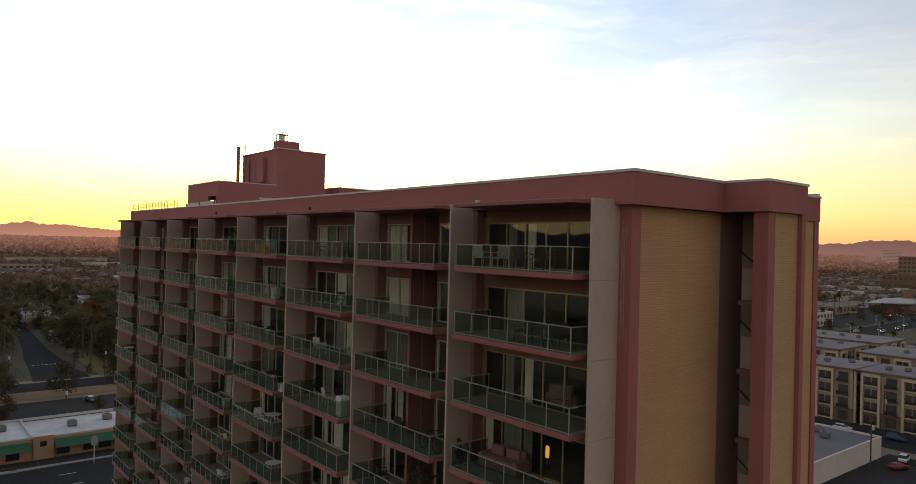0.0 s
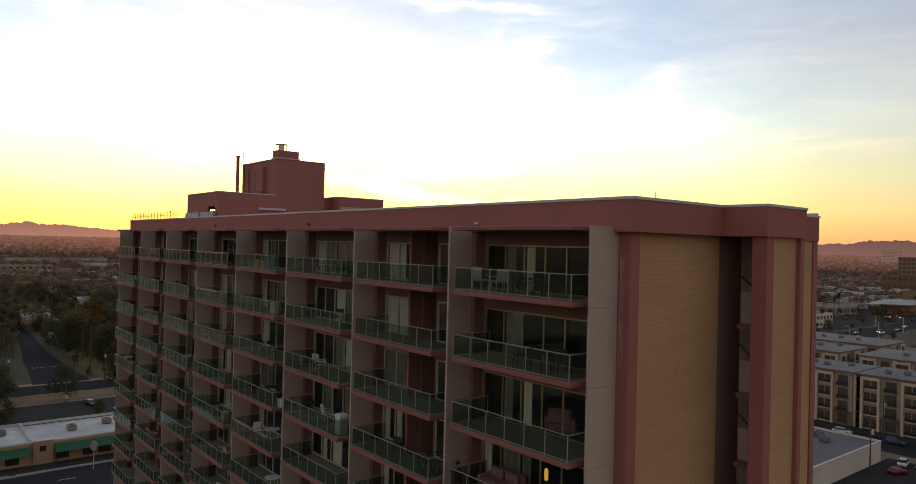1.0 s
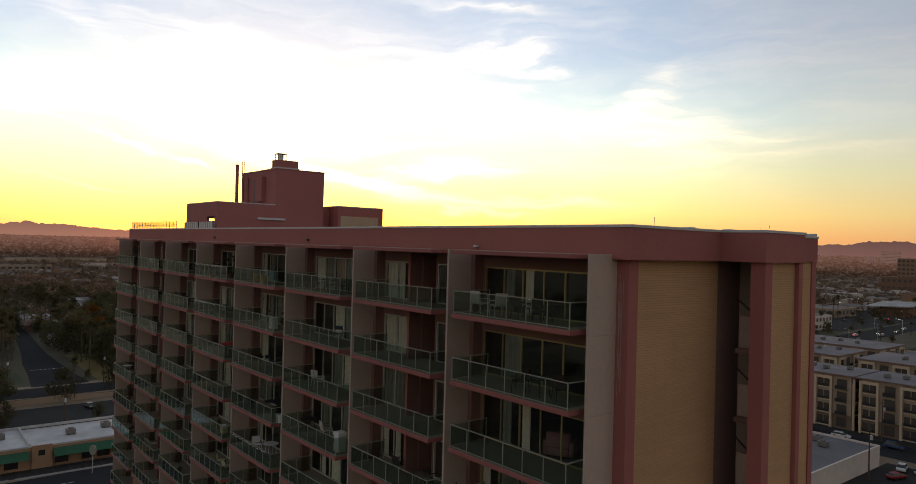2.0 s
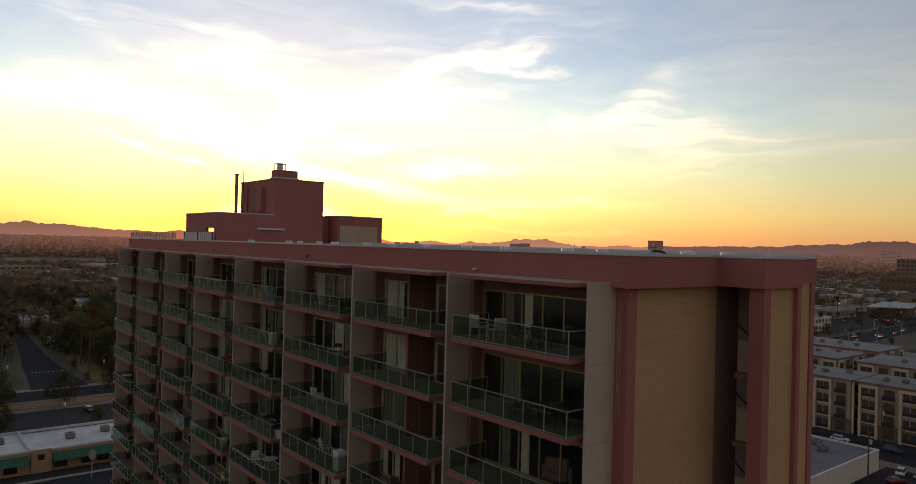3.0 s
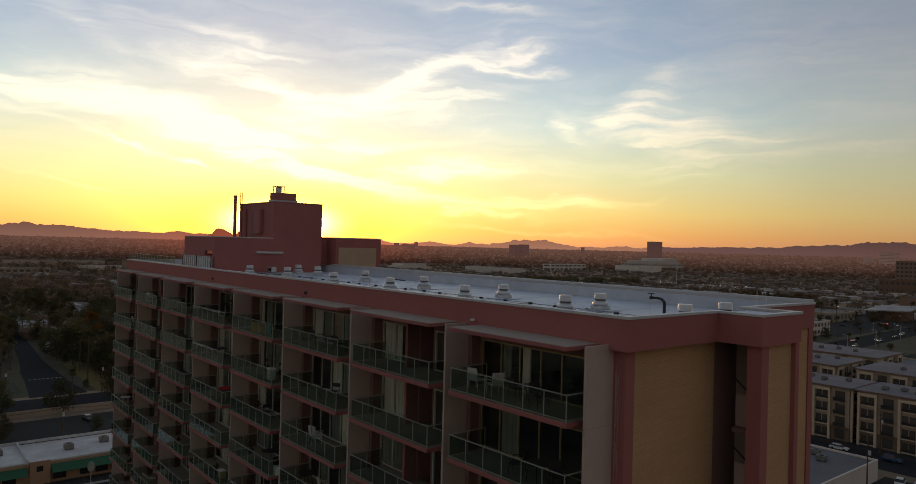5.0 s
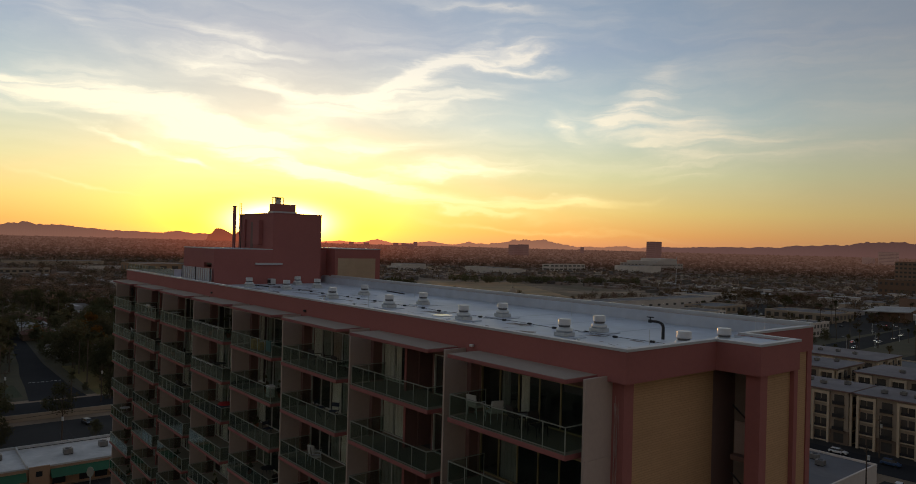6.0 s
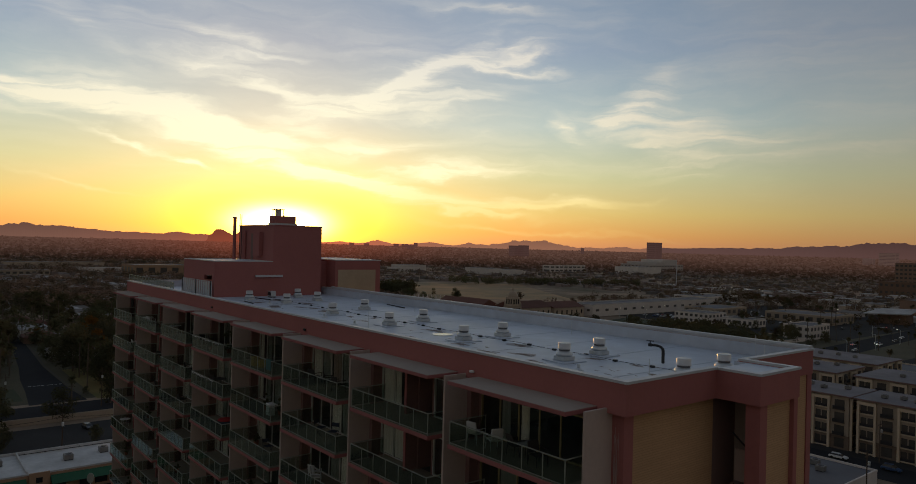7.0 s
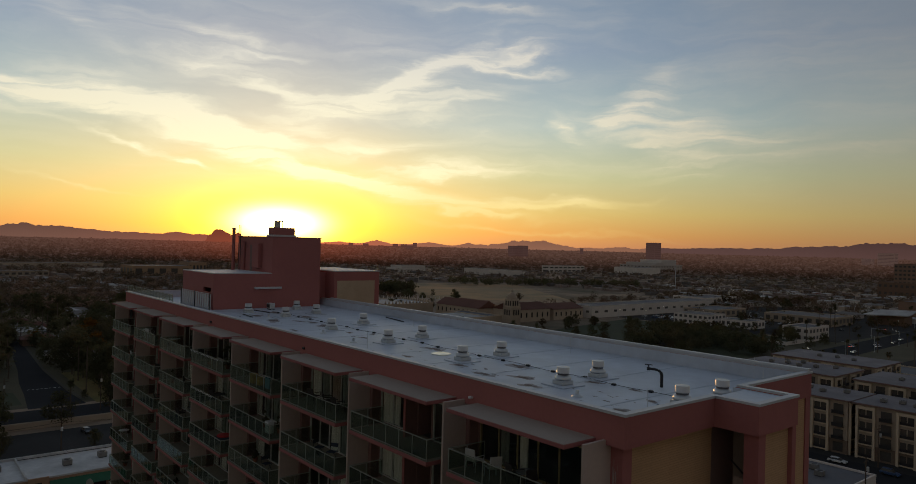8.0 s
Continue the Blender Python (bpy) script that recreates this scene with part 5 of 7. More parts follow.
def far_woods(name, count, d0, d1, b0, b1, leaf, seed, label, scale=1.0, tufts=16, near=False):
    """Tree tops of the far suburbs, joined: too many to tell apart; finer tufts on the nearer ones."""
    r = np.random.default_rng(seed)
    # even density over the ground, thinned with distance
    d = d0 * (d1 / d0) ** r.random(count)
    b = r.uniform(b0, b1, count)
    a = np.radians(50.75 - b)
    cx, cy = 15.0 - np.sin(a) * d, -20.1 + np.cos(a) * d
    keep = ~((cx > -815) & (cx < -465) & (cy > 395) & (cy < 715)) & ~((cx > -1045) & (cx < -912) & (cy > 60) & (cy < 180))
    if near:
        keep &= np.array([free_for_tree(x, y) for x, y in zip(cx, cy)])
    verts = []
    for lo, hi, many, size in ((0, 900, 90, 0.17), (900, 1500, 40, 0.26), (1500, 9000, tufts, 0.48)):
        at = keep & (d >= lo) & (d < hi)
        n = int(at.sum())
        hgt = r.uniform(3.5, 10.0, n) * scale
        rad = hgt * r.uniform(0.38, 0.65, n)
        way = r.normal(size=(n, many, 3))
        way /= np.linalg.norm(way, axis=2, keepdims=True)
        lump = 1.0 + 0.3 * np.sin(way[:, :, :1] * 5 + hgt[:, None, None] * 7) * np.sin(way[:, :, 1:2] * 6 + rad[:, None, None] * 9)
        mid = np.stack([cx[at], cy[at], hgt * 0.55], 1)[:, None, :] + way * lump * np.stack([rad, rad, hgt * 0.42], 1)[:, None, :] * r.uniform(0.6, 1.0, (n, many, 1))
        off = r.normal(size=(n, many, 3, 3)) * (rad * size)[:, None, None, None] * np.array([0.9, 0.9, 0.6])
        verts.append((mid[:, :, None, :] + off).reshape(-1, 3))
    v = np.concatenate(verts)
    v[:, 2] = np.maximum(v[:, 2], 0.05) + 46.0 * np.maximum(0.0, (np.hypot(v[:, 0], v[:, 1]) - 2200) / 2650) ** 1.25
    me = bpy.data.meshes.new(name)
    me.from_pydata(v.tolist(), [], np.arange(len(v)).reshape(-1, 3).tolist())
    return tagged(linked(name, me, leaf), label, "trees", kind="stuff")


far_woods("garden_trees", 300, 300, 640, -36, -22.5, LEAF, 61, "dense dark garden trees of the suburb", 1.0, 16, True)
far_woods("far_trees", 3300, 560, 1750, -42, -12, FAR_LEAF, 1, "dense haze-paled tree tops of the far suburbs")
far_woods("far_trees", 2100, 560, 1750, -42, -12, FAR_OLIVE, 2, "brownish, haze-paled tree tops of the far suburbs")
far_woods("far_trees", 2500, 720, 1750, -12, 42, FAR_LEAF, 3, "haze-paled tree tops across the far city", 0.85)
far_woods("far_trees", 2000, 680, 1750, -12, 42, FAR_OLIVE, 4, "brownish, haze-paled tree tops across the far city", 0.75)
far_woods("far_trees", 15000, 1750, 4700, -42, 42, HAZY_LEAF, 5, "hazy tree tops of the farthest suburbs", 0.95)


def grove(count, corners, leaf, seed, label, h0=5.0, h1=10.0):
    """Close-set trees of a park inside four corners, crowns run together."""
    r = np.random.default_rng(seed)
    q = np.array(corners, float)
    u, v = r.random(count)[:, None], r.random(count)[:, None]
    at = (q[0] * (1 - u) + q[1] * u) * (1 - v) + (q[3] * (1 - u) + q[2] * u) * v
    hgt = r.uniform(h0, h1, count)
    rad = hgt * r.uniform(0.38, 0.6, count)
    tufts = 150
    d = r.normal(size=(count, tufts, 3))
    d /= np.linalg.norm(d, axis=2, keepdims=True)
    lump = 1.0 + 0.25 * np.sin(d[:, :, :1] * 5 + hgt[:, None, None] * 7) * np.sin(d[:, :, 1:2] * 6 + rad[:, None, None] * 9)
    mid = np.stack([at[:, 0], at[:, 1], hgt * 0.6], 1)[:, None, :] + d * lump * np.stack([rad, rad, hgt * 0.4], 1)[:, None, :] * r.uniform(0.6, 1.0, (count, tufts, 1))
    off = r.normal(size=(count, tufts, 3, 3)) * (rad * 0.13)[:, None, None, None]
    p = (mid[:, :, None, :] + off).reshape(-1, 3)
    p[:, 2] = np.maximum(p[:, 2], 0.05)
    me = bpy.data.meshes.new("park_trees")
    me.from_pydata(p.tolist(), [], np.arange(len(p)).reshape(-1, 3).tolist())
    return tagged(linked("park_trees", me, leaf), label, "trees", kind="stuff")


grove(150, [(-226, 300), (-275, 400), (-236, 408), (-160, 350)], LEAF, 71, "dense dark green trees of the park")
grove(120, [(-735, 590), (-600, 840), (-640, 880), (-790, 620)], LEAF, 72, "tree belt beyond the playing field", 6, 12)
grove(26, [(-600, 396), (-625, 440), (-650, 440), (-625, 392)], LEAF, 73, "tall dark trees beside the playing field", 9, 16)
grove(60, [(-440, 640), (-320, 700), (-340, 800), (-480, 760)], LEAF_OLIVE, 74, "trees round the far parking lots", 5, 10)
grove(70, [(-250, 470), (-60, 560), (-80, 680), (-300, 560)], LEAF_OLIVE, 75, "street trees among the low buildings", 4, 8)


# ---- houses and far buildings ----
def house_kind(w, d, h, pitch, wall, roof, label, flat=False):
    t = thing("house", label, "house", "suburban houses")
    part("wall", boxes((-w / 2, w / 2, -d / 2, d / 2, 0, h)), wall, t)
    bm = bmesh.new()
    if flat:
        box(bm, -w / 2 - 0.2, w / 2 + 0.2, -d / 2 - 0.2, d / 2 + 0.2, h + 0.002, h + 0.45)
    else:
        e = 0.5
        a = [bm.verts.new(p) for p in ((-w / 2 - e, -d / 2 - e, h), (w / 2 + e, -d / 2 - e, h), (w / 2 + e, d / 2 + e, h), (-w / 2 - e, d / 2 + e, h))]
        r0, r1 = bm.verts.new((-w / 2 + d * 0.3, 0, h + pitch)), bm.verts.new((w / 2 - d * 0.3, 0, h + pitch))
        for f in ((a[0], a[1], r1, r0), (a[2], a[3], r0, r1), (a[1], a[2], r1), (a[3], a[0], r0), (a[3], a[2], a[1], a[0])):
            bm.faces.new(f)
    part("roof", bm, roof, t)
    for x in (w * 0.22,):
        for s in (-1, 1):
            part("window", boxes((x - 1.1, x + 1.1, s * (d / 2 + 0.02) - 0.03, s * (d / 2 + 0.02) + 0.03, 0.9, 2.1)), WINDOW_DARK, t)
    return t


hk = [house_kind(16, 10, 3.0, 1.8, BEIGE_WALL, GREY_ROOF, "low beige house with a grey hipped roof"),
      house_kind(20, 11, 3.0, 2.0, WHITE_WALL, GREY_ROOF, "low white house with a grey hipped roof"),
      house_kind(15, 12, 3.1, 2.0, BROWN_WALL, CLAY_ROOF, "low brown house with a clay tile roof"),
      house_kind(24, 14, 4.0, 0, WHITE_WALL, WHITE_ROOF, "low white house with a flat roof", True),
      house_kind(18, 10, 3.0, 1.6, BEIGE_WALL, WHITE_ROOF, "low beige house with a pale roof")]
rh = random.Random(5)
for i, t in enumerate(hk):
    t.location = ((-290, 62, 0), (-322, 58, 0), (-285, -6, 0), (-420, 75, 0), (-315, -4, 0))[i]
count = 0
while count < 120:
    x, y = bearing(rh.uniform(-36, -22), rh.uniform(300, 1000))
    x, y = round(x / 28) * 28 + rh.uniform(-3, 3), round(y / 42) * 42 + rh.uniform(-4, 4)
    if free_for_tree(x, y) and free_for_tree(x + 12, y + 8) and free_for_tree(x - 12, y - 8):
        copy_thing(rh.choices(hk, (4, 3, 2, 1, 3))[0], pose(x, y, 0, 0, 0, rh.choice((0, 90, 180, 270))))
        count += 1
count = 0
while count < 62:
    x, y = bearing(rh.uniform(-9, 36), rh.uniform(560, 1100))
    x, y = round(x / 40) * 40 + rh.uniform(-5, 5), round(y / 50) * 50 + rh.uniform(-5, 5)
    if free_for_tree(x, y) and not (-560 < x < -160 and 280 < y < 640) and not (-820 < x < -470 and 400 < y < 710):
        copy_thing(rh.choices(hk, (2, 3, 1, 4, 3))[0], pose(x, y, 0, 0, 0, rh.choice((0, 90, 180, 270))))
        count += 1


def far_blocks(name, count, d0, d1, b0, b1, material, seed, label):
    r = np.random.default_rng(seed)
    bm_v, bm_f = [], []
    for i in range(count):
        x, y = bearing(r.uniform(b0, b1), d0 * (d1 / d0) ** r.random())
        if -815 < x < -465 and 395 < y < 715:
            continue
        w, d, h = r.uniform(7, 17), r.uniform(7, 15), r.uniform(2.8, 4.6)
        b = len(bm_v)
        rise = lift(math.hypot(x, y))
        bm_v += [(x + sx * w / 2, y + sy * d / 2, z + rise) for z in (0, h) for sx, sy in ((-1, -1), (1, -1), (1, 1), (-1, 1))]
        bm_f += [tuple(b + q for q in f) for f in ((4, 5, 6, 7), (0, 1, 5, 4), (1, 2, 6, 5), (2, 3, 7, 6), (3, 0, 4, 7))]
    me = bpy.data.meshes.new(name)
    me.from_pydata(bm_v, [], bm_f)
    return tagged(linked(name, me, material), label, "houses", kind="stuff")


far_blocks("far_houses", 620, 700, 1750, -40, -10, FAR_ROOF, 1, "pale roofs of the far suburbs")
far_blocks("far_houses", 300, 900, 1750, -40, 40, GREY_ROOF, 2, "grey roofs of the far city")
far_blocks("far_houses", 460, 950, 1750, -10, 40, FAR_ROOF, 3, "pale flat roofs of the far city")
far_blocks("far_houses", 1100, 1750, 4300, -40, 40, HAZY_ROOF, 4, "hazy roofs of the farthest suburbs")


def block_building(name, label, x0, x1, y0, y1, h, wall, rows, cols_x, cols_y, parapet=0.6, win=(0.55, 0.5), roof=None, category="building", pane=None):
    """Flat-roofed building with windows set into its two seen sides (towards -y and +x)."""
    t = thing(name, label, category, at=((x0 + x1) / 2, (y0 + y1) / 2, 0))
    hx, hy = (x1 - x0) / 2, (y1 - y0) / 2
    part("wall", boxes((-hx, hx, -hy, hy, 0, h)), wall, t)
    part("parapet", ring_wall([(-hx, -hy), (hx, -hy), (hx, hy), (-hx, hy)], 0.4, h + 0.002, h + parapet, 0.05), wall, t)
    part("roof", boxes((-hx + 0.42, hx - 0.42, -hy + 0.42, hy - 0.42, h + 0.004, h + 0.06)), roof or GREY_MEMBRANE, t)
    fh = h / rows if rows else 0
    for r in range(rows):
        zc = fh * (r + 0.55)
        zh = fh * win[1] / 2
        for i in range(cols_x):
            xc = -hx + 2 * hx * (i + 0.5) / cols_x
            xw = 2 * hx / cols_x * win[0] / 2
            part("window", boxes((xc - xw, xc + xw, -hy - 0.04, -hy + 0.1, zc - zh, zc + zh)), pane or WINDOW_DIM, t)
        for i in range(cols_y):
            yc = -hy + 2 * hy * (i + 0.5) / cols_y
            yw = 2 * hy / cols_y * win[0] / 2
            part("window", boxes((hx - 0.1, hx + 0.04, yc - yw, yc + yw, zc - zh, zc + zh)), pane or WINDOW_DIM, t)
    return t


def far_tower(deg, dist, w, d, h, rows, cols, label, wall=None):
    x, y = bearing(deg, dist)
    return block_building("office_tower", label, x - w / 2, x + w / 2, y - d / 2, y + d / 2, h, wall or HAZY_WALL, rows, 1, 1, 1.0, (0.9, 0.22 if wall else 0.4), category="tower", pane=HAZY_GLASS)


far_tower(15.8, 3300, 48, 48, 92, 10, 6, "dark glass office tower far across the city")
far_tower(4.65, 3200, 34, 30, 62, 8, 5, "far hotel slab on the horizon", HAZY_WALL)
far_tower(5.45, 3200, 40, 30, 64, 8, 5, "far hotel slab on the horizon", HAZY_WALL)
far_tower(31.8, 3400, 64, 40, 71, 12, 6, "pale apartment high-rise near the hills", HAZY_PALE)
far_tower(30.6, 3500, 40, 30, 46, 10, 4, "pale apartment high-rise near the hills", HAZY_PALE)
ox, oy = bearing(33.6, 1150)
block_building("office_building", "broad brown base of a far office block", ox - 40, ox + 40, oy - 30, oy + 30, 20, BROWN_WALL, 2, 12, 10, 0.6, (0.5, 0.35))
block_building("office_tower", "brown office block with a dim window grid", ox - 24, ox + 24, oy - 18, oy + 18, 45, BROWN_WALL, 8, 9, 9, 1.0, (0.6, 0.45), category="tower")
far_tower(-3.8, 4000, 30, 30, 52, 8, 4, "tiny far tower on the horizon")
for deg, w, h in ((-3.4, 16, 68), (-4.3, 40, 57), (-5.0, 30, 59), (-7.4, 34, 56), (-8.6, 24, 58)):
    far_tower(deg, 4500, w, 20, h, 6, 3, "tiny far downtown block on the horizon")
far_tower(10.2, 4000, 14, 14, 60, 8, 3, "tiny far tower on the horizon")
block_building("school_building", "long white two-storey school building with a flat roof", -372, -346, 416, 596, 9, WHITE_WALL, 1, 3, 15, 0.6, (0.35, 0.2))
clinic = block_building("clinic_building", "stepped white clinic building far off", -1190, -1085, 1550, 1690, 17, WHITE_WALL, 2, 9, 11, 0.6, (0.5, 0.3))
part("upper_wing", boxes((-30, 40, -10, 58, 17.1, 31)), WHITE_WALL, clinic)
part("middle_wing", boxes((-50, 48, -46, -12, 17.1, 24)), WHITE_WALL, clinic)
block_building("office_building", "pale two-storey office far beyond the field", -1096, -1072, 1142, 1262, 15, WHITE_WALL, 2, 1, 8, 0.6, (0.7, 0.4))
block_building("store_building", "low white store with a flat roof", -1020, -992, 915, 985, 6, WHITE_WALL, 0, 0, 0, 0.5, roof=WHITE_ROOF)
block_building("store_building", "low pale store with a flat roof", -1175, -1146, 770, 832, 7, WHITE_WALL, 0, 0, 0, 0.5, roof=WHITE_ROOF)
block_building("school_building", "long low tan school beyond the sports field", -1075, -1052, 84, 150, 7, BEIGE_WALL, 1, 1, 9, 0.5, (0.6, 0.4))
block_building("store_building", "low white store beyond the suburb", -1150, -1131, 200, 262, 7, WHITE_WALL, 0, 0, 0, 0.5, roof=WHITE_ROOF)
block_building("warehouse", "broad tan warehouse beyond the suburb", -1080, -1015, 245, 325, 15, MALL_WALL, 1, 4, 5)
block_building("warehouse", "taller tan warehouse hall beyond the suburb", -1074, -1030, 326, 352, 20, MALL_WALL, 1, 4, 5)

# shops beside the avenue
mall = thing("shopping_strip", "low peach stucco shop row with green awnings and white roof", "shops", at=(-158.5, 0, 0))
part("wall", boxes((-8.5, 8.5, -45, 3.4, 0, 4.3), (-8.5, 8.0, 3.41, 60, 0, 4.1)), MALL_WALL, mall)
part("roof", boxes((-8.3, 8.0, -44.7, 3.1, 4.302, 4.34), (-8.3, 7.7, 3.7, 59.7, 4.102, 4.14)), WHITE_ROOF, mall, "white coated roof with worn patches")
part("parapet", boxes((-8.5, -8.2, -45, 60, 4.35, 4.9), (8.2, 8.5, -45, 3.4, 4.304, 4.6), (7.7, 8.0, 3.42, 60, 4.104, 4.45), (-8.19, 8.19, 3.1, 3.4, 4.35, 4.95)), WHITE_ROOF, mall, "white coated parapet")
for y0, y1 in ((-44, -12), (-11.5, 3.0), (7.4, 30), (30.5, 58)):
    bm = bmesh.new()
    a = [bm.verts.new(p) for p in ((8.52, y0, 3.7), (10.6, y0, 2.4), (10.6, y1, 2.4), (8.52, y1, 3.7), (8.52, y0, 2.4), (8.52, y1, 2.4))]
    for f in ((0, 1, 2, 3), (0, 4, 1), (2, 5, 3), (1, 4, 5, 2)):
        bm.faces.new([a[i] for i in f])
    part("awning", bm, AWNING, mall, "dark green sloping awning")
part("pier", boxes((8.502, 8.9, 3.5, 7.2, 0, 4.7)), MALL_WALL, mall, "peach stucco pier with a square window")
part("pier_window", boxes((8.88, 8.92, 4.7, 5.9, 2.6, 3.7)), WINDOW_DARK, mall)
for y in (-7, -4, 0.0, 9.0, 14, 17, 20, 27, 31, 36, 42, 50, -14, -20, -26, -32):
    part("shop_window", boxes((8.45, 8.56, y - 1.2, y + 1.2, 0.5, 2.3)), WINDOW_DARK, mall)


sign = thing("shop_sign", "small pale oval shop sign on a thin post", "sign", at=(-140.3, 12.85, 0))
part("post", rod(bmesh.new(), (0, 0, 0), (0, 0, 3.6), 0.09, 8), STEEL, sign)
bm = bmesh.new()
lathe(bm, [(0.0, -0.12), (0.95, -0.12), (1.0, 0.0), (0.95, 0.12), (0.0, 0.12)], 22)
bmesh.ops.transform(bm, matrix=pose(0, 0, 4.7, 90, 0, 60) @ Matrix.Diagonal((0.7, 1.05, 1, 1)), verts=bm.verts)
part("board", bm, CURTAIN_GREY, sign, "pale green oval board")
for y in (-14, -11, -8, -5, -2, 1, 4, 7, 10, 13, 16, 19, 22, 25):
    tagged(part("bay_line", boxes((-148.8, -145.2, y, y + 0.10, 0.03, 0.034)), SIDE_PAVE), "dull grey parking bay line", "road marking", kind="structure")
UNIT_GREY = surface("weathered_unit_steel", (0.24, 0.23, 0.215), 0.6, 0.25, 3.0, 0.8, 0.05, metal=0.2)


def rooftop_unit(x, y, z, s=1.0):
    t = thing("rooftop_cooler", "boxy grey rooftop cooling unit", "air conditioner", "rooftop units", at=(x, y, z))
    part("case", soft(boxes((-0.9 * s, 0.9 * s, -0.9 * s, 0.9 * s, 0.15, 1.25 * s)), 0.05), UNIT_GREY, t)
    part("stand", boxes((-0.8 * s, 0.8 * s, -0.8 * s, 0.8 * s, 0, 0.15)), BLACK, t)
    bm = bmesh.new()
    lathe(bm, [(0.6 * s, 1.251 * s), (0.6 * s, 1.35 * s), (0.0, 1.37 * s)], 12)
    part("fan_ring", bm, BLACK, t)
    return t


for x, y in ((-158, 12.0), (-160, 19.5), (-157, -3.0), (-160, -1.0), (-156, -6), (-159, 30)):
    rooftop_unit(x, y, 4.34 if y < 3.4 else 4.14)

# white-roofed workshop and flats
shop = block_building("workshop", "low white block workshop with a grey flat roof", -66, -47, 96, 156.5, 4.3, WHITE_WALL, 0, 0, 0, 0.5, roof=GREY_MEMBRANE)
for x, y in ((-58, 150), (-55, 146), (-60, 140), (-56, 132)):
    rooftop_unit(x, y, 4.36)


CREAM_WALL = surface("cream_stucco", (0.60, 0.49, 0.35), 0.85, 0.12, 0.8, 0.15, 0.05)
FLAT_WALL = surface("warm_grey_stucco", (0.42, 0.345, 0.26), 0.85, 0.12, 0.8, 0.15, 0.05)
STONE_WALL = surface("brown_stone_base", (0.20, 0.15, 0.11), 0.9, 0.2, 2.0, 0.3, 0.1)
GLASS_DARK = surface("dark_curtained_window", (0.085, 0.078, 0.07), 0.2, 0.3, 0.6, 0.2, 0.0, spec=0.6)


LILAC_ROOF = surface("lilac_grey_roof", (0.20, 0.19, 0.205), 0.8, 0.3, 0.5, 0.08, 0.05)


def flats(x0, x1, y0, y1, h, label):
    """Four-storey flats: framed cream bays with paired windows, recessed balconies between, dark eaves."""
    t = block_building("apartment_block", label, x0, x1, y0, y1, h, FLAT_WALL, 0, 0, 0, 0.25, roof=GREY_MEMBRANE, category="apartment building")
    hx, hy = (x1 - x0) / 2, (y1 - y0) / 2
    part("eave_band", boxes((-hx - 0.85, hx + 0.85, -hy - 0.85, hy + 0.85, h - 0.10, h + 0.26)), DARK, t, "dark brown eave band")
    part("roof_sheet", boxes((-hx - 0.8, hx + 0.8, -hy - 0.8, hy + 0.8, h + 0.264, h + 0.31)), LILAC_ROOF, t, "lilac-grey flat roof sheet")
    part("plinth", boxes((-hx - 0.12, hx + 0.12, -hy - 0.12, hy + 0.12, 0, h * 0.26)), STONE_WALL, t, "brown stone base storey")
    fl = 4
    fh = (h - 0.6) / fl
    for side, length in ((0, 2 * hx), (1, 2 * hy)):
        n = max(2, int(round(length / 5.0)))
        pitch = length / n

        def at(u0, u1, d0, d1, z0, z1):
            """A box on the -y face (side 0) or the +x face (side 1): along, outwards, up."""
            if side == 0:
                return (u0, u1, -hy - d1, -hy - d0, z0, z1)
            return (hx + d0, hx + d1, u0, u1, z0, z1)

        for i in range(n):
            c = -length / 2 + pitch * (i + 0.5)
            if i % 2 == 0:
                for s in (-1, 1):
                    part("bay_frame", boxes(at(c + s * 2.1 - 0.3, c + s * 2.1 + 0.3, 0.14, 0.75, 0.0, h - 0.46)), CREAM_WALL, t)
                part("bay_head", boxes(at(c - 1.79, c + 1.79, 0.14, 0.7, h - 1.3, h - 0.462)), CREAM_WALL, t)
            for f in range(fl):
                z = fh * f + 0.55
                if i % 2 == 0:
                    for s in (-0.85, 0.85):
                        part("window", boxes(at(c + s - 0.7, c + s + 0.7, 0.125, 0.16, z, z + fh * 0.68)), GLASS_DARK, t)
                    part("bay_sill", boxes(at(c - 1.79, c + 1.79, 0.162, 0.45, z - 0.35, z - 0.05)), CREAM_WALL, t)
                    part("window_rail", boxes(at(c - 1.6, c + 1.6, 0.35, 0.40, z + 0.05, z + 0.75)), BLACK, t)
                else:
                    part("window", boxes(at(c - 1.3, c + 1.3, 0.125, 0.155, z, z + fh * 0.72)), GLASS_DARK, t)
                    if f:
                        part("balcony_slab", boxes(at(c - 1.5, c + 1.5, 0.13, 1.0, z - 0.25, z - 0.1)), STONE_WALL, t)
                        part("balcony_rail", boxes(at(c - 1.5, c + 1.5, 0.94, 0.99, z - 0.098, z + 0.85)), BLACK, t)
    return t


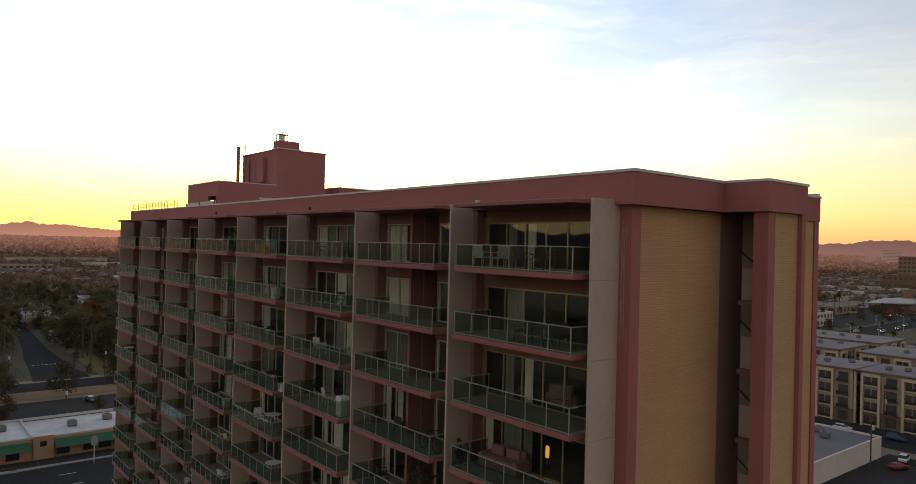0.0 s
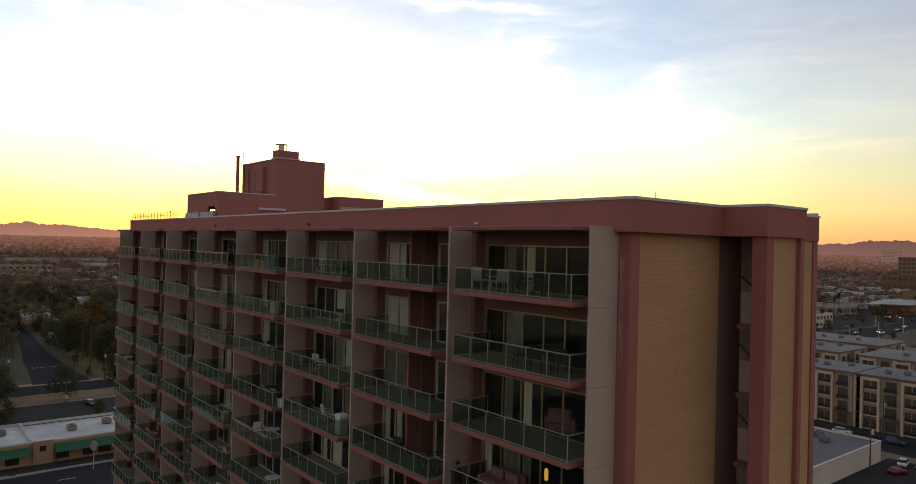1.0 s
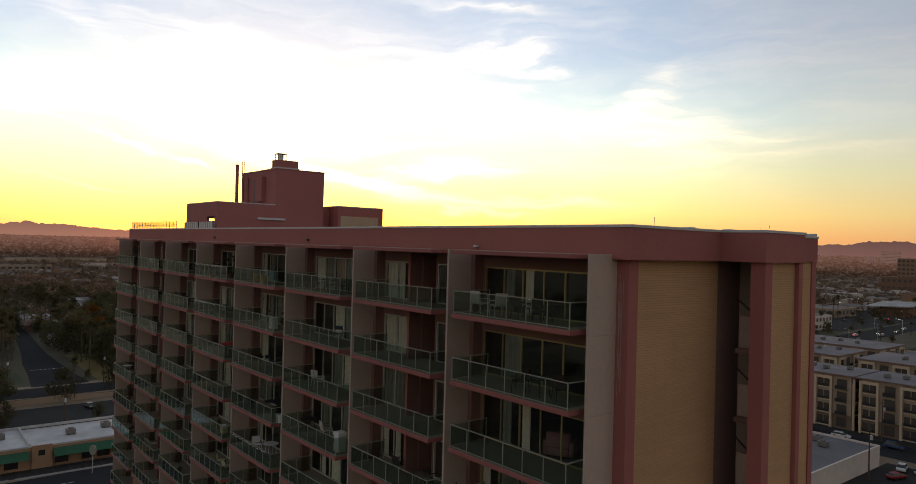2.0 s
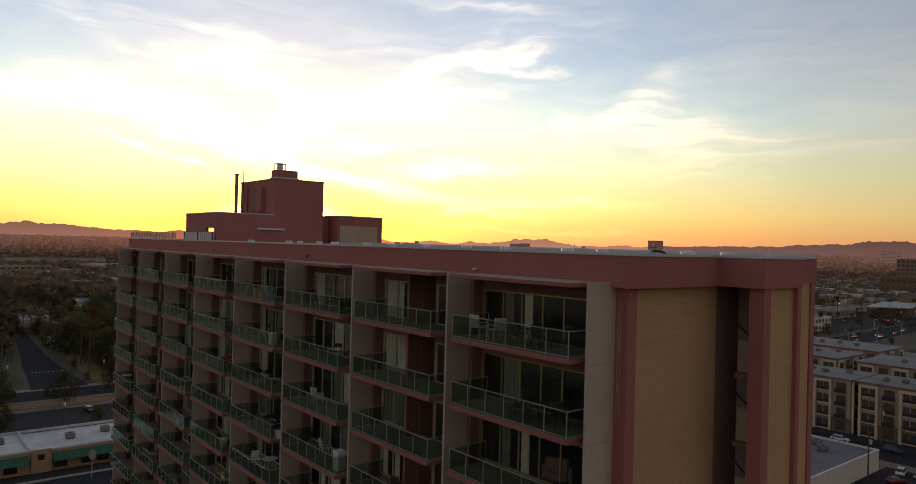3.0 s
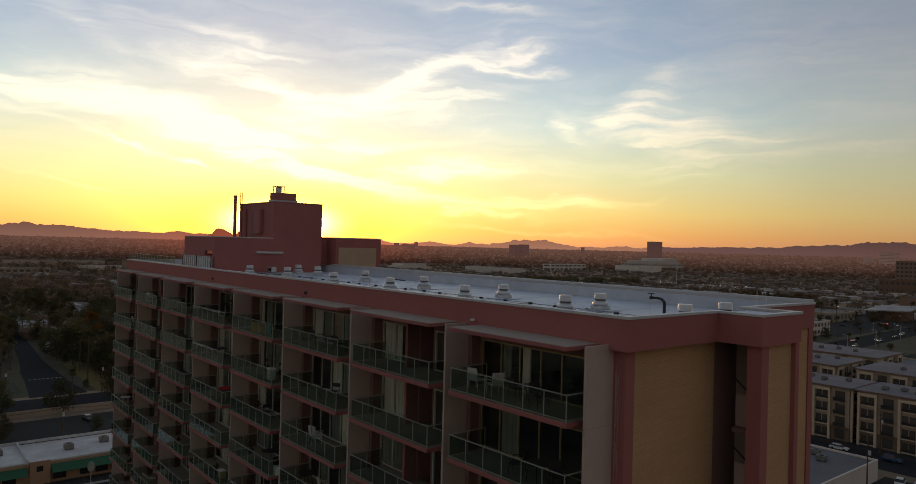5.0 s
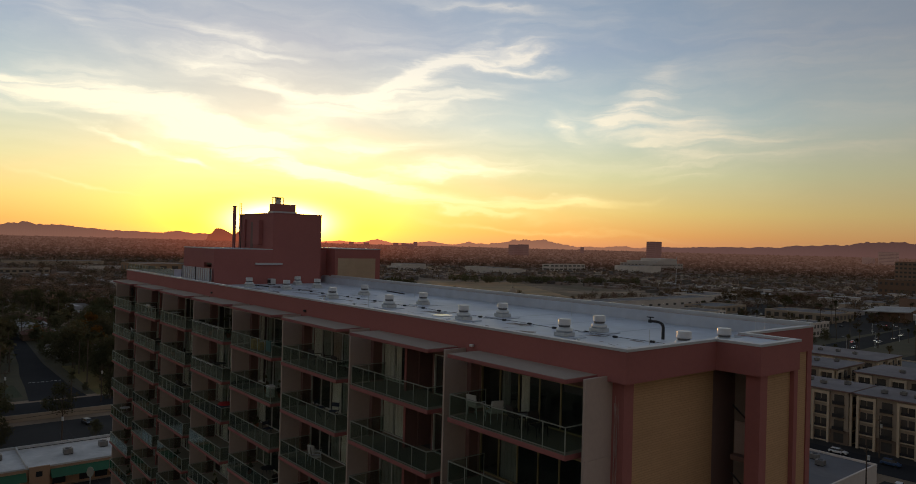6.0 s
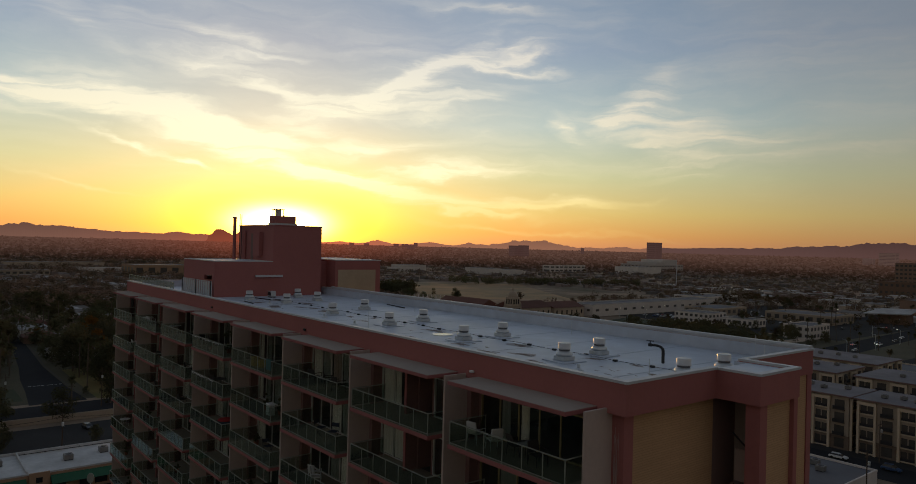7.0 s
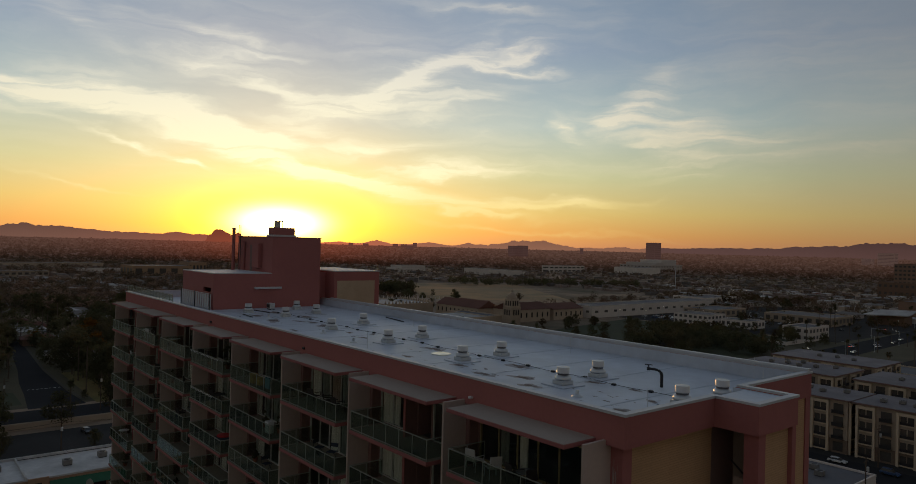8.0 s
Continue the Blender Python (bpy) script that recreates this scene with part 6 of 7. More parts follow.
flats(-103, -64.6, 185.5, 202, 14.7, "beige stucco apartment block with balconies and dark eaves")
flats(-62.6, -28, 186, 203, 14.6, "beige stucco apartment block with balconies and dark eaves")
flats(-26.6, 12, 187, 204, 14.5, "beige stucco apartment block with balconies and dark eaves")
flats(-118, -84, 224, 246, 14.6, "beige stucco apartment block behind the first row")
flats(-78, -34, 226, 250, 14.4, "beige stucco apartment block behind the first row")
flats(-124, -86, 264, 288, 13.5, "beige stucco apartment block behind the first row")
for x, y, z in ((-98, 193, 14.7), (-93, 194, 14.7), (-88, 192, 14.7), (-79, 195, 14.7), (-74, 192, 14.7), (-69, 196, 14.7), (-58, 192, 14.6), (-54, 194, 14.6), (-50, 192, 14.6), (-46, 194, 14.6), (-41, 193, 14.6), (-37, 195, 14.6),
                (-110, 234, 14.6), (-105, 236, 14.6), (-100, 234, 14.6), (-95, 236, 14.6), (-107, 240, 14.6), (-102, 242, 14.6), (-90, 240, 14.6), (-68, 236, 14.4), (-61, 238, 14.4), (-57, 242, 14.4), (-52, 238, 14.4), (-46, 240, 14.4), (-110, 274, 13.5), (-104, 276, 13.5), (-97, 274, 13.5)):
    z += 0.312
    rooftop_unit(x, y, z, 0.8)


# ---- more of the city ----
block_building("warehouse", "long white far warehouse", -1010, -946, 1294, 1384, 16, WHITE_WALL, 0, 0, 0)
block_building("warehouse", "broad pale far warehouse with flat roof", -1190, -1150, 790, 850, 12, WHITE_WALL, 0, 0, 0)
block_building("warehouse", "broad pale far warehouse with flat roof", -1060, -930, 880, 915, 11, WHITE_WALL, 0, 0, 0)
block_building("warehouse", "long pale far school hall", -1380, -1340, 130, 280, 8, BEIGE_WALL, 0, 0, 0)
block_building("office", "white two-storey office beside the park", -297, -268, 455, 480, 7.5, WHITE_WALL, 2, 7, 5)
block_building("office", "low white office beside the park", -262, -238, 463, 482, 5.5, WHITE_WALL, 1, 6, 4)
block_building("office", "white two-storey corner building", -200, -183, 430, 458, 8.5, WHITE_WALL, 2, 4, 6)
block_building("shop_hall", "low pale shop hall with flat roof", -330, -300, 520, 570, 6, BEIGE_WALL, 1, 6, 6)
block_building("shop_hall", "low pale shop hall with flat roof", -268, -215, 540, 580, 6.5, BEIGE_WALL, 1, 8, 6)
block_building("shop_hall", "low pale shop hall with flat roof", -420, -380, 640, 700, 7, WHITE_WALL, 1, 8, 6)
block_building("shop_hall", "low pale shop hall with flat roof", -230, -190, 700, 760, 7, WHITE_WALL, 1, 8, 6)
block_building("shop_hall", "low brown shop hall with flat roof", -135, -110, 470, 540, 7, BROWN_WALL, 1, 5, 8)
park_wall = thing("garden_wall", "long low white garden wall", "wall")
part("wall", boxes((-205, -183, 400.0, 400.4, 0, 2.2), (-183.4, -183, 400.402, 425, 0, 2.2)), WHITE_WALL, park_wall)

# mission church: tower with dome, clay-roofed halls
church = thing("mission_church", "pale mission-style church with domed bell tower and clay roofs", "church", at=(-342.5, 324.3, 0))
part("tower_base", boxes((-4.5, 4.5, -4.5, 4.5, 0, 12.5)), BEIGE_WALL, church)
part("belfry", boxes((-3.6, 3.6, -3.6, 3.6, 12.502, 18.5)), BEIGE_WALL, church)
for i in range(3):
    c = -2.2 + 2.2 * i
    for z0, z1, r in ((7.0, 10.8, 4.5), (13.6, 17.0, 3.6)):
        part("arch_opening", boxes((c - 0.6, c + 0.6, -r - 0.03, -r + 0.1, z0, z1)), WINDOW_DARK, church)
        part("arch_opening", boxes((r - 0.1, r + 0.03, c - 0.6, c + 0.6, z0, z1)), WINDOW_DARK, church)
bm = bmesh.new()
lathe(bm, [(3.7, 18.502), (3.6, 19.3), (3.0, 21.0), (1.9, 22.3), (0.7, 22.9), (0.6, 24.2), (0.0, 25.2)], 18)
part("dome", bm, BEIGE_WALL, church)
for dx, dy in ((-3.9, -3.9), (3.9, -3.9), (-3.9, 3.9), (3.9, 3.9)):
    bm = bmesh.new()
    lathe(bm, [(0.5, 12.5), (0.5, 14.2), (0.0, 15.6)], 8, dx, dy)
    part("pinnacle", bm, BEIGE_WALL, church)


def gable_hall(x0, x1, y0, y1, h, rise, label, along_y):
    t = thing("church_hall", label, "hall", at=((x0 + x1) / 2, (y0 + y1) / 2, 0))
    hx, hy = (x1 - x0) / 2, (y1 - y0) / 2
    part("wall", boxes((-hx, hx, -hy, hy, 0, h)), BEIGE_WALL, t)
    bm = bmesh.new()
    e = 0.6
    c = [bm.verts.new(p) for p in ((-hx - e, -hy - e, h), (hx + e, -hy - e, h), (hx + e, hy + e, h), (-hx - e, hy + e, h))]
    if along_y:
        r0, r1 = bm.verts.new((0, -hy - e, h + rise)), bm.verts.new((0, hy + e, h + rise))
        fs = ((c[1], c[2], r1, r0), (c[3], c[0], r0, r1), (c[0], c[1], r0), (c[2], c[3], r1))
    else:
        r0, r1 = bm.verts.new((-hx - e, 0, h + rise)), bm.verts.new((hx + e, 0, h + rise))
        fs = ((c[0], c[1], r1, r0), (c[2], c[3], r0, r1), (c[1], c[2], r1), (c[3], c[0], r0))
    for f in fs:
        bm.faces.new(f)
    bm.faces.new(c[::-1])
    part("roof", bm, CLAY_ROOF, t, "brown clay tile roof")
    n = int((2 * hy if along_y else 2 * hx) / 5)
    for i in range(n):
        u = -1 + 2 * (i + 0.5) / n
        if along_y:
            part("window", boxes((hx - 0.1, hx + 0.03, u * hy - 0.7, u * hy + 0.7, h * 0.35, h * 0.75)), WINDOW_DARK, t)
        else:
            part("window", boxes((u * hx - 0.7, u * hx + 0.7, -hy - 0.03, -hy + 0.1, h * 0.35, h * 0.75)), WINDOW_DARK, t)
    return t


gable_hall(-372, -350, 333, 372, 9, 4.5, "pale church hall with clay tile roof", True)
gable_hall(-372, -350, 376, 410, 8, 4, "pale church hall with clay tile roof", True)
gable_hall(-432, -380, 326, 344, 8, 5, "pale church nave with clay tile roof", False)
gable_hall(-440, -405, 350, 366, 7, 4, "pale church side hall with clay tile roof", False)
cloister = block_building("church_cloister", "low white-roofed cloister edged with pointed finials", -480, -434, 278, 324, 8, BEIGE_WALL, 0, 0, 0, 0.5, roof=WHITE_ROOF)
for i in range(15):
    for px, py in ((23.0, -23 + 46 * i / 14), (-23 + 46 * i / 14, 23.0)):
        bm = bmesh.new()
        lathe(bm, [(0.55, 8.5), (0.85, 9.3), (0.45, 10.0), (0.0, 11.2)], 6)
        bmesh.ops.translate(bm, vec=(px, py, 0), verts=bm.verts)
        part("finial", bm, BEIGE_WALL, cloister)
block_building("church_office", "low church office with a white flat roof", -388, -352, 284, 312, 5, BEIGE_WALL, 0, 0, 0, 0.5, roof=WHITE_ROOF)
block_building("church_annex", "low church annex with a white roof", -398, -354, 312, 326, 5, BEIGE_WALL, 0, 0, 0)
rim = thing("scalloped_wall", "curved white wall with scalloped pointed top", "wall")
for i in range(16):
    a = i / 15
    x, y = -533 + 34 * a, 334 + 50 * a
    part("segment", prism(bmesh.new(), [(x - 1.4, y - 1.2), (x + 0.9, y + 2.2), (x + 0.6, y + 2.4), (x - 1.7, y - 1.0)], 0, 4.2 + 1.2 * math.sin(a * math.pi)), WHITE_WALL, rim)
    bm = bmesh.new()
    lathe(bm, [(0.5, 3.0), (0.5, 5.4), (0.0, 7.2 + math.sin(a * math.pi))], 6, x + 0.4, y + 2.0)
    part("spike", bm, WHITE_WALL, rim)

# modern hall with a sloping white roof
hall = thing("modern_hall", "dark modern hall with a sloping white roof plane", "hall", at=(-199, 612, 0))
part("wall", boxes((-8, 12, -6, 10, 0, 7)), BROWN_WALL, hall)
bm = bmesh.new()
lo = [bm.verts.new(p) for p in ((-17, -13, 7.02), (17, -11, 8.6), (16, 13, 11.5), (-13, 15, 10.2))]
hi = [bm.verts.new((v.co.x, v.co.y, v.co.z + 0.6)) for v in lo]
bm.faces.new(hi)
bm.faces.new(lo[::-1])
for i in range(4):
    j = (i + 1) % 4
    bm.faces.new((lo[i], lo[j], hi[j], hi[i]))
part("roof", bm, WHITE_ROOF, hall, "white sloping roof plane")
block_building("theatre", "dark brown windowless theatre block", -212, -165, 668, 720, 16, BROWN_WALL, 0, 0, 0)


# ---- cars ----
PAINTS = {n: surface(n + "_car_paint", c, 0.3, 0.03, 3.0, 0.5, 0.0, metal=0.2, spec=0.5) for n, c in (("white", (0.75, 0.75, 0.74)), ("silver", (0.42, 0.43, 0.44)), ("black", (0.03, 0.03, 0.035)), ("red", (0.30, 0.03, 0.03)), ("blue", (0.05, 0.09, 0.18)))}
TYRE = surface("tyre_rubber", (0.025, 0.025, 0.025), 0.9, 0.1, 5.0, 1.0, 0.0)
HEAD = lamp_surface("headlight_glow", (1.0, 0.92, 0.75), 4.0)
TAIL = lamp_surface("tail_light_glow", (1.0, 0.05, 0.03), 5.0)
REDLIGHT = lamp_surface("signal_red_glow", (1.0, 0.03, 0.03), 14.0)
FLOOD = lamp_surface("street_light_glow", (1.0, 0.9, 0.7), 3.5)


def car_kind(paint, tall, label):
    t = thing("car", label, "car", "parked and waiting cars")
    bm = bmesh.new()
    top = 1.05 if tall else 0.92
    prof = [(-2.25, 0.35), (2.25, 0.35), (2.25, 0.72), (1.25, top), (-2.0, top), (-2.25, 0.8)]
    a = [bm.verts.new((x, -0.9, z)) for x, z in prof]
    b = [bm.verts.new((x, 0.9, z)) for x, z in prof]
    bm.faces.new(a)
    bm.faces.new(b[::-1])
    for i in range(len(prof)):
        j = (i + 1) % len(prof)
        bm.faces.new((a[j], a[i], b[i], b[j]))
    bmesh.ops.recalc_face_normals(bm, faces=bm.faces)
    part("body", soft(bm, 0.06), PAINTS[paint], t)
    roof = 1.72 if tall else 1.42
    bm = bmesh.new()
    lo = [bm.verts.new(p) for p in ((-1.95, -0.82, top + 0.002), (1.15, -0.82, top + 0.002), (1.15, 0.82, top + 0.002), (-1.95, 0.82, top + 0.002))]
    hi = [bm.verts.new(p) for p in ((-1.6, -0.66, roof - 0.04), (0.35, -0.66, roof - 0.04), (0.35, 0.66, roof - 0.04), (-1.6, 0.66, roof - 0.04))]
    bm.faces.new(hi)
    for i in range(4):
        j = (i + 1) % 4
        bm.faces.new((lo[i], lo[j], hi[j], hi[i]))
    part("cabin_glass", bm, WINDOW_DARK, t)
    part("roof", soft(boxes((-1.65, 0.4, -0.69, 0.69, roof - 0.038, roof)), 0.015), PAINTS[paint], t)
    for x in (-1.4, 1.4):
        for y in (-0.85, 0.85):
            bm = bmesh.new()
            bmesh.ops.create_cone(bm, cap_ends=True, segments=12, radius1=0.34, radius2=0.34, depth=0.22, matrix=pose(x, y, 0.34, 90, 0, 0))
            part("wheel", bm, TYRE, t)
    return t


def at_rest(kind, x, y, turn):
    return copy_thing(kind, pose(x, y, 0.035, 0, 0, turn))


suv_white = car_kind("white", True, "white parked sport utility car")
sedan_white = car_kind("white", False, "white parked saloon car")
sedan_silver = car_kind("silver", False, "silver parked saloon car")
sedan_black = car_kind("black", False, "black parked saloon car")
suv_blue = car_kind("blue", True, "dark blue parked utility car")
sedan_red = car_kind("red", False, "dark red parked saloon car")
for t, x, y, a in ((suv_white, -42.6, 157.3, 100), (sedan_white, -63.0, 175.5, 4), (sedan_silver, -39.2, 157.9, 98), (sedan_black, -199.7, 24.4, 10), (suv_blue, -50.5, 175.5, 0), (sedan_red, -41.2, 149.8, 70)):
    t.matrix_world = pose(x, y, 0.035, 0, 0, a)
rc = random.Random(4)
cars = [suv_white, sedan_white, sedan_silver, sedan_black, suv_blue, sedan_red]
for i in range(10):
    at_rest(rc.choice(cars), -30 + 3.0 * i, 158 + rc.uniform(-0.4, 0.4), 92)
for i in range(9):
    at_rest(rc.choice(cars), -74 - 7.0 * i, 176.8, 180)
for x, y, a in ((-190, -14, 90), (-187, -14, 90), (-147, -22, 0), (-258, 45, 30), (-296, 11, 10), (-290, 9.5, 10), (-252, 51, 8)):
    at_rest(rc.choice(cars), x, y, a)
for i in range(22):
    at_rest(rc.choice(cars), -330 + rc.uniform(-8, 8) + 3.2 * (i % 11), 470 + 12 * (i // 11) + rc.uniform(-1, 1), 90)
# waiting traffic on the avenue, lights on
for i, (off, y, toward_us) in enumerate(((3.0, 452, 1), (6.2, 446, 1), (6.0, 476, 1), (3.2, 500, 1), (-3.2, 430, 0), (6.0, 405, 1))):
    x = avenue_x(y) + off
    c = at_rest(rc.choice(cars), x, y, -93 if toward_us else 87)
    for s in (-0.6, 0.6):
        ob = part("headlight" if toward_us else "tail_light", boxes((2.2, 2.3, s - 0.16, s + 0.16, 0.6, 0.78)), HEAD, c)
        if not toward_us:
            ob.data.materials[0] = TAIL
            ob.location = (-4.5, 0, 0)

# ---- poles, street lights, signals ----
def utility_pole(x, y, h=11.0):
    t = thing("utility_pole", "weathered wooden utility pole with crossarm", "pole", "utility poles", at=(x, y, 0))
    bm = bmesh.new()
    lathe(bm, [(0.17, 0), (0.12, h), (0.0, h + 0.05)], 8)
    part("post", bm, WOOD, t)
    part("crossarm", boxes((-0.06, 0.06, -1.2, 1.2, h - 1.1, h - 0.95)), WOOD, t)
    bm = bmesh.new()
    lathe(bm, [(0.0, h - 3.0), (0.28, h - 3.0), (0.28, h - 2.1), (0.0, h - 2.05)], 10, 0.42, 0)
    part("transformer", bm, STEEL, t)
    return t


for x, y, h in ((-173.6, 13.5, 11), (-176, -25, 11), (-172, 52, 11), (-226, 33.5, 12), (-44.1, 142.5, 12), (-55.0, 180.5, 11), (-229, 8, 12), (-290, 38, 10), (-150, 470, 12), (-170, 540, 12)):
    utility_pole(x, y, h)
wires = thing("overhead_wires", "thin black overhead wires between poles", "wire")
for (ax, ay, bx, by, h) in ((-173.6, 13.5, -176, -25, 10), (-173.6, 13.5, -172, 52, 10), (-44.1, 142.5, -55, 180.5, 10.5), (-173.6, 13.5, -160, 14.5, 6)):
    for o in (-1.0, 1.0):
        bm = bmesh.new()
        pts = [(ax + (bx - ax) * u, ay + (by - ay) * u + o, h - 3.2 * u * (1 - u)) for u in [i / 8 for i in range(9)]]
        loops = [[bm.verts.new((px, py + dy, pz + dz)) for dy, dz in ((-0.02, -0.02), (0.02, -0.02), (0.0, 0.02))] for px, py, pz in pts]
        for p, q in zip(loops, loops[1:]):
            for i in range(3):
                bm.faces.new((p[i], q[i], q[(i + 1) % 3], p[(i + 1) % 3]))
        part("wire", bm, BLACK, wires)


def street_light(x, y, h, lit, arm=1.8, turn=0.0, glow=None):
    t = thing("street_light", "tall grey street light with a short arm", "street light", "street lights")
    t.matrix_world = pose(x, y, 0, 0, 0, turn)
    bm = bmesh.new()
    lathe(bm, [(0.12, 0), (0.07, h), (0.0, h + 0.02)], 8)
    part("pole", bm, STEEL, t)
    part("arm", rod(bmesh.new(), (0, 0, h - 0.1), (arm, 0, h + 0.25), 0.05), STEEL, t)
    part("lamp_head", boxes((arm - 0.35, arm + 0.45, -0.22, 0.22, h + 0.18, h + 0.34)), STEEL, t)
    if lit:
        part("lamp_lens", boxes((arm - 0.3, arm + 0.4, -0.18, 0.18, h + 0.08, h + 0.176)), FLOOD, t)
    return t


for i in range(9):
    y = 330 + 45 * i
    street_light(avenue_x(y) + 12.0, y, 9, i % 3 == 0, turn=180)
for i in range(26):
    street_light(-560 + 18 * (i % 9) + rc.uniform(-3, 3), 795 + 24 * (i // 9) + rc.uniform(-4, 4), 8, True)
for x, y in ((-338, 440), (-338, 470), (-338, 500), (-338, 560), (-320, 450), (-300, 500), (-270, 520), (-215, 470), (-230, 415), (-300, 400), (-245, 620), (-178, 600), (-260, 700)):
    street_light(x, y, 7, True, 1.0)
signal = thing("traffic_signal", "traffic signal mast with a glowing red light", "traffic signal", at=(avenue_x(492) - 12, 492, 0))
part("pole", rod(bmesh.new(), (0, 0, 0), (0, 0, 7.2), 0.12, 8), STEEL, signal)
part("mast_arm", rod(bmesh.new(), (0, 0, 6.6), (9, 0, 7.0), 0.08, 6), STEEL, signal)
for dx in (8.5,):
    part("signal_head", boxes((dx - 0.25, dx + 0.25, -0.2, 0.2, 6.0, 7.2)), BLACK, signal)
    bm = bmesh.new()
    bmesh.ops.create_cone(bm, cap_ends=True, segments=12, radius1=0.22, radius2=0.18, depth=0.1, matrix=pose(dx, -0.25, 6.95, 90, 0, 0))
    part("red_lens", bm, REDLIGHT, signal)
flagpole = thing("flagpole", "very tall thin white flagpole", "flagpole", at=(-563, 862, 0))
bm = bmesh.new()
lathe(bm, [(0.5, 0), (0.28, 44), (0.0, 44.4)], 8)
part("pole", bm, CAP, flagpole)

# ---- trees of the near places ----
for x, y, k, s in ((-186, 23.4, 1, 0.5), (-193, 4, 1, 0.55), (-190, -18, 2, 0.7), (-183, -30, 1, 0.8), (-216, -2, 1, 0.6), (-186, 2, 1, 0.45), (-178, 60, 1, 0.6)):
    copy_thing(kinds[k], pose(x, y, 0) @ Matrix.Diagonal((s, s, s, 1)))
rp = random.Random(77)
for i in range(62):
    x, y = rp.uniform(-330, -170), rp.uniform(300, 440)
    if abs(x - avenue_x(y)) > 14:
        s = rp.uniform(0.55, 0.95)
        copy_thing(kinds[rp.choice((0, 1, 1, 2, 3))], pose(x, y, 0, 0, 0, rp.uniform(0, 360)) @ Matrix.Diagonal((s, s, s * 0.9, 1)))
for i in range(26):
    y = rp.uniform(330, 760)
    copy_thing(rp.choice(palms), pose(avenue_x(y) + rp.choice((-15, 15)) + rp.uniform(-2, 2), y, 0, 0, 0, rp.uniform(0, 360)) @ Matrix.Diagonal((0.8, 0.8, 0.75, 1)))
for i in range(26):
    x, y = bearing(rp.uniform(-9, -3.5), rp.uniform(540, 900))
    s = rp.uniform(0.7, 1.2)
    copy_thing(kinds[rp.choice((0, 1, 2, 3, 4))], pose(x, y, 0, 0, 0, rp.uniform(0, 360)) @ Matrix.Diagonal((s, s, s, 1)))


# ---- things on the balconies ----
CUSHION = surface("pale_cushion", (0.55, 0.53, 0.48), 0.95, 0.10, 6.0, 1.5, 0.1)
PLASTIC = surface("white_plastic", (0.72, 0.72, 0.70), 0.4, 0.05, 4.0, 1.0, 0.0)
CREAM = surface("cream_plastic", (0.68, 0.60, 0.36), 0.5, 0.08, 4.0, 1.0, 0.0)
DARK_WEAVE = surface("dark_woven_wicker", (0.055, 0.045, 0.04), 0.8, 0.2, 20.0, 2.0, 0.2)
MAUVE = surface("mauve_sofa_fabric", (0.24, 0.135, 0.13), 0.95, 0.12, 8.0, 1.5, 0.1)
YELLOW = surface("yellow_plastic_crate", (0.52, 0.31, 0.04), 0.5, 0.08, 4.0, 1.0, 0.0)
BLUE = surface("blue_canvas", (0.045, 0.055, 0.075), 0.85, 0.12, 5.0, 1.0, 0.1)
REDCLOTH = surface("red_cloth", (0.34, 0.03, 0.03), 0.9, 0.12, 5.0, 1.0, 0.1)
TEAL = surface("teal_cloth", (0.06, 0.13, 0.12), 0.9, 0.12, 5.0, 1.0, 0.1)
TERRA = surface("terracotta_pot", (0.30, 0.12, 0.07), 0.85, 0.15, 6.0, 1.5, 0.1)
WOODTOP = surface("worn_timber", (0.22, 0.14, 0.08), 0.7, 0.2, 8.0, 1.0, 0.1)


def floor_z(k):
    return TOP_FLOOR - STOREY * k


def put(kind, x, y, k, turn=0.0):
    return copy_thing(kind, pose(x, y, floor_z(k), 0, 0, turn))


def chair_kind(name, label, frame, seat, back_h=0.95, tilt=0.18, arms=True, thick=0.07):
    t = thing(name, label, "chair", "balcony chairs")
    part("seat", soft(boxes((-0.26, 0.26, -0.26, 0.26, 0.40, 0.40 + thick)), 0.02), seat, t)
    bm = soft(boxes((-0.26, 0.26, -thick / 2, thick / 2, 0, back_h - 0.42)), 0.02)
    bmesh.ops.transform(bm, matrix=pose(0, 0.27, 0.46, -math.degrees(tilt), 0, 0), verts=bm.verts)
    part("backrest", bm, seat, t)
    for sx in (-1, 1):
        for sy in (-1, 1):
            part("leg", rod(bmesh.new(), (sx * 0.25, sy * 0.25, 0.42), (sx * 0.27, sy * 0.29, 0.0), 0.018), frame, t)
        if arms:
            bm = rod(bmesh.new(), (sx * 0.30, -0.26, 0.63), (sx * 0.30, 0.30, 0.66), 0.02)
            rod(bm, (sx * 0.30, -0.26, 0.63), (sx * 0.27, -0.26, 0.42), 0.016)
            part("armrest", bm, frame, t)
    return t


def round_table_kind(r, h, top, leg, label):
    t = thing("balcony_table", label, "table", "balcony tables")
    bm = bmesh.new()
    lathe(bm, [(0.0, h - 0.03), (r, h - 0.03), (r, h), (0.0, h)], 20)
    part("tabletop", bm, top, t)
    for i in range(4):
        a = math.pi / 4 + i * math.pi / 2
        part("leg", rod(bmesh.new(), (0.6 * r * math.cos(a), 0.6 * r * math.sin(a), h - 0.03), (0.8 * r * math.cos(a), 0.8 * r * math.sin(a), 0), 0.018), leg, t)
    return t


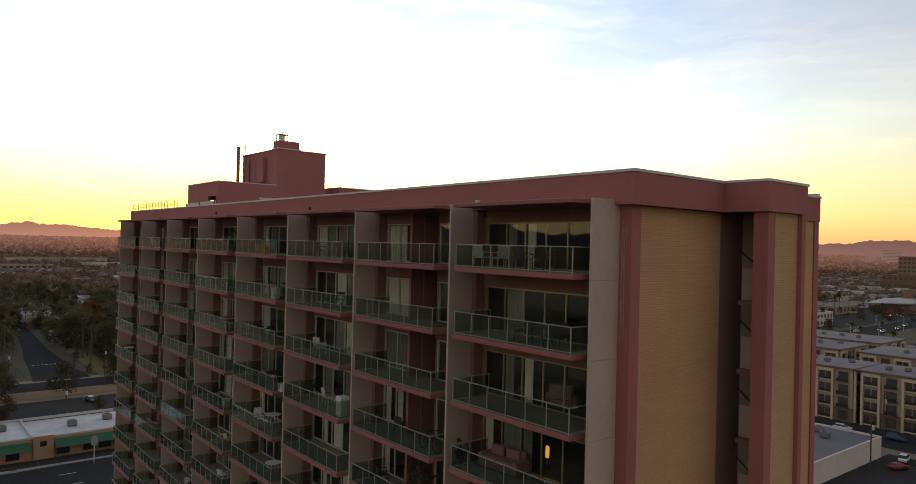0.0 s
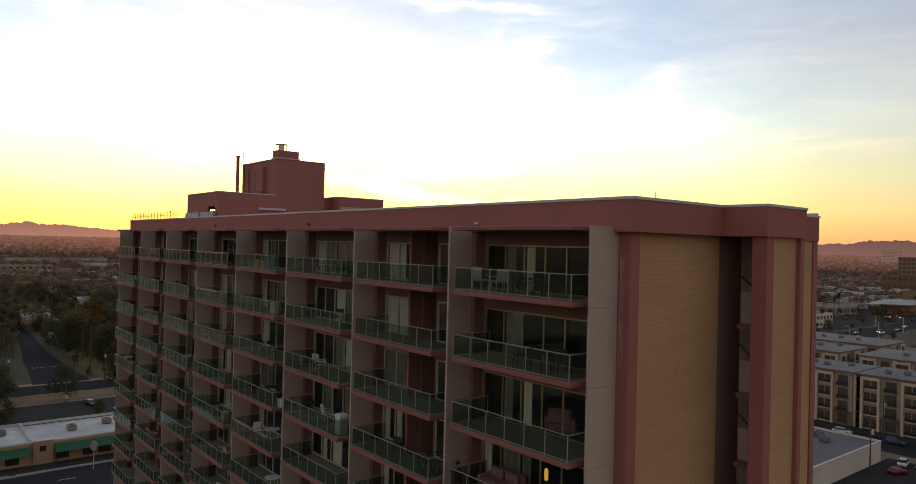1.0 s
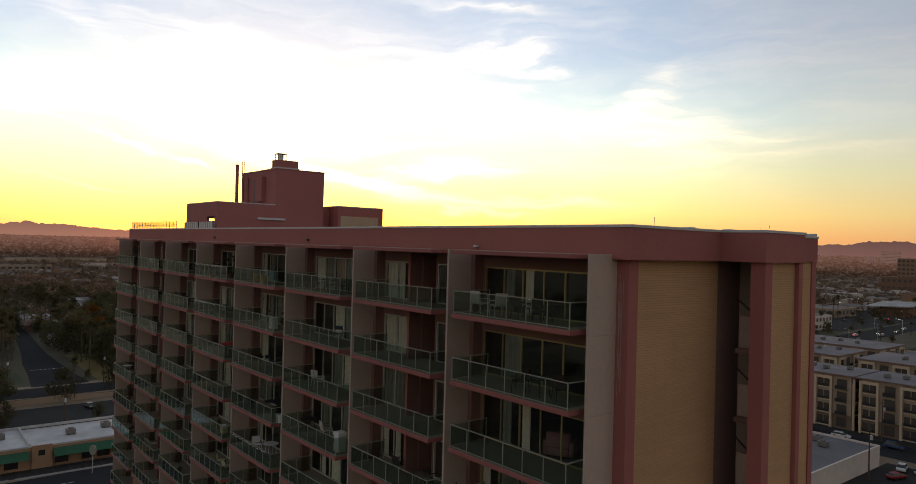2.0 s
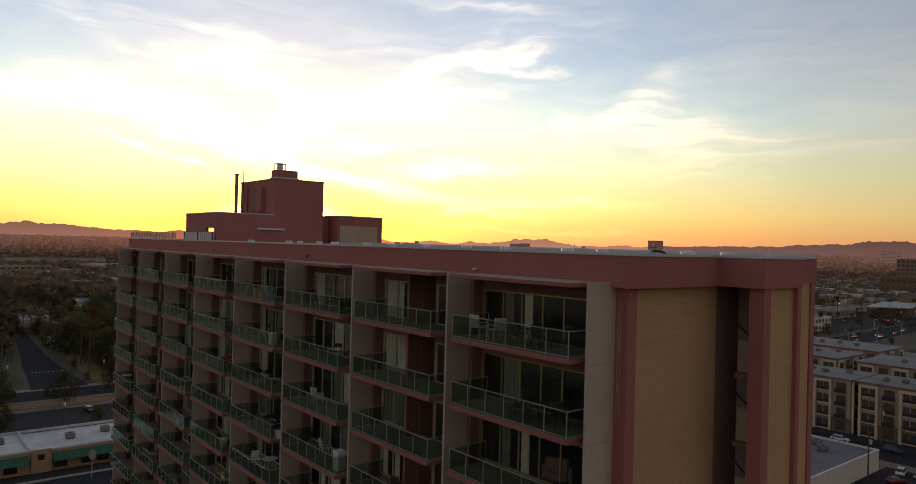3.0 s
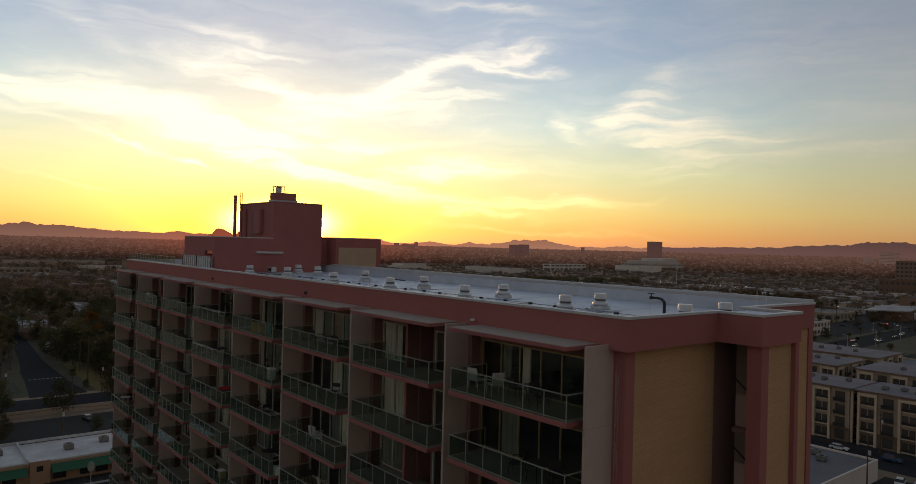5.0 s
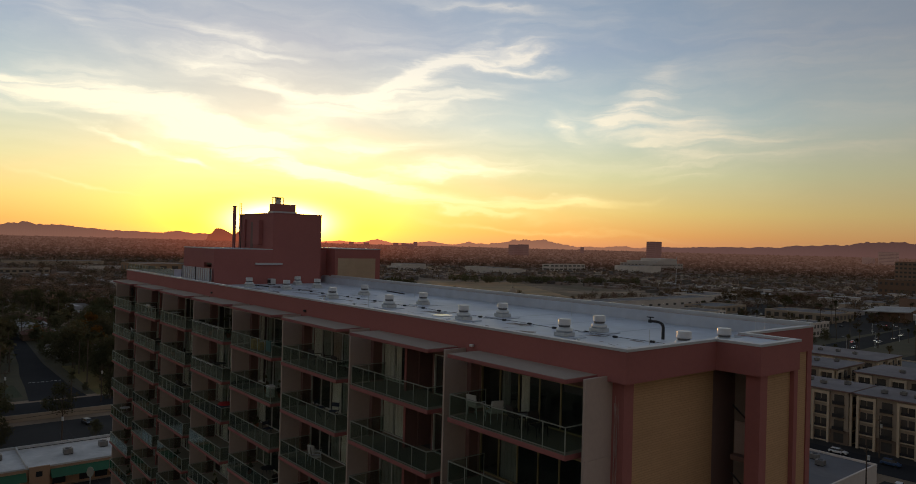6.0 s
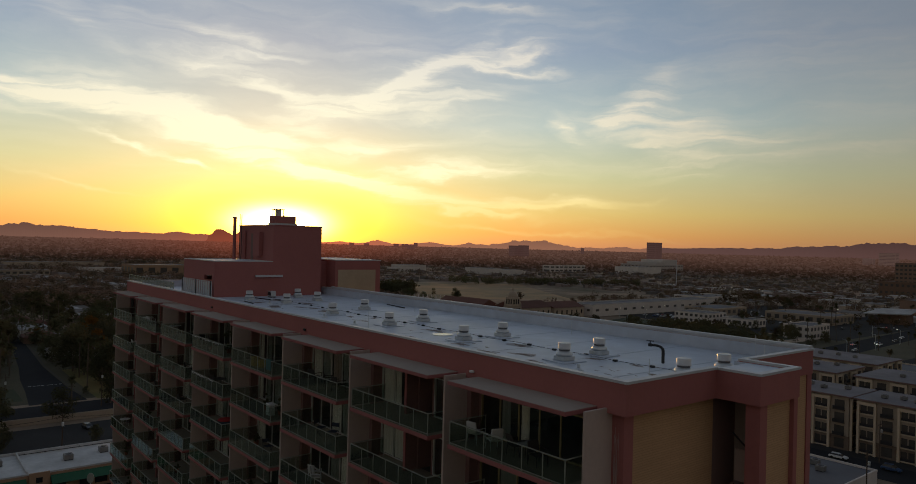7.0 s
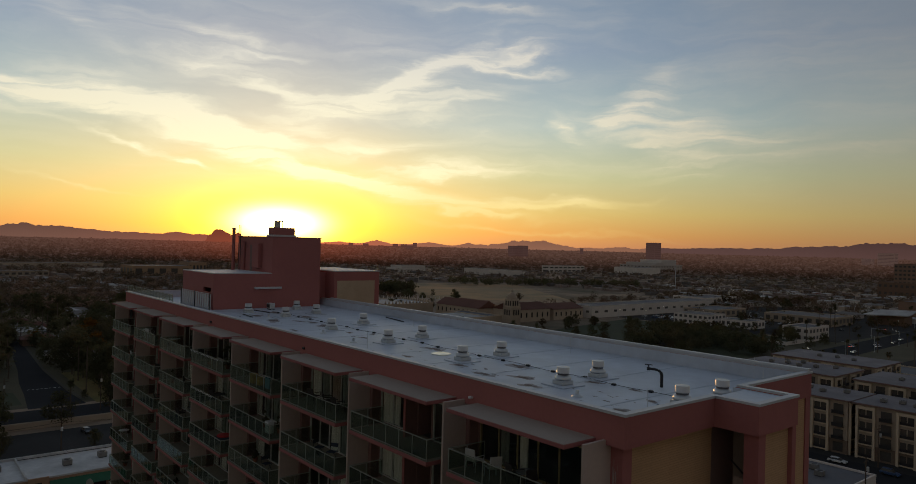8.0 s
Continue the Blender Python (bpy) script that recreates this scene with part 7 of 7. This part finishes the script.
def plant_kind(h, seed, label):
    t = thing("potted_plant", label, "plant", "balcony plants")
    bm = bmesh.new()
    lathe(bm, [(0.0, 0.0), (0.13, 0.0), (0.18, 0.30), (0.16, 0.30), (0.15, 0.26), (0.0, 0.26)], 14)
    part("pot", bm, TERRA, t)
    linked("leaves", leaf_crown(0.38 * h, 0.30, 0.3 + h, 9, 16, seed, 0.16), LEAF, t)
    return t


def folding_kind():
    t = thing("folding_chair", "dark folding director chair on the balcony", "chair", "balcony chairs")
    for s in (-0.24, 0.24):
        bm = rod(bmesh.new(), (s, -0.24, 0), (s, 0.24, 0.5), 0.016)
        rod(bm, (s, 0.24, 0), (s, -0.24, 0.5), 0.016)
        part("leg_frame", bm, BLACK, t)
        part("back_post", rod(bmesh.new(), (s, 0.24, 0.5), (s, 0.28, 0.95), 0.016), BLACK, t)
    part("seat", boxes((-0.24, 0.24, -0.24, 0.24, 0.49, 0.51)), BLUE, t)
    part("backrest", boxes((-0.24, 0.24, 0.26, 0.28, 0.70, 0.92)), BLUE, t)
    return t


def sofa_kind():
    t = thing("sofa", "mauve upholstered two-seat sofa on the balcony", "sofa")
    part("base", soft(boxes((-0.95, 0.95, -0.42, 0.42, 0.08, 0.42)), 0.06, 2), MAUVE, t)
    part("backrest", soft(boxes((-0.95, 0.95, 0.22, 0.46, 0.422, 0.92)), 0.08, 2), MAUVE, t)
    for s in (-1, 1):
        part("armrest", soft(boxes((s * 0.98 - 0.12, s * 0.98 + 0.12, -0.45, 0.46, 0.08, 0.64)), 0.08, 2), MAUVE, t)
        part("seat_cushion", soft(boxes((s * 0.43 - 0.42, s * 0.43 + 0.42, -0.42, 0.21, 0.424, 0.55)), 0.05, 2), MAUVE, t)
        part("back_cushion", soft(boxes((s * 0.43 - 0.36, s * 0.43 + 0.36, 0.05, 0.215, 0.556, 0.95)), 0.06, 2), MAUVE, t)
    return t


def armchair_kind():
    t = thing("armchair", "big grey-mauve upholstered armchair behind the glass", "armchair")
    part("base", soft(boxes((-0.45, 0.45, -0.45, 0.42, 0.06, 0.40)), 0.06, 2), MAUVE, t)
    part("seat_cushion", soft(boxes((-0.40, 0.40, -0.45, 0.20, 0.402, 0.54)), 0.05, 2), MAUVE, t)
    part("backrest", soft(boxes((-0.50, 0.50, 0.20, 0.46, 0.40, 1.02)), 0.10, 3), MAUVE, t)
    for s in (-1, 1):
        part("armrest", soft(boxes((s * 0.55 - 0.11, s * 0.55 + 0.11, -0.46, 0.40, 0.06, 0.66)), 0.08, 2), MAUVE, t)
    return t


def floor_lamp(x, y, k):
    t = thing("floor_lamp", "glowing paper floor lamp in a dark room", "lamp", at=(x, y, floor_z(k)))
    bm = bmesh.new()
    lathe(bm, [(0.0, 0), (0.16, 0), (0.16, 0.03), (0.0, 0.035)], 14)
    part("base", bm, BLACK, t)
    part("stem", rod(bmesh.new(), (0, 0, 0.03), (0, 0, 0.43), 0.015), BLACK, t)
    bm = bmesh.new()
    lathe(bm, [(0.0, 0.42), (0.07, 0.422), (0.085, 0.50), (0.085, 0.82), (0.06, 0.92), (0.0, 0.93)], 14)
    part("shade", bm, WARM_SHADE, t, "glowing warm paper shade")


WARM_SHADE = lamp_surface("warm_paper_shade", (1.0, 0.50, 0.05), 0.55)
GREY_TOP = surface("grey_table_glass", (0.16, 0.17, 0.17), 0.15, 0.1, 4.0, 1.0, 0.0)
padded = chair_kind("patio_chair", "white padded patio chair with metal frame", STEEL, CUSHION, 0.92, 0.15, True, 0.08)
sling = chair_kind("patio_chair", "brown sling patio chair with metal frame", DARK_WEAVE, DARK_WEAVE, 0.85, 0.22, True, 0.03)
wicker = chair_kind("wicker_chair", "dark wicker balcony chair with pale cushion", BLACK, DARK_WEAVE, 0.85, 0.2, True, 0.09)
mono = chair_kind("plastic_chair", "white moulded plastic garden chair", PLASTIC, PLASTIC, 0.85, 0.2, True, 0.03)
cream = chair_kind("shell_chair", "cream plastic shell chair on thin legs", BLACK, CREAM, 0.85, 0.22, False, 0.03)
lounge = chair_kind("lounge_chair", "pale reclined lounge chair on the balcony", WOODTOP, CUSHION, 1.25, 0.75, True, 0.06)
armchair = armchair_kind()
glass_table = round_table_kind(0.42, 0.62, GREY_TOP, BLACK, "small round metal balcony table")
dark_table = round_table_kind(0.50, 0.72, BLACK, BLACK, "dark round balcony table")
white_table = round_table_kind(0.50, 0.72, PLASTIC, PLASTIC, "white round plastic balcony table")
fold = folding_kind()
plant_s = plant_kind(0.7, 41, "small leafy plant in a terracotta pot")
plant_l = plant_kind(1.3, 42, "tall leafy plant in a terracotta pot")
sofa = sofa_kind()
first = [(padded, -7.3, -0.55, 0, 190), (sling, -5.05, -0.35, 0, 170), (wicker, -2.6, -0.55, 1, 60), (mono, -35.8, -0.6, 6, 200), (cream, -36.4, -0.4, 5, 150), (lounge, -38.5, -0.5, 7, 240), (armchair, -4.35, 1.45, 2, 205),
         (glass_table, -4.5, -0.25, 0, 0), (dark_table, -3.5, -0.75, 1, 0), (white_table, -27.2, -0.6, 5, 0), (fold, -19.8, -0.35, 1, 30), (plant_s, -8.0, -0.95, 3, 0), (plant_l, -11.8, -0.5, 4, 0), (sofa, -6.25, -0.02, 3, 4)]
for t, x, y, k, a in first:
    t.matrix_world = pose(x, y, floor_z(k), 0, 0, a)
for kind, x, y, k, a in ((padded, -6.1, -0.6, 0, 250), (sling, -3.6, -0.6, 0, 80), (wicker, -4.6, -0.7, 1, 300), (padded, -21.9, -0.3, 2, 200), (padded, -21.2, -0.6, 2, 150), (padded, -20.9, -0.2, 3, 170),
                          (dark_table, -22.8, -0.35, 3, 0), (cream, -34.7, -0.6, 5, 190), (fold, -21.0, -0.5, 1, 120), (sling, -20.6, -0.2, 0, 160), (sling, -22.2, -0.3, 0, 200), (sling, -19.4, -0.3, 0, 190),
                          (plant_s, -26.7, -0.3, 1, 40), (dark_table, -28.2, -0.3, 3, 0), (wicker, -25.9, -0.6, 3, 120), (mono, -29.6, -0.6, 4, 80), (white_table, -28.3, -0.2, 4, 0),
                          (sling, -13.4, -0.2, 3, 190), (plant_l, -10.8, -0.5, 4, 60), (plant_l, -12.4, -0.2, 4, 100), (plant_s, -30.5, -0.2, 2, 0), (sling, -42.3, -0.5, 0, 160), (dark_table, -41.2, -0.6, 0, 0), (sling, -40.2, -0.5, 0, 220),
                          (mono, -49.1, -0.4, 0, 180), (white_table, -48.1, -0.3, 0, 0), (white_table, -56.0, -0.4, 0, 0), (mono, -55.0, -0.4, 0, 200), (plant_s, -44.8, -0.9, 4, 0), (sling, -41.3, -0.5, 4, 170), (plant_s, -36.2, -0.8, 4, 0),
                          (plant_s, -44.5, -0.8, 6, 30), (plant_s, -49.3, -0.9, 5, 0), (padded, -57.6, -0.4, 4, 180), (sling, -52.0, -0.4, 2, 180), (dark_table, -42.5, -0.4, 7, 0), (padded, -43.6, -0.4, 7, 220),
                          (plant_l, -62.0, -0.5, 5, 0), (white_table, -62.8, -0.5, 4, 0), (plant_s, -60.0, -0.7, 6, 0), (wicker, -50.2, -0.5, 8, 190), (lounge, -53.5, -0.4, 6, 200), (fold, -20.5, -0.4, 6, 60), (dark_table, -30.0, -0.3, 7, 0)):
    put(kind, x, y, k, a)
for kind, x, y, k, a in ((sling, -38.9, -0.3, 0, 170), (plant_s, -37.6, -0.9, 0, 0), (plant_l, -35.4, -0.4, 0, 50), (dark_table, -36.8, -0.5, 1, 0), (sling, -37.9, -0.4, 1, 200), (plant_s, -28.6, -0.4, 1, 10),
                         (sling, -44.0, -0.4, 1, 150), (plant_s, -46.4, -0.9, 1, 80), (wicker, -45.2, -0.5, 2, 190), (fold, -28.2, -0.4, 2, 100), (plant_s, -29.8, -0.9, 3, 0), (sling, -14.9, -0.3, 4, 160), (plant_s, -9.9, -0.4, 4, 0),
                         (cream, -29.4, -0.5, 6, 200), (plant_l, -37.2, -0.3, 7, 0), (sling, -51.6, -0.4, 1, 210), (plant_s, -53.4, -0.9, 3, 0), (mono, -60.2, -0.4, 1, 180), (dark_table, -59.0, -0.4, 2, 0), (wicker, -21.6, -0.4, 5, 170), (dark_table, -20.4, -0.5, 5, 0)):
    put(kind, x, y, k, a)
floor_lamp(-5.5, 1.8, 3)


def crate(x, y, k, w, d, h, material, name, label, category):
    t = thing(name, label, category, at=(x, y, floor_z(k)))
    part("body", soft(boxes((-w / 2, w / 2, -d / 2, d / 2, 0, h * 0.82)), 0.02), material, t)
    part("lid", soft(boxes((-w / 2 - 0.02, w / 2 + 0.02, -d / 2 - 0.02, d / 2 + 0.02, h * 0.822, h)), 0.02), PLASTIC if material is not YELLOW else YELLOW, t)
    return t


crate(-29.5, -0.9, 0, 0.55, 0.4, 0.62, YELLOW, "plastic_bin", "bright yellow plastic bin on the balcony", "bin")
crate(-28.7, -0.8, 0, 0.50, 0.4, 0.50, YELLOW, "plastic_bin", "bright yellow plastic bin on the balcony", "bin")
crate(-18.1, -0.9, 3, 0.55, 0.5, 1.05, PLASTIC, "storage_box", "tall white storage box on the balcony", "box")
crate(-27.1, -0.8, 1, 0.5, 0.4, 0.75, PLASTIC, "storage_box", "white storage box beside the railing", "box")
crate(-25.5, -0.9, 3, 0.5, 0.4, 0.5, PLASTIC, "cool_box", "white cool box on the balcony", "box")
crate(-35.0, -0.8, 4, 0.6, 0.4, 0.55, CREAM, "storage_box", "pale crate beside the balcony railing", "box")
parasol = thing("folded_parasol", "folded red and blue parasol lying over a table", "parasol", at=(-34.9, -0.7, floor_z(2)))
bm = bmesh.new()
lathe(bm, [(0.0, 0.80), (0.55, 0.84), (0.50, 0.93), (0.2, 1.0), (0.0, 1.02)], 14)
part("canopy", bm, REDCLOTH, parasol)
bm = bmesh.new()
lathe(bm, [(0.75, 0.70), (0.78, 0.74), (0.56, 0.80), (0.0, 0.79)], 14)
part("valance", bm, BLUE, parasol)
part("pole", rod(bmesh.new(), (0, 0, 0), (0, 0, 0.8), 0.03), STEEL, parasol)
towel = thing("hung_towel", "teal towel hung over a rail", "towel", at=(-25.75, FRONT + 0.02, floor_z(0)))
part("cloth", boxes((-0.35, 0.35, -0.02, 0.0, 0.35, RAIL_H + 0.01), (-0.35, 0.35, -0.02, 0.12, RAIL_H + 0.012, RAIL_H + 0.03)), TEAL, towel)


def garland(j, k, x0, x1, label):
    """String of small pale lights or flowers looped along a railing."""
    t = thing("rail_garland", label, "garland", at=(0, FRONT + 0.03, floor_z(k)))
    r = random.Random(j * 10 + k)
    bm = bmesh.new()
    n = int((x1 - x0) / 0.12)
    for i in range(n):
        x = x0 + (x1 - x0) * i / n
        z = RAIL_H - 0.02 - 0.07 * abs(math.sin(i * 0.55)) + r.uniform(-0.03, 0.03)
        s = r.uniform(0.012, 0.028)
        box(bm, x - s, x + s, -s - 0.03, s - 0.03, z - s, z + s)
    part("bulbs", bm, PLASTIC, t)
    bm = bmesh.new()
    for i in range(0, n - 2, 2):
        xa, xb = x0 + (x1 - x0) * i / n, x0 + (x1 - x0) * (i + 2) / n
        rod(bm, (xa, -0.035, RAIL_H - 0.02 - 0.07 * abs(math.sin(i * 0.55))), (xb, -0.035, RAIL_H - 0.02 - 0.16 * abs(math.sin((i + 2) * 0.55))), 0.008, 4)
    part("cord", bm, BLACK, t)


garland(5, 0, -39.8, -34.0, "pale flower garland looped along the railing")
garland(5, 1, -39.4, -35.0, "pale flower garland looped along the railing")
garland(4, 4, -31.6, -25.8, "string of white lights along the railing")

# cycle leaning by the far rail
bike = thing("bicycle", "dark bicycle leaning beside the railing", "bicycle", at=(-10.2, -0.9, floor_z(3)))
for x in (-0.5, 0.5):
    bm = bmesh.new()
    pts = [(x + 0.33 * math.cos(a), 0.0, 0.34 + 0.33 * math.sin(a)) for a in [i * math.pi / 9 for i in range(18)]]
    for p, q in zip(pts, pts[1:] + pts[:1]):
        rod(bm, p, q, 0.018, 5)
    part("wheel", bm, TYRE, bike)
bm = bmesh.new()
for p, q in (((-0.5, 0, 0.34), (-0.15, 0, 0.80)), ((-0.15, 0, 0.80), (0.35, 0, 0.82)), ((0.35, 0, 0.82), (0.5, 0, 0.34)), ((-0.05, 0, 0.34), (0.35, 0, 0.78)), ((-0.15, 0, 0.9), (-0.05, 0, 0.34)), ((-0.5, 0, 0.34), (-0.05, 0, 0.34)), ((0.35, -0.25, 1.0), (0.35, 0.25, 1.0)), ((0.35, 0, 0.82), (0.35, 0, 1.0))):
    rod(bm, p, q, 0.02, 5)
part("frame", bm, BLACK, bike)

# small fittings: wall lamps, security light on the parapet, pale drips on the corner
light = thing("security_light", "small pale security light under the parapet", "lamp", at=(-8.2, -0.02, 47.95))
part("head", soft(boxes((-0.10, 0.10, -0.16, 0.0, -0.05, 0.05)), 0.02), PLASTIC, light)
part("bracket", boxes((-0.03, 0.03, -0.02, 0.014, -0.04, 0.04)), STEEL, light)
for x, z in ((-24.15, 48.05), (-40.05, 48.08)):
    spout = thing("scupper", "small dark drain spout through the parapet", "drain", "parapet drains", at=(x, -0.01, z))
    part("mouth", soft(boxes((-0.11, 0.11, -0.10, 0.0, -0.07, 0.07)), 0.02), BLACK, spout)
drips = tagged(new("paint_drips"), "pale mineral drips down the red pilaster", "stain", kind="stuff")
bm = bmesh.new()
rd = random.Random(9)
for i in range(16):
    x = -0.60 + rd.uniform(-0.11, 0.11)
    z1 = 47.1 - rd.uniform(0, 3.5)
    h = rd.uniform(0.5, 3.2)
    w = rd.uniform(0.002, 0.007)
    bm.faces.new([bm.verts.new(p) for p in ((x - w, 0.294, z1 - h), (x + w * 0.6, 0.294, z1 - h), (x + w, 0.294, z1), (x - w, 0.294, z1))])
part("drip", bm, CUSHION, drips)
wreath = thing("wall_ornament", "dark round ornament on a balcony wall", "ornament", at=(-63.6, 0.08, 46.55))
bm = bmesh.new()
lathe(bm, [(0.18, -0.04), (0.42, -0.05), (0.45, 0.0), (0.42, 0.05), (0.18, 0.04)], 20)
bmesh.ops.transform(bm, matrix=pose(0, 0, 0, 90, 0, 0), verts=bm.verts)
part("ring", bm, BLACK, wreath)

# asphalt lots with parked cars near the avenue
rq = random.Random(15)
for i in range(24):
    at_rest(rq.choice(cars), -300 + 11 * (i % 10) + rq.uniform(-1, 1), 520 + 36 * (i // 10) + rq.uniform(-2, 2), 90 + rq.choice((0, 180)))
for i in range(34):
    x, y = rq.uniform(-335, -175), rq.uniform(445, 690)
    s = rq.uniform(0.45, 0.85)
    if abs(x - avenue_x(y)) > 14:
        copy_thing(kinds[rq.choice((0, 1, 1, 3, 4))], pose(x, y, 0, 0, 0, rq.uniform(0, 360)) @ Matrix.Diagonal((s, s, s, 1)))
for i in range(22):
    x, y = rq.uniform(-118, -20), rq.uniform(290, 620)
    s = rq.uniform(0.5, 0.9)
    copy_thing(kinds[rq.choice((0, 1, 1, 3, 4))], pose(x, y, 0, 0, 0, rq.uniform(0, 360)) @ Matrix.Diagonal((s, s, s, 1)))
for x, y, w, d, h in ((-80, 320, 40, 24, 6), (-60, 380, 46, 30, 7), (-95, 430, 26, 30, 8), (-50, 470, 50, 30, 7), (-90, 560, 34, 40, 9)):
    block_building("shop_hall", "low pale shop hall with flat roof", x - w / 2, x + w / 2, y - d / 2, y + d / 2, h, WHITE_WALL if h > 6.5 else BEIGE_WALL, 1, 6, 5)
